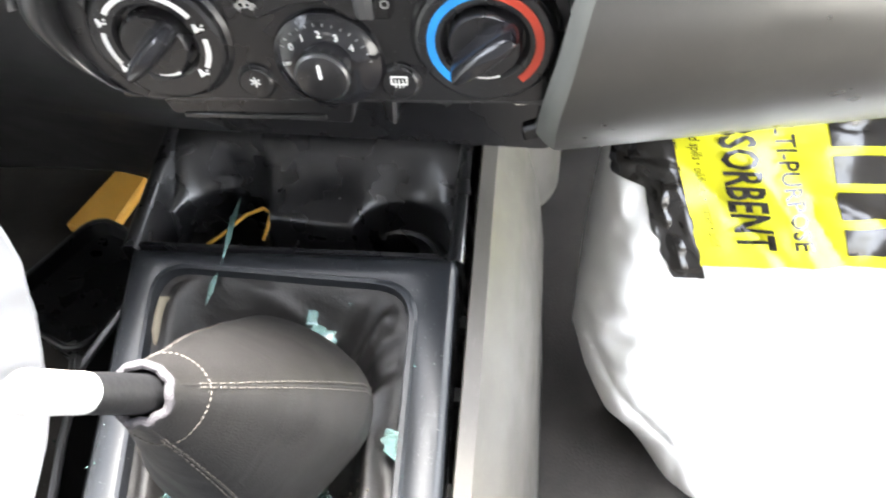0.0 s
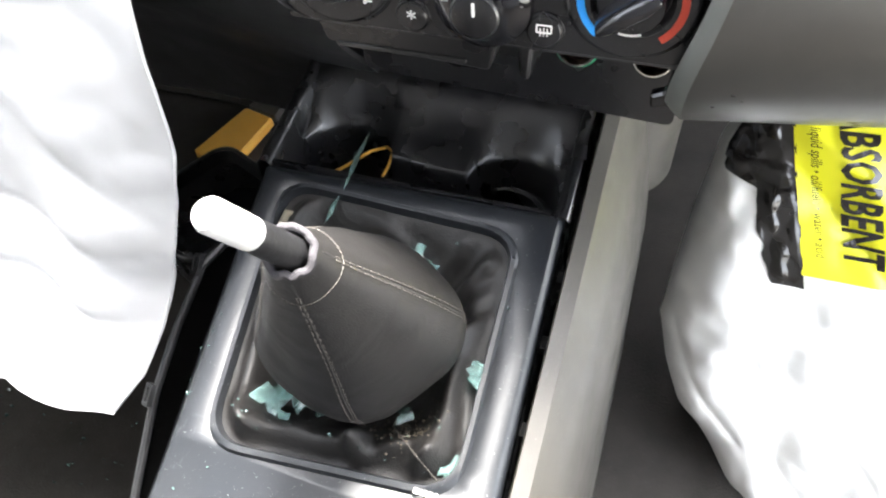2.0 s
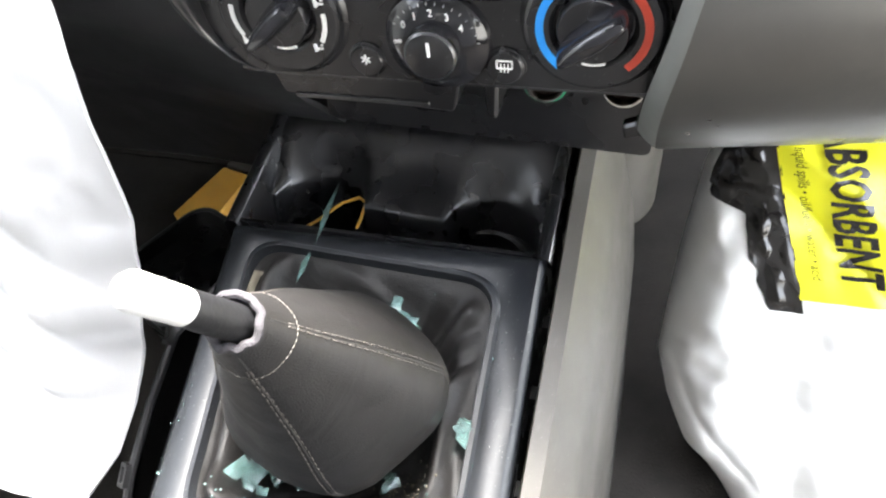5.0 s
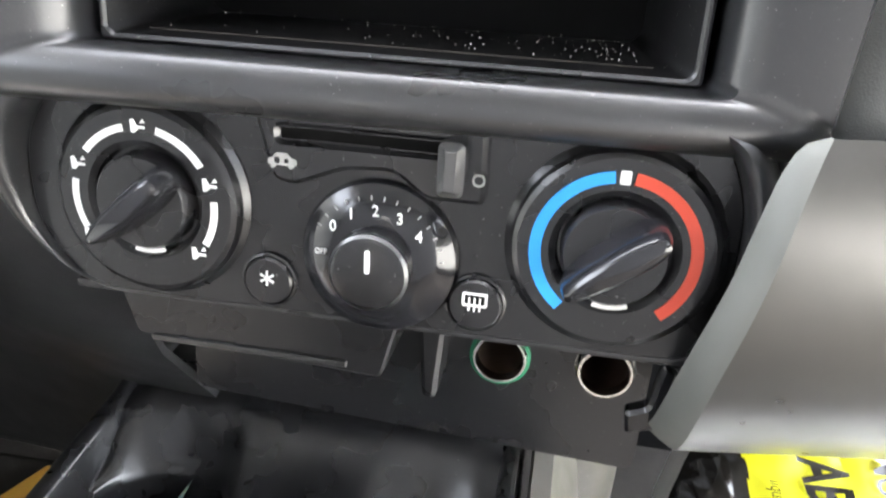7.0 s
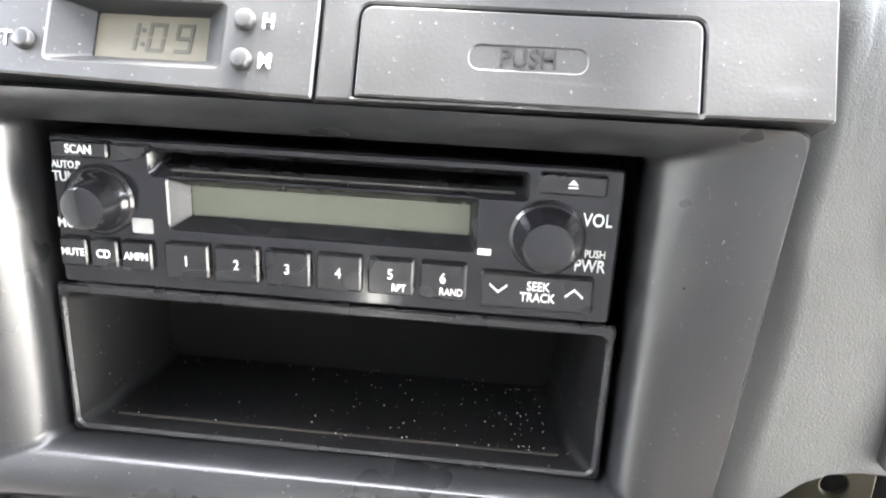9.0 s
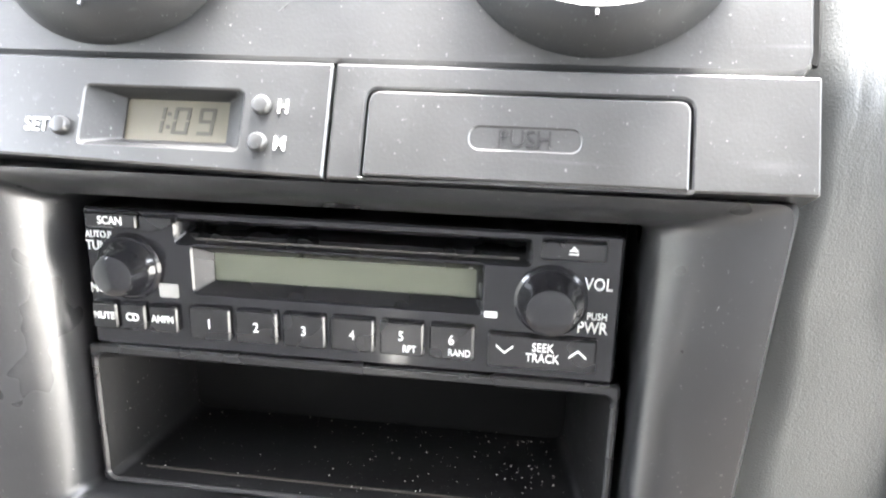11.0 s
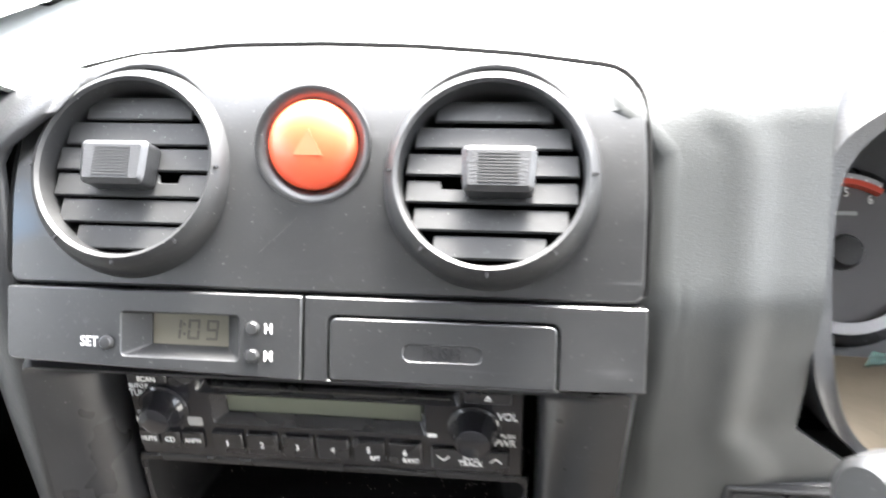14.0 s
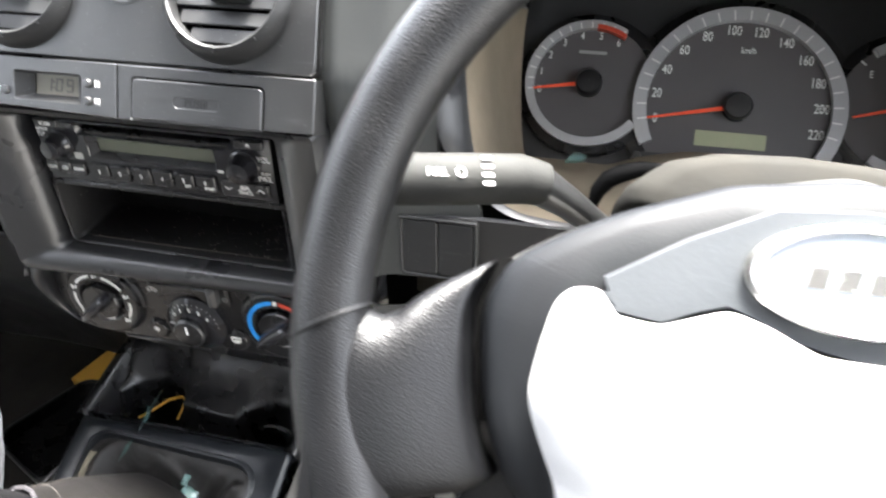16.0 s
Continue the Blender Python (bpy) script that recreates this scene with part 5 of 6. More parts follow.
def spoke(s):
    """Leather spoke: flows out of the rim and ends with a rolled edge at the groove beside the hub pad."""
    rowsx = []
    for f in [k / 26 * 0.955 for k in range(27)] + [0.972, 0.985, 0.994, 1.0]:
        xn = -0.186 + 0.0595 * f
        top_ = float(np.interp(xn, UP_X, UP_Y)) + 0.002
        bot_ = float(np.interp(xn, [-0.187, -0.175, -0.1645, -0.14, -0.12], [-0.115, -0.093, -0.082, -0.0746, -0.064]))
        mid, hh = (top_ + bot_) / 2, (top_ - bot_) / 2
        bulge = 0.0135 + 0.003 * math.sin(f * 3.14)
        lift = -0.0205 * f ** 1.2 - 0.014 * (max(0.0, f - 0.955) / 0.045) ** 2.2
        lp = []
        for t in np.linspace(0, 2 * math.pi, 40, endpoint=False):
            y = mid + hh * math.copysign(abs(math.sin(t)) ** 0.85, math.sin(t))
            lp.append(WF @ Vector((s * (-0.186 + (groove_x(y) - 0.0018 + 0.186) * f), y, lift + bulge * math.copysign(abs(math.cos(t)) ** 0.8, math.cos(t)))))
        rowsx.append(lp)
    return loft(bmesh.new(), rowsx, True, (True, True))


for s in (1, -1):
    part("spoke", spoke(s), WHEEL, sw, "", 60)
lp_ = [(-0.0437, 0.0565), (-0.0819, 0.0422), (-0.1017, 0.0320), (-0.1145, 0.0240)] + [(x + 0.0018, y) for x, y in GROOVE[1:]] + [(-0.07, -0.105)]
pad = softened([(0.0, 0.0625)] + lp_ + [(-x, y) for x, y in reversed(lp_)], 0.006, 3)
lq_ = [(-0.045, 0.0565), (-0.082, 0.0425), (-0.102, 0.0335), (-0.118, 0.0235), (-0.13, 0.0145), (-0.145, 0.003), (-0.158, -0.008), (-0.16, -0.03), (-0.15, -0.05), (-0.125, -0.062), (-0.07, -0.085)]
shell = softened([(0.0, 0.066)] + lq_ + [(-x, y) for x, y in reversed(lq_)], 0.006, 3)
bm = bmesh.new()
sc_ = Vector((0.0, -0.02))
rows = [[WF @ Vector((*(sc_ + (Vector(q) - sc_) * g), z)) for q in shell] for g, z in ((0.9, -0.0235), (0.965, -0.0245), (0.99, -0.028), (1.0, -0.034), (0.995, -0.048), (0.95, -0.062))]
part("rear_shell", loft(bm, rows, True, (True, True)), surface("dusty_wheel_shell", (0.028, 0.028, 0.027), 0.5, vary=0.15, grain=500, bump=0.08, dust=0.9, dust_colour=(0.105, 0.1, 0.088)), sw, "dust-covered back shell of the hub", 60)
for s in (1, -1):
    strip = [(s * (x + 0.003), y) for x, y in GROOVE[1:-2]] + [(s * (x - 0.003), y) for x, y in reversed(GROOVE[1:-2])]
    part("seam_gap", slab(strip if s < 0 else strip[::-1], WF, 0.004, front=-0.0222), CAVITY_SHADE, sw)
part("hub_core", slab(rrect(-0.135, -0.095, 0.135, 0.012, 0.02), WF, 0.03, front=-0.03), BLACK, sw)
bm = bmesh.new()
pc = Vector((0.0, -0.02))
rows = []
for g, z in ((0.985, -0.06), (1.0, -0.03), (0.998, -0.02), (0.985, -0.0135), (0.955, -0.0095), (0.9, -0.007), (0.75, -0.0045), (0.5, -0.003), (0.2, -0.0025)):
    rows.append([WF @ Vector((*(pc + (Vector(q) - pc) * g), z)) for q in pad])
part("hub_pad", loft(bm, rows, True, (True, True)), PAD, sw, "smooth dark hub pad", 70)
torn = [(-0.0854, 0.0157), (-0.0838, 0.0107), (-0.0868, 0.0103), (-0.0811, 0.0058), (-0.0829, 0.0035), (-0.0635, 0.0015), (-0.0523, 0.0068), (-0.042, 0.0103), (-0.0312, 0.0068), (-0.0193, 0.001), (-0.0007, -0.0025), (0.0114, -0.0021), (0.035, 0.0), (0.062, 0.004), (0.082, 0.01), (0.088, 0.02), (0.062, 0.036), (0.03, 0.0465), (0.0, 0.049), (-0.03, 0.0465), (-0.058, 0.033)]
part("torn_cover", slab(torn, WF, 0.003, front=-0.0005, edge=0.0006), surface("grey_cover_underside", (0.052, 0.057, 0.062), 0.45, vary=0.1, grain=300), sw, "torn grey flap of the airbag cover")
em = WF @ Matrix.Translation((0.0, 0.0245, -0.0005))
part("emblem_ring", lathe([(0.0395, 0.0), (0.0388, 0.003), (0.0365, 0.004), (0.0335, 0.003), (0.033, 0.001)], em, 56, squash=0.5), CHROME, sw, "bright oval emblem ring")
# pale blue tint puts the emblem's bright reflection into its colour
part("emblem_face", lathe([(0.0334, 0.0004), (0.0334, 0.0012), (0.02, 0.0019), (0.0, 0.0021)], em, 56, squash=0.5), surface("pale_reflection_emblem", (0.30, 0.33, 0.37), 0.35, metal=0.3, vary=0.06, bump=0.0), sw, "emblem face with its pale reflection put into the colour")
for k in range(4):
    part("emblem_bar", slab([(-0.019 + k * 0.0098, -0.0038), (-0.012 + k * 0.0098, -0.0038), (-0.0105 + k * 0.0098, 0.0038), (-0.0175 + k * 0.0098, 0.0038)], em, 0.0012, front=0.0026, edge=0.0004), CHROME, sw)


def crumple(p, amp):
    q = Vector(p)
    return amp * (0.6 * noise.noise(q * 14) + 0.3 * noise.noise(q * 33 + Vector((3, 1, 2))) + 0.16 * abs(noise.noise(q * 60)))


def pillow(outline, m, out, back, amp, rings=14, n=72, seed=0.0):
    """A slack cloth bag: outline in the frame m, belly out towards Z."""
    k = len(outline)
    pts = []
    for i in range(n):
        f = i / n * k
        a, b = Vector(outline[int(f) % k]), Vector(outline[(int(f) + 1) % k])
        pts.append(a.lerp(b, f - int(f)))
    c = sum(pts, Vector((0, 0))) / n
    loops = []
    for side, reach in ((1, out), (-1, back)):
        rng_ = range(1, rings + 1) if side > 0 else range(rings - 1, 0, -1)
        for j in rng_:
            f = j / rings
            h = reach * (1 - f ** 3.0) * side
            lp = []
            for p in pts:
                q = c + (p - c) * (f ** 0.85)
                lp.append(m @ Vector((q[0], q[1], h + crumple((q[0] + seed, q[1], side * 0.3), amp) * (0.25 + 0.75 * (1 - f)) + crumple((q[0] * 2 + seed, q[1] * 2, side), amp * 0.4))))
            loops.append(lp)
    return loft(bmesh.new(), loops, True, (True, True))


ab = thing("driver_airbag", "deflated white airbag spilling from the steering wheel", "airbag", at=WF.translation + Vector((0, 0, -0.15)))
part("fabric", pillow(softened([(-0.0965, 0.0105), (-0.085, 0.0115), (-0.083, 0.003), (-0.064, 0.001), (-0.052, 0.006), (-0.042, 0.0095), (-0.03, 0.006), (-0.012, -0.002), (0.03, -0.002), (0.1, 0.0), (0.15, -0.058), (0.155, -0.17), (0.12, -0.27), (0.01, -0.295), (-0.055, -0.25), (-0.078, -0.12), (-0.0935, -0.0605), (-0.1005, -0.047), (-0.1055, -0.036), (-0.107, -0.0265), (-0.1055, -0.0154), (-0.102, 0.0032)], 0.0045, 4), WF @ Matrix.Translation((0, 0, 0.006)), 0.03, 0.004, 0.012, n=150), FABRIC, ab, "", 80)
seam = [WF @ Vector((x, y, 0.034 + 0.004 * math.sin(40 * x))) for x, y in ((-0.03, -0.04), (-0.015, -0.075), (-0.005, -0.12), (-0.008, -0.17), (-0.02, -0.21))]
part("seam", tube(seam, 0.0012, 6), FABRIC, ab, "sewn seam of the airbag")


# ---- centre console ----
CS = 0.28
ca = math.atan(CS)
CP = Matrix.Translation((0, -0.03, 0.368)) @ Matrix.Rotation(ca, 4, "X")      # frame of the sloping console top


def cv_(y):
    return (y + 0.03) / math.cos(ca)


co = thing("centre_console", "blue-grey plastic gear console with cup holders, dusty and cracked loose", "console", at=(-0.06, -0.05, 0.0))
deck = softened([(0.0505, cv_(0.016)), (-0.175, cv_(0.012)), (-0.156, cv_(-0.2)), (-0.148, cv_(-0.42)), (0.058, cv_(-0.42)), (0.054, cv_(-0.16))], [0.004, 0.004, 0.05, 0.01, 0.01, 0.05])
mouth = softened([(0.022, cv_(-0.009)), (-0.149, cv_(-0.003)), (-0.129, cv_(-0.179)), (0.026, cv_(-0.169))], 0.024)
part("deck", slab(deck, CP, 0.016, [mouth], edge=0.005), CONSOLE, co, "satin blue-grey gear surround", 60)
lipo = softened([(0.0285, cv_(-0.003)), (-0.1555, cv_(0.0035)), (-0.1345, cv_(-0.186)), (0.0325, cv_(-0.176))], 0.028)
bm = bmesh.new()
loft(bm, [[CP @ Vector((*p, z)) for p in lp] for lp, z in ((lipo, -0.0005), (softened([(0.0265, cv_(-0.005)), (-0.1535, cv_(0.0015)), (-0.1328, cv_(-0.184)), (0.0305, cv_(-0.174))], 0.027), 0.0035), (softened([(0.0235, cv_(-0.0075)), (-0.1505, cv_(-0.0015)), (-0.1302, cv_(-0.1805)), (0.0275, cv_(-0.1705))], 0.025), 0.0035), (mouth, -0.003), (mouth, -0.016))])
part("mouth_lip", bm, CONSOLE, co, "raised rounded lip of the gear opening", 60)


def wall_strip(points, drop):
    bm = bmesh.new()
    a = [bm.verts.new(p) for p in points]
    b = [bm.verts.new(q) for q in drop]
    for i in range(len(a) - 1):
        bm.faces.new((a[i], a[i + 1], b[i + 1], b[i]))
    bmesh.ops.solidify(bm, geom=bm.faces[:], thickness=0.003)
    return bm


def deck_z(y):
    return 0.368 + CS * (y + 0.03)


ys = [0.012, -0.06, -0.13, -0.2, -0.3, -0.42]
xl = [-0.1745, -0.1685, -0.1625, -0.1565, -0.152, -0.148]
part("left_side", wall_strip([(x, y, deck_z(y) - 0.004) for x, y in zip(xl, ys)], [(x - 0.018, y, deck_z(y) - 0.16) for x, y in zip(xl, ys)]), CONSOLE, co)
part("right_side", wall_strip([(0.0515 + 0.002 * k, y, deck_z(y) - 0.004) for k, y in enumerate(ys)], [(0.054 + 0.001 * k, y, deck_z(y) - 0.09) for k, y in enumerate(ys)]), BLACK, co)


# cup-holder tray between gear and dash
def tray():
    bm = bmesh.new()
    cups = [circle(-0.131, 0.053, 0.033, 40), circle(-0.002, 0.043, 0.032, 40)]
    plate(bm, softened([(0.046, 0.012), (0.042, 0.098), (-0.166, 0.098), (-0.172, 0.012)], 0.008), Matrix.Translation((0, 0, 0.334)), 0.004, cups, edge=0.0)
    for cx, cy, r in ((-0.131, 0.053, 0.033), (-0.002, 0.043, 0.032)):
        loft(bm, [[(cx + rr * math.cos(a), cy + rr * math.sin(a), z) for a in np.linspace(0, 2 * math.pi, 40, endpoint=False)] for rr, z in ((r + 0.003, 0.3345), (r + 0.001, 0.3362), (r - 0.0015, 0.3345), (r - 0.004, 0.275))], True, (False, True))
    return bm


part("cup_tray", tray(), BLACK, co, "black tray with two round cup wells", 50)
# rear wall of the tray: it rises with two scallops to a rounded upper rim
bm = bmesh.new()
rowsx = []
for k in range(61):
    x = -0.172 + 0.222 * k / 60
    y0 = 0.053 + 0.006 * min(1.0, max(0.0, (-0.05 - x) / 0.05))
    for cx, reach, half_w in ((-0.131, 0.030, 0.0365), (0.004, 0.029, 0.034)):
        d = (x - cx) / half_w
        if abs(d) < 1:
            y0 += reach * (1 - d * d) ** 0.6
    e = min(1.0, min(k, 60 - k) / 4.0)
    up_ = 0.112 - 0.006 * (1 - e)
    rowsx.append([(x, y0 - 0.005, 0.333), (x, y0 + 0.0005, 0.356), (x, y0 + 0.0018, 0.3605), (x, y0 + 0.0045, 0.3632), (x, max(y0 + 0.008, 0.078), 0.368 + 0.0), (x, max(y0 + 0.012, up_ - 0.012), 0.388 - 0.004 * (1 - e)), (x, max(y0 + 0.014, up_ - 0.006), 0.3965 - 0.005 * (1 - e)), (x, up_ + 0.004, 0.4025 - 0.007 * (1 - e)), (x, up_ + 0.022, 0.4035 - 0.008 * (1 - e)), (x, 0.165, 0.398), (x, 0.17, 0.30)])
part("tray_back", loft(bm, rowsx, False), BLACK, co, "sloping black rear wall of the tray", 60)
for x0, nm in ((-0.1765, "l"), (0.0485, "r")):
    pr = [(0.012, 0.3805), (0.06, 0.389), (0.105, 0.397), (0.14, 0.407), (0.165, 0.402)]
    top_ = [(x0 - 0.004, y, z) for y, z in pr], [(x0 + 0.004, y, z) for y, z in pr]
    loops = [[(x0 - 0.0065, y, 0.26), (x0 - 0.0055, y, z - 0.003), (x0 - 0.003, y, z), (x0 + 0.003, y, z), (x0 + 0.0055, y, z - 0.003), (x0 + 0.0065, y, 0.33)] for y, z in pr]
    part("tray_cheek", loft(bmesh.new(), loops, False), BLACK, co, "", 60)
part("front_shroud", block(-0.172, 0.15, 0.1, 0.046, 0.32, 0.37, bevel=0.008), BLACK, co)
part("tray_front", slab(rrect(-0.174, 0.30, 0.05, 0.3785, 0.001), facing(0, 0.0155, 0), 0.003), BLACK, co)
# black box that paints the shade in the hollow under the deck
part("under_shade_box", block(-0.165, -0.41, 0.02, 0.048, 0.15, 0.255), CAVITY_SHADE, co)
# cracked slot and clips between deck and grey side panel
for y in (-0.065, -0.02, -0.12):
    # clips coloured as shade so that they stay dark in the slot
    part("clip", block(0.054, y - 0.005, deck_z(y) - 0.02, 0.0585, y + 0.005, deck_z(y) - 0.012, bevel=0.001), CAVITY_SHADE, co)
rail = [(-0.19, 0.06, 0.30), (-0.212, 0.02, 0.302), (-0.229, -0.035, 0.296), (-0.238, -0.08, 0.265), (-0.243, -0.125, 0.232), (-0.243, -0.18, 0.185), (-0.24, -0.26, 0.12)]
part("side_rail", tube(rail, 0.0035, 8), PLASTIC, co, "thin edge of the sprung side panel")
# skirt from rail to floor, with the shade there as its colour
part("rail_shade_skirt", wall_strip(rail, [(x + 0.012, y, 0.02) for x, y, z in rail]), CAVITY_SHADE, co)
for p in (rail[2], rail[4]):
    part("rail_clip", slab(rrect(-0.006, -0.009, 0.006, 0.009, 0.001, 2), Matrix.Translation(Vector(p) + Vector((-0.003, 0, 0.0))) @ Matrix.Rotation(radians(35), 4, "X") @ Matrix.Rotation(radians(-35), 4, "Y"), 0.004, [rrect(-0.003, -0.006, 0.003, 0.006, 0.0005, 2)], front=0.004), PLASTIC, co)


# grey-beige tunnel side panel towards the driver
def tunnel(u, v):
    y = -0.42 + 0.60 * v
    top_z = min(0.385, deck_z(y) - 0.004) if y < 0.03 else 0.385 + 0.03 * (y - 0.03) / 0.15
    prof_ = [(0.060, top_z), (0.070, top_z - 0.004), (0.086, top_z - 0.05), (0.097, top_z - 0.12), (0.103, top_z - 0.20), (0.106, 0.07), (0.108, 0.0)]
    f = u * (len(prof_) - 1)
    i = min(int(f), len(prof_) - 2)
    f -= i
    x, z = (a + (b - a) * f for a, b in zip(prof_[i], prof_[i + 1]))
    return (x, y, z)


tn = thing("tunnel_panel", "dusty taupe plastic side panel of the transmission tunnel", "trim panel", kind="structure", at=(0.09, -0.1, 0.0))
part("skin", sheet(tunnel, 24, 30, 0.004), BEIGE, tn)
part("front_trim", sheet(lambda u, v: (0.060 + 0.055 * math.sin(u * 1.57) + 0.004 * v, 0.140 + 0.06 * (1 - math.cos(u * 1.57)) + 0.02 * (1 - v), 0.26 + 0.2 * v), 12, 12, 0.004), BEIGE, tn, "taupe upright trim meeting the dash")

# passenger footwell under the dash
pf = thing("passenger_lower_dash", "black lower dash and duct over the passenger footwell", "dash panel", kind="structure", at=(-0.5, 0.2, 0.25))
LP = [(0.02, 0.60), (0.035, 0.53), (0.075, 0.46), (0.13, 0.40), (0.165, 0.34), (0.19, 0.285), (0.198, 0.268), (0.215, 0.259), (0.30, 0.25), (0.5, 0.20)]


def lower_left(u, v):
    f = v * (len(LP) - 1)
    i = min(int(f), len(LP) - 2)
    f -= i
    y, z = (a + (b - a) * f for a, b in zip(LP[i], LP[i + 1]))
    x = -0.82 + 0.70 * u
    return (x, y + 0.012 * math.sin(x * 11), z + 0.004 * math.sin(x * 17))


part("skin", sheet(lower_left, 30, 36, 0.004), PLASTIC, pf, "", 70)
part("carpet_slope", sheet(lambda u, v: (-0.82 + 0.66 * u, 0.48 + 0.24 * v, 0.002 + 0.3 * v ** 1.5 + crumple((u, v, 0), 0.004)), 20, 14, 0.004), CARPET, pf)

# ---- gear lever ----
BASE, RING = Vector((-0.050, -0.094, 0.345)), Vector((-0.0195, -0.1855, 0.546))
axis = (RING - BASE).normalized()
nrm = Vector((0, -math.sin(ca), math.cos(ca)))
gl = thing("gear_lever", "worn leather-booted gear lever missing its knob", "gear lever", at=BASE)
CONE = [(0.0, 0.040), (0.04, 0.0505), (0.12, 0.0575), (0.25, 0.0560), (0.40, 0.0475), (0.55, 0.0375), (0.70, 0.028), (0.82, 0.0200), (0.90, 0.0155), (0.95, 0.0125), (1.0, 0.0102)]


def cone(t, a, lift=0.0):
    i = max(0, min(len(CONE) - 2, sum(1 for c in CONE if c[0] <= t) - 1))
    f = (t - CONE[i][0]) / (CONE[i + 1][0] - CONE[i][0])
    r = CONE[i][1] + (CONE[i + 1][1] - CONE[i][1]) * f
    d = nrm.lerp(axis, min(1, t * 1.6)).normalized()
    s = Vector((1, 0, 0))
    s = (s - d * s.dot(d)).normalized()
    w = d.cross(s)
    sag = Vector((-0.002, 0.002, 0.0)) * math.sin(math.pi * t)
    dent = 1 + 0.05 * math.cos(4 * a / 1.0 - 1.4) * (1 - 0.6 * t) * min(1.0, 3 * t + 0.3) + 0.07 * math.sin(2 * a + 0.6) * (1 - t) + 0.035 * math.sin(4 * a + 1.1 + 2 * t) * (1 - t) ** 2 + 0.03 * (abs(noise.noise(Vector((math.cos(a) * 2.2, math.sin(a) * 2.2, t * 2.0 + 4)))) - 0.2) * (1 - t) ** 0.7 + 0.06 * noise.noise(Vector((math.cos(a) * 1.3, math.sin(a) * 1.3, t * 3))) * (1 - t * 0.7)
    return BASE.lerp(RING, t) + sag + (s * math.cos(a) + w * math.sin(a)) * (r * dent + lift)


loops = [[cone(t, a) for a in np.linspace(0, 2 * math.pi, 72, endpoint=False)] for t in np.linspace(0, 1, 44)]
bt = part("boot", loft(bmesh.new(), loops), SUEDE, gl, "soft taupe leather boot", 80)
for a in (-1.3, 0.35, 2.0, 3.6):
    for off in (-0.03, 0.03):
        bm = bmesh.new()
        for k in range(30):
            t0 = 0.06 + 0.88 * k / 30
            tube([cone(t0, a + off * (1 + 0.6 * t0), 0.0003), cone(t0 + 0.018, a + off * (1 + 0.6 * t0), 0.0003)], 0.0003, 5, bm)
        part("stitching", bm, THREAD, bt)
    part("seam", tube([cone(t, a, -0.0008) for t in np.linspace(0.02, 0.98, 26)], 0.0011, 6), BOOT, bt)
bm = bmesh.new()
for k in range(44):
    a = 2 * math.pi * k / 44
    tube([cone(0.90, a, 0.0002), cone(0.90, a + 0.09, 0.0002)], 0.00028, 5, bm)
part("stitching", bm, THREAD, bt)
d, s = axis, (Vector((1, 0, 0)) - axis * axis.x).normalized()
w = d.cross(s)
rp = [RING + (s * math.cos(a) + w * math.sin(a)) * (0.0092 + 0.0012 * noise.noise(Vector((math.cos(a) * 3, math.sin(a) * 2, 0)))) + d * (0.001 + 0.004 * noise.noise(Vector((math.cos(a) * 1.8, math.sin(a) * 1.8, 5)))) for a in np.linspace(0, 2 * math.pi, 48, endpoint=False)]
part("frayed_collar", tube(rp, 0.0016, 8, closed=True), FRAY, gl, "frayed grey felt collar")
TIP = Vector((-0.0245, -0.2115, 0.5915))
sd = (TIP - RING).normalized()
part("stem", tube([BASE.lerp(RING, 0.6), RING - sd * 0.01, RING + sd * 0.018, RING + sd * 0.0275], [0.0070, 0.0066, 0.0064, 0.0060], 20), surface("black_tape", (0.004, 0.004, 0.0045), 0.55, vary=0.2, grain=300, bump=0.4, spec=0.25), gl, "taped black stem")
part("stem_cap", tube([RING + sd * 0.0265, RING + sd * 0.028, TIP - sd * 0.002, TIP], [0.0056, 0.0061, 0.0061, 0.005], 24), STEM_WHITE, gl, "white plastic sleeve on the stem")


# leather sheet lining the gear opening
FOLD = [(0.60 + 0.05 * math.cos(a) + 0.10 * (a - 1.5) / 3, 0.84 + 0.07 * math.sin(a), 0.045) for a in (0.9, 1.4, 1.9, 2.4, 2.9, 3.4, 3.9, 4.4, 4.9)]


FURROWS = [((0.97, 0.06), (0.62, 0.46), 0.012, 0.035), ((0.80, 0.04), (0.60, 0.40), 0.008, 0.045), ((0.95, 0.30), (0.70, 0.50), -0.010, 0.03), ((0.35, 0.03), (0.75, 0.22), 0.007, 0.04), ((0.88, 0.80), (0.60, 0.97), 0.009, 0.03), ((0.30, 0.90), (0.55, 0.80), 0.006, 0.025)]


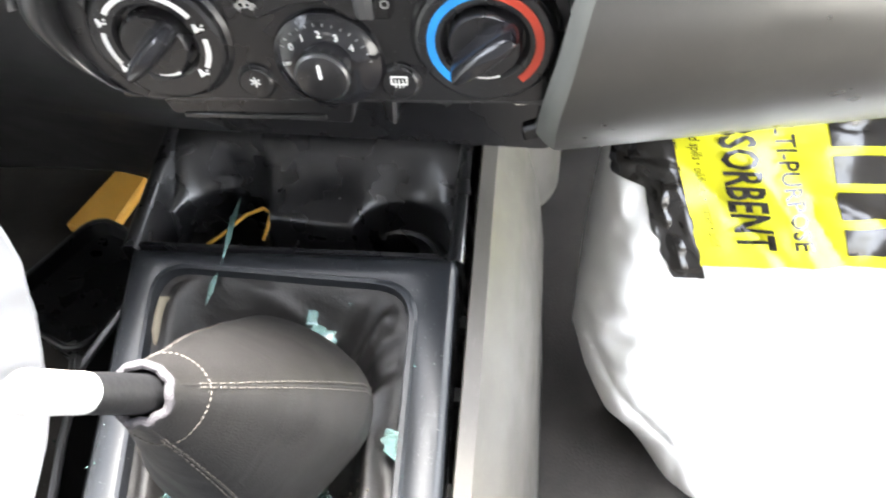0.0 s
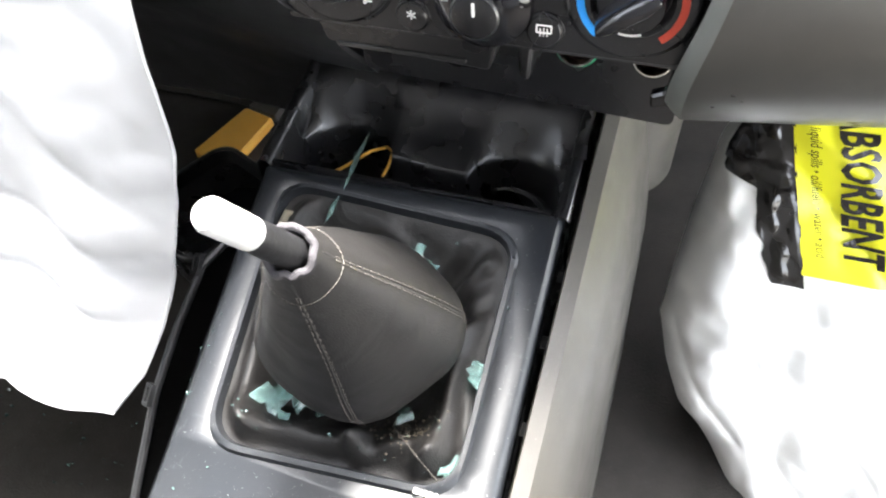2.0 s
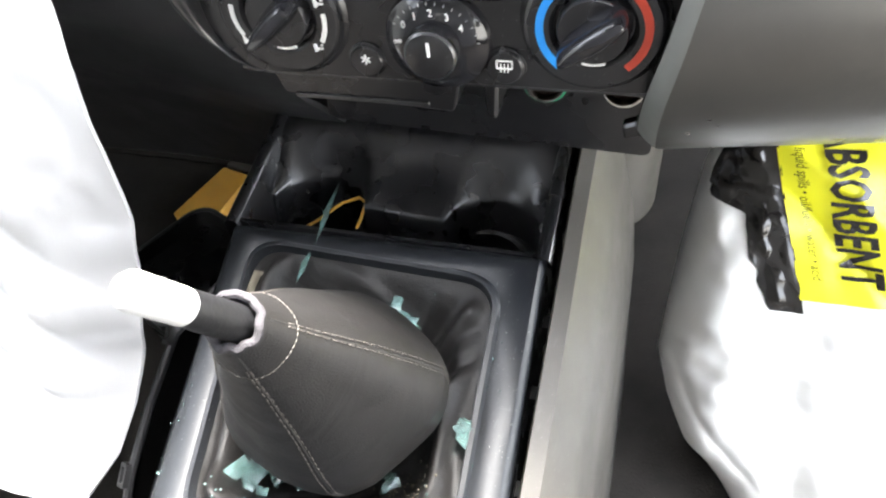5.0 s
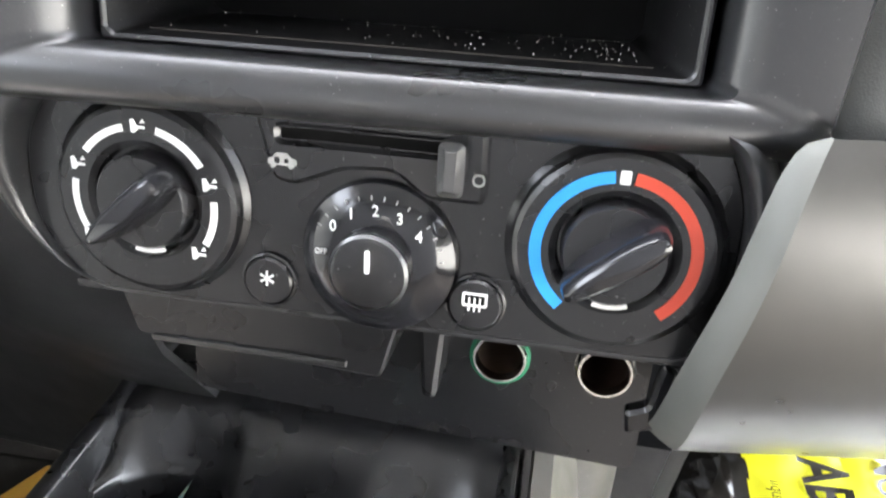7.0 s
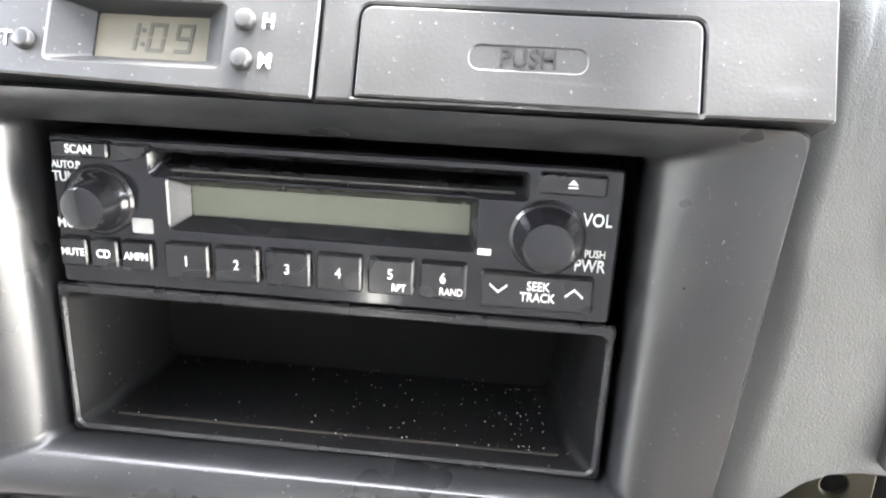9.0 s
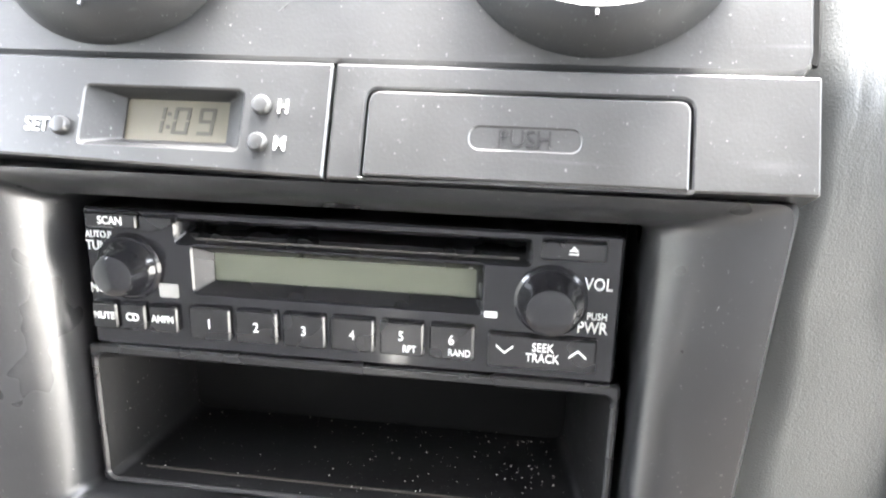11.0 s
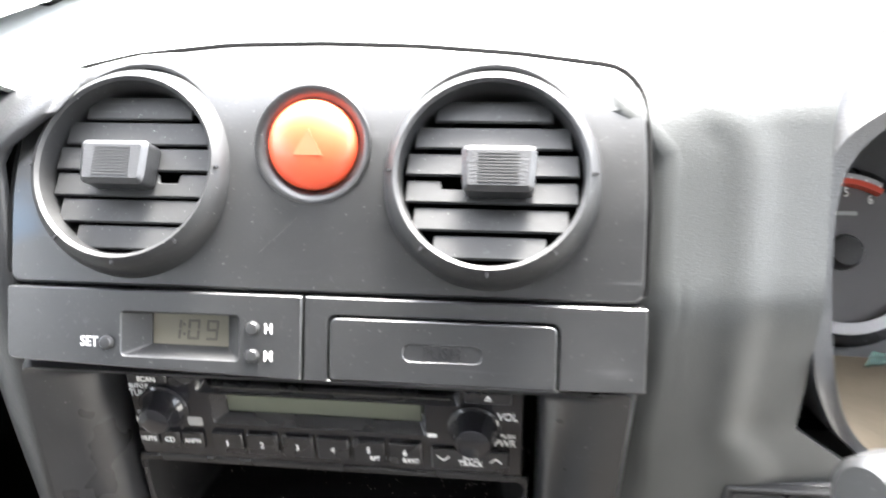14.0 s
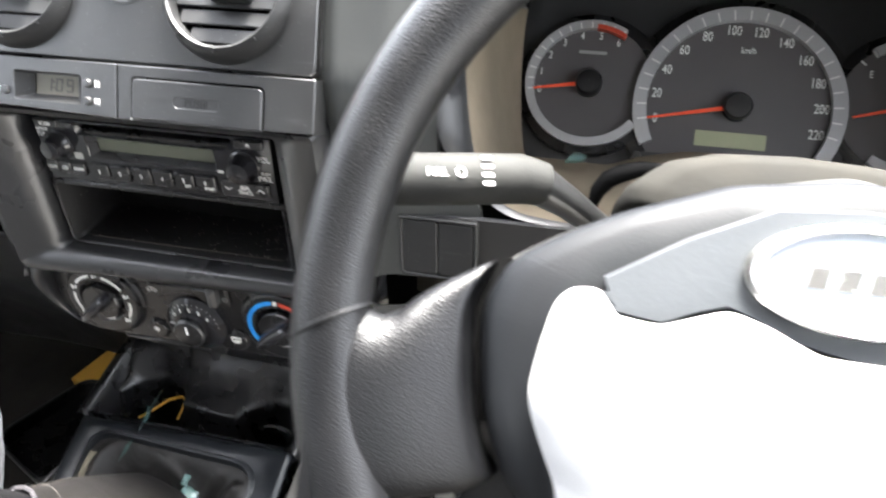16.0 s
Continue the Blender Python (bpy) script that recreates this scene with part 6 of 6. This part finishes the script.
def lining(u, v):
    a, b = Vector((-0.151, cv_(-0.001))), Vector((0.024, cv_(-0.007)))
    c, e = Vector((-0.131, cv_(-0.181))), Vector((0.028, cv_(-0.171)))
    p = a.lerp(b, u).lerp(c.lerp(e, u), v)
    rim = max(0.0, 0.5 - 0.5 * (abs(2 * u - 1) ** 5 + abs(2 * v - 1) ** 5) ** 0.2)
    k = min(1.0, rim / 0.05)
    q = min(1.0, rim / 0.30)
    h = -0.004 - 0.044 * (q * q * (3 - 2 * q)) + 0.010 * q * noise.noise(Vector((u * 3.2, v * 3.2, 1.7))) + creases(u, v, 0.42, 0.006 * q, 0.6)
    wob = 0.03 * noise.noise(Vector((u * 4.0, v * 4.0, 8.0)))
    near = min(1.0, max(0.0, (v - 0.18) / 0.25))
    h += 0.021 * math.exp(-((u - 0.885 - wob) / 0.055) ** 2) * near * k
    h += 0.023 * (0.75 + 0.5 * noise.noise(Vector((u * 5, 3.0, 1.0)))) * math.exp(-((v - 0.885 - wob) / 0.06) ** 2) * min(1.0, u * 6) * k
    h += 0.010 * math.exp(-((u - 0.10 - wob) / 0.05) ** 2) * k
    for (au, av), (bu, bv), hi, wd in FURROWS:
        du, dv = bu - au, bv - av
        f = min(1.0, max(0.0, ((u - au) * du + (v - av) * dv) / (du * du + dv * dv)))
        gap_ = math.hypot(u - au - f * du, v - av - f * dv)
        h += hi * math.exp(-(gap_ / wd) ** 2) * math.sin(math.pi * (0.1 + 0.8 * f)) * k
    for fu, fv, fr in FOLD:
        h += 0.007 * math.exp(-(((u - fu) ** 2 + (v - fv) ** 2) / fr ** 2)) * k ** 0.5
    return CP @ Vector((p[0], p[1], h))


ln = thing("gear_boot_lining", "creased dark leather lining of the gear opening", "leather boot", at=(-0.06, -0.09, 0.33))
part("leather", sheet(lining, 90, 90, 0.0015), BOOT, ln, "", 80)
bm = bmesh.new()
for k in range(26):
    f = k / 26
    tube([Vector(lining(0.68 + 0.25 * f, 0.80 + 0.17 * f)) + Vector((0, 0, 0.002)), Vector(lining(0.68 + 0.25 * f + 0.006, 0.80 + 0.17 * f + 0.004)) + Vector((0, 0, 0.002))], 0.0005, 5, bm)
part("stitching", bm, THREAD, ln)


fo = thing("torn_foam", "torn strip of cream foam poking out at the boot edge", "foam", at=(-0.14, -0.03, 0.36))
part("strip", tube([(-0.1355, -0.02, 0.366), (-0.1425, -0.022, 0.3675), (-0.1435, -0.031, 0.364), (-0.1425, -0.042, 0.360), (-0.1405, -0.05, 0.356)], [0.002, 0.0034, 0.003, 0.0034, 0.002], 8, flat=0.6), surface("cream_foam", (0.13, 0.115, 0.085), 0.95, vary=0.3, grain=400, bump=0.8), fo)


# ---- broken glass ----
def shard(pts, thick, at, flat=False, name="glass_shard", label="sliver of green-tinted broken safety glass"):
    ob = thing(name, label, "broken glass", "glass shards", at=at)
    if flat:
        bm = bmesh.new()
        bm.faces.new([bm.verts.new(p) for p in pts])
        bmesh.ops.solidify(bm, geom=bm.faces[:], thickness=thick)
        part("splinter", bm, GLASS, ob)
        return ob
    rg = random.Random(int(abs(at[0]) * 1e5))
    a_, m1, b_, m2 = (Vector(p) for p in pts)
    wide_ = (m1 - m2).length
    count = max(3, int((b_ - a_).length / 0.0065))
    for k in range(count):
        bm = bmesh.new()
        c = a_.lerp(b_, (k + 0.5) / count) + (m1 - m2) * rg.uniform(-0.3, 0.3)
        r = bmesh.ops.create_cube(bm, size=1.0, matrix=Matrix.Translation(c) @ Euler((0.27 + rg.uniform(-0.4, 0.4), rg.uniform(-0.4, 0.4), rg.random() * 3)).to_matrix().to_4x4() @ Matrix.Diagonal((0.009 + 0.6 * wide_ * rg.random(), 0.0045 + 0.3 * wide_ * rg.random(), 0.4 * thick * rg.uniform(0.6, 1.0), 1)))
        for v_ in r["verts"]:
            v_.co += Vector((rg.uniform(-1, 1) * 0.0022, rg.uniform(-1, 1) * 0.0022, rg.uniform(-1, 1) * 0.0006))
        part("chunk", bm, GLASS, ob, "", 5)
    return ob


def splinter(a, b, wdt, thick=0.003, flat=False):
    a, b = Vector(a), Vector(b)
    d = (b - a).normalized()
    sdv = d.cross(Vector((0, 0.3, 1))).normalized()
    mid = a.lerp(b, 0.45) + sdv * wdt
    mid2 = a.lerp(b, 0.6) - sdv * wdt * 0.6
    shard([a, mid, b, mid2], thick, a, flat)


splinter((-0.106, 0.055, 0.389), (-0.107, 0.0, 0.3775), 0.0032, 0.004, True)
splinter((-0.107, 0.0, 0.3775), (-0.112, -0.026, 0.368), 0.0034, 0.004, True)
splinter((-0.041, -0.026, 0.366), (-0.019, -0.058, 0.356), 0.005, 0.004)
splinter((-0.118, -0.142, 0.330), (-0.070, -0.140, 0.331), 0.010, 0.004)
splinter((-0.110, -0.150, 0.328), (-0.085, -0.156, 0.326), 0.006, 0.004)
splinter((-0.028, -0.125, 0.334), (-0.011, -0.134, 0.332), 0.006, 0.006)
splinter((0.019, -0.149, 0.331), (0.024, -0.162, 0.327), 0.004, 0.005)
splinter((0.0225, -0.094, 0.353), (0.0235, -0.107, 0.349), 0.0022, 0.003)
splinter((-0.007, -0.058, 0.349), (-0.012, -0.075, 0.345), 0.004, 0.003)
rng = random.Random(3)
bm = bmesh.new()
for k in range(110):
    if k % 3 == 0:
        p = Vector((rng.uniform(-0.155, 0.045), rng.choice((rng.uniform(-0.33, -0.19), rng.uniform(-0.2, 0.0))), 0))
        if -0.15 < p.x < 0.02 and p.y > -0.18:
            p.x = rng.choice((-0.157, 0.030)) + rng.uniform(-0.004, 0.004)
        p.z = deck_z(p.y) + 0.0008
    elif k % 3 == 1:
        u_, v_ = rng.uniform(0.05, 0.95), rng.choice((rng.uniform(0.8, 0.97), rng.uniform(0.03, 0.97)))
        p = Vector(lining(u_, v_)) + Vector((0, 0, 0.0015))
    else:
        p = Vector((rng.uniform(-0.62, -0.26), rng.uniform(-0.2, 0.06), 0.0015))
    s_ = rng.uniform(0.0005, 0.0014) * (1.6 if k % 3 == 2 else 1)
    bmesh.ops.create_icosphere(bm, subdivisions=1, radius=s_, matrix=Matrix.Translation(p) @ Euler((rng.random() * 3, rng.random() * 3, 0)).to_matrix().to_4x4() @ Matrix.Diagonal((1, 0.7, 0.6, 1)))
tagged(link("glass_crumbs", bm, GLASS, smooth=5), "scattered crumbs of broken safety glass", "broken glass", kind="stuff")

bm = bmesh.new()
for k in range(150):
    u_, v_ = rng.gauss(0.74, 0.055), rng.gauss(0.80, 0.05)
    if 0.05 < u_ < 0.95 and 0.05 < v_ < 0.96:
        bmesh.ops.create_icosphere(bm, subdivisions=1, radius=rng.uniform(0.0003, 0.0009), matrix=Matrix.Translation(Vector(lining(u_, v_)) + Vector((0, 0, 0.0012))))
tagged(link("spilled_grit", bm, surface("tan_grit", (0.10, 0.085, 0.062), 0.95, vary=0.4, bump=0.0), smooth=5), "tan grit spilled on the leather lining", "grit", kind="stuff")
bm = bmesh.new()
for k in range(130):
    x_, y_ = rng.uniform(-0.62, -0.25), rng.uniform(-0.28, 0.05)
    if noise.noise(Vector((x_ * 9, y_ * 9, 4.0))) > -0.15:
        bmesh.ops.create_icosphere(bm, subdivisions=1, radius=rng.uniform(0.0012, 0.0035), matrix=Matrix.Translation((x_, y_, 0.002)) @ Euler((rng.random() * 3, rng.random() * 3, 0)).to_matrix().to_4x4() @ Matrix.Diagonal((1, 0.7, 0.5, 1)))
tagged(link("floor_glass", bm, GLASS, smooth=5), "broken safety glass scattered on the carpet", "broken glass", kind="stuff")
for k, w_ in enumerate((0.0032, 0.0012, 0.0026, 0.0026, 0.0026)):
    x0_ = 0.0055 + sum((0.0032, 0.0012, 0.0026, 0.0026)[:k]) + 0.0007 * k
    part("marking_bar", slab(rrect(x0_, 0.0, x0_ + w_, 0.0034, 0.0003, 1), CP @ Matrix.Translation((0, cv_(-0.1765), 0.0037)), 0.0003), GREY_INK, co)
part("shelf_glass", slab([(0.0, 0.0), (0.012, 0.002), (0.016, 0.007), (0.006, 0.009)], Matrix.Translation((0.274, 0.098, 0.668)) @ Matrix.Rotation(radians(25), 4, "X"), 0.003), GLASS, ic, "piece of broken glass on the dusty shelf")

# ---- wire loop in the cup well ----
wr = thing("wire_loop", "bent orange-yellow wire lying in the cup tray", "wire", at=(-0.12, 0.06, 0.35))
part("strand", tube([(-0.142, 0.046, 0.345), (-0.131, 0.052, 0.350), (-0.115, 0.066, 0.357), (-0.102, 0.071, 0.36), (-0.0955, 0.067, 0.359), (-0.097, 0.058, 0.353), (-0.101, 0.053, 0.345)], 0.0013, 8), ORANGE, wr)

# ---- hanging passenger airbag ----
pa = thing("passenger_airbag", "deflated white passenger airbag hanging beside the console", "airbag", at=(-0.35, -0.05, 0.2))
RIGHT = [(0.70, -0.185, -0.01), (0.62, -0.182, -0.03), (0.55, -0.181, -0.045), (0.49, -0.186, -0.05), (0.44, -0.190, -0.052), (0.40, -0.201, -0.055), (0.36, -0.213, -0.062), (0.32, -0.225, -0.068), (0.28, -0.238, -0.085), (0.245, -0.252, -0.115), (0.218, -0.275, -0.142)]


def hang(u, v):
    f = v * (len(RIGHT) - 1)
    i = min(int(f), len(RIGHT) - 2)
    f -= i
    z, xr, y = (a + (b - a) * f for a, b in zip(RIGHT[i], RIGHT[i + 1]))
    x = xr - 0.36 * u - 0.06 * u * (1 - v)
    bottom = v ** 3
    z2 = z + bottom * (0.05 * u + 0.03 * math.sin(u * 7))
    yy = y - 0.055 * math.sin(min(1, u * 2.2) * math.pi * 0.5) * (0.3 + 0.7 * v) + 0.02 * u
    yy += 0.012 * math.sin(u * 21 + v * 3) * (0.15 + 0.85 * v) * min(1, u * 5) + crumple((x, yy, z), 0.008) + 0.006 * (1 - abs(noise.noise(Vector((x * 9 + z * 7, z * 6, 1.0))))) ** 7 * min(1, u * 6)
    yy += creases(x + 0.4 * z, z, 0.11, 0.001 + 0.009 * v * v, 1.1) * min(1, u * 7)
    return (x, yy, z2)


def airbag_cloth():
    bm = sheet(hang, 110, 96, 0)
    back = sheet(lambda u, v: tuple(Vector(hang(u, v)) + Vector((-0.012 * (1 - u), 0.035 * math.sin(min(1, u * 8) * 1.57) * min(1, (1 - v) * 8) + 0.0005, 0.0))), 110, 96, 0)
    me = bpy.data.meshes.new("tmp")
    back.to_mesh(me)
    back.free()
    bm.from_mesh(me)
    bpy.data.meshes.remove(me)
    bmesh.ops.remove_doubles(bm, verts=bm.verts, dist=0.0008)
    return bm


part("fabric", airbag_cloth(), FABRIC, pa, "", 80)
part("hem", tube([Vector(hang(u, 1.0)) + Vector((0, -0.001, 0.001)) for u in np.linspace(0.0, 0.9, 50)], 0.0016, 6), FABRIC, pa, "sewn lower hem")
part("side_seam", tube([Vector(hang(0.004, v)) for v in np.linspace(0.0, 1.0, 50)], 0.0012, 6), FABRIC, pa)

# ---- yellow-sleeved tool and black tub in the passenger footwell ----
tub = thing("black_tub", "black plastic tub standing in the passenger footwell", "tub", at=(-0.41, 0.18, 0.0))
tm_ = Matrix.Translation((-0.405, 0.178, 0)) @ Matrix.Rotation(radians(-24), 4, "Z")
loops = [[tm_ @ Vector((x * g, y * g, z)) for x, y in rrect(-0.068, -0.075, 0.068, 0.075, 0.025)] for z, g in ((0.0, 0.8), (0.09, 0.93), (0.1, 1.0), (0.116, 1.02), (0.118, 0.97), (0.1, 0.93))]
part("shell", loft(bmesh.new(), loops, True, (True, True)), BLACK, tub)
part("rim", tube([tm_ @ Vector((x * 1.02, y * 1.02, 0.117)) for x, y in rrect(-0.068, -0.075, 0.068, 0.075, 0.025)], 0.003, 8, closed=True), PLASTIC, tub, "rounded rim")
yt = thing("yellow_wedge", "worn yellow-orange plastic scraper with a scuffed grey end", "scraper", at=(-0.52, 0.40, 0.03))
ym = Matrix.Translation((-0.512, 0.40, 0.024)) @ Matrix.Rotation(radians(4), 4, "X")
part("blade", slab(softened([(0.021, -0.076), (0.040, 0.036), (-0.014, 0.050), (-0.049, -0.056)], 0.005), ym, 0.014, edge=0.003), ORANGE, yt)
part("scuffed_end", slab(softened([(0.0415, 0.039), (0.048, 0.070), (-0.004, 0.086), (-0.0125, 0.053)], 0.004), ym, 0.011, front=-0.001, edge=0.002), BEIGE, yt, "scuffed grey end")
part("heel", slab(softened([(0.018, -0.06), (0.034, 0.03), (-0.010, 0.042), (-0.042, -0.046)], 0.005), ym, 0.008, front=-0.013, edge=0.002), ORANGE, yt, "shaded underside of the scraper")


# ---- sack of absorbent in the driver's footwell ----
sa = thing("absorbent_sack", "white plastic sack of absorbent with a yellow and black printed label", "sack", at=(0.35, 0.15, 0.0))
O = Vector((0.204, 0.24, 0.324))
SU, SV, SN = Vector((1, 0, 0)), Vector((0, 0.53, 0.848)), Vector((0, -0.848, 0.53))
EDGE = [(0.05, -0.012), (0.0, -0.034), (-0.04, -0.048), (-0.1, -0.056), (-0.17, -0.064), (-0.225, -0.068), (-0.26, -0.056), (-0.30, -0.036), (-0.34, 0.0), (-0.375, 0.03)]


def left_edge(wv):
    for (w0, u0), (w1, u1) in zip(EDGE, EDGE[1:]):
        if w1 <= wv <= w0:
            return u0 + (u1 - u0) * (w0 - wv) / (w0 - w1)
    return EDGE[0][1] if wv > EDGE[0][0] else EDGE[-1][1]


def sack_at(u, wv, lift=0.0):
    """Front of the sack at u to the right and w up the slope from the label's corner."""
    d = max(0.0, u - left_edge(wv))
    e = min(d, 0.06) / 0.06
    top_ = min(1.0, max(0.0, 0.06 - wv) / 0.05)
    h = -0.075 * (1 - math.sqrt(max(0.0, 1 - (1 - e) ** 2))) - 0.03 * (1 - top_) ** 2
    h += 0.006 * noise.noise(Vector((u * 11, wv * 11, 0.3))) + 0.0035 * noise.noise(Vector((u * 34, wv * 26, 7.0))) + 0.004 * abs(noise.noise(Vector((u * 16, wv * 40, 3.0)))) * (1 - 0.5 * e)
    h += 0.03 * min(1.0, max(0.0, -wv - 0.15) / 0.15)
    calm = 0.22 if (u > 0.0 and wv > -0.15) else 0.22 + 0.78 * min(1.0, max(max(0.0, -u), max(0.0, -0.15 - wv)) / 0.03)
    h += calm * (creases(u, wv, 0.085, 0.0105, 0.25) + creases(u, wv, 0.034, 0.003, 1.3))
    q = Vector((u * 7 + 0.6 * wv * 9, wv * 5, 2.0))
    h += 0.007 * (1 - abs(noise.noise(q))) ** 6 - 0.006 * (1 - abs(noise.noise(q * 1.9 + Vector((4, 2, 0))))) ** 8
    return O + SU * u + SV * wv + SN * (h + lift)


def sack_front(a, b):
    wv = 0.06 - 0.43 * b
    l = left_edge(wv)
    return sack_at(l + (0.40 - l) * a ** 1.3, wv)


def sack_back(a, b):
    wv = 0.06 - 0.43 * b
    l = left_edge(wv)
    p = sack_at(l + (0.40 - l) * a ** 1.3, wv)
    depth = 0.10 * math.sin(min(1.0, a * 6) * 1.57) * min(1.0, b * 6 + 0.02)
    q = p - SN * (depth + 0.002)
    return Vector((q.x, q.y, max(q.z, 0.002)))


bm = sheet(lambda a, b: tuple(Vector((*sack_front(a, b).xy, max(0.003, sack_front(a, b).z)))), 110, 110)
bb = sheet(lambda a, b: tuple(sack_back(a, b)), 110, 110)
me = bpy.data.meshes.new("tmp")
bb.to_mesh(me)
bb.free()
bm.from_mesh(me)
bpy.data.meshes.remove(me)
bmesh.ops.remove_doubles(bm, verts=bm.verts, dist=0.001)
part("bag", bm, SACK, sa, "", 75)
LD, LR = Vector((0.288, -0.957)), Vector((0.9995, 0.03))


def label_uv(a, b):
    """a: along the print's reading direction, b: across it."""
    p = LD * a + LR * b
    return p


def printed(a0, a1, b0, b1, lift, na=24, nb=16, ragged=0.0):
    def fn(i, j):
        b = b0 + (b1 - b0) * j
        a = a0 + (a1 - a0) * i + ragged * noise.noise(Vector((b * 60, i, 0)))
        p = label_uv(a, b)
        return tuple(sack_at(p[0], p[1], lift))
    return sheet(fn, na, nb)


part("yellow_label", printed(-0.055, 0.148, 0.0, 0.33, 0.0012, 50, 70), YELLOW, sa, "bright yellow printed label")


def black_film(i, j):
    wv = 0.055 - 0.21 * i
    edge_ = left_edge(wv)
    a = -wv / 0.957
    right = label_uv(a, 0.001)[0] + 0.0005
    left = edge_ + 0.006 if wv > -0.05 else max(edge_ + 0.008, float(np.interp(-wv, [0.05, 0.062, 0.072, 0.10, 0.13, 0.16], [-0.046, -0.040, -0.012, -0.006, 0.006, 0.024])) + 0.006 * noise.noise(Vector((wv * 70, 0, 0))))
    left = min(left, right - 0.004)
    uu = left + (right - left) * j
    return tuple(sack_at(uu, wv, 0.001 + max(0.0, 0.001 + creases(uu, wv, 0.024, 0.006, 0.4)) * math.sin(math.pi * min(0.97, max(0.03, j)))))


part("black_border", sheet(black_film, 110, 40), INK, sa, "crinkled black printed border")


def sack_text(body, size, a, b, wide=1.0, bold=0.0):
    cu = bpy.data.curves.new("lettering", "FONT")
    cu.body, cu.size, cu.resolution_u, cu.offset = body, size, 2, bold
    cu.align_x, cu.align_y = "RIGHT", "BOTTOM_BASELINE"
    src = bpy.data.objects.new("lettering", cu)
    scene.collection.objects.link(src)
    bpy.context.view_layer.update()
    me = bpy.data.meshes.new_from_object(src.evaluated_get(bpy.context.evaluated_depsgraph_get()))
    bpy.data.objects.remove(src)
    bpy.data.curves.remove(cu)
    bm = bmesh.new()
    bm.from_mesh(me)
    bpy.data.meshes.remove(me)
    for _ in range(2):
        bmesh.ops.subdivide_edges(bm, edges=[e for e in bm.edges if e.calc_length() > 0.012], cuts=1)
    bmesh.ops.triangulate(bm, faces=bm.faces)
    for v in bm.verts:
        p = label_uv(a + v.co.x * wide, b + v.co.y)
        v.co = sack_at(p[0], p[1], 0.0062)
    part("lettering", bm, INK, sa)


sack_text("liquid spills \u2022 oil/fuels \u2022 water \u2022 acid", 0.0125, 0.127, 0.012, 0.66)
sack_text("ABSORBENT", 0.044, 0.130, 0.036, 0.56, 0.0012)
sack_text("MULTI-PURPOSE", 0.024, 0.130, 0.083, 0.84, 0.0005)
for k in range(6):
    part("brand_bar", printed(0.137 - 0.034 * k - 0.026, 0.137 - 0.034 * k, 0.128, 0.186, 0.0026, 6, 8), INK, sa)
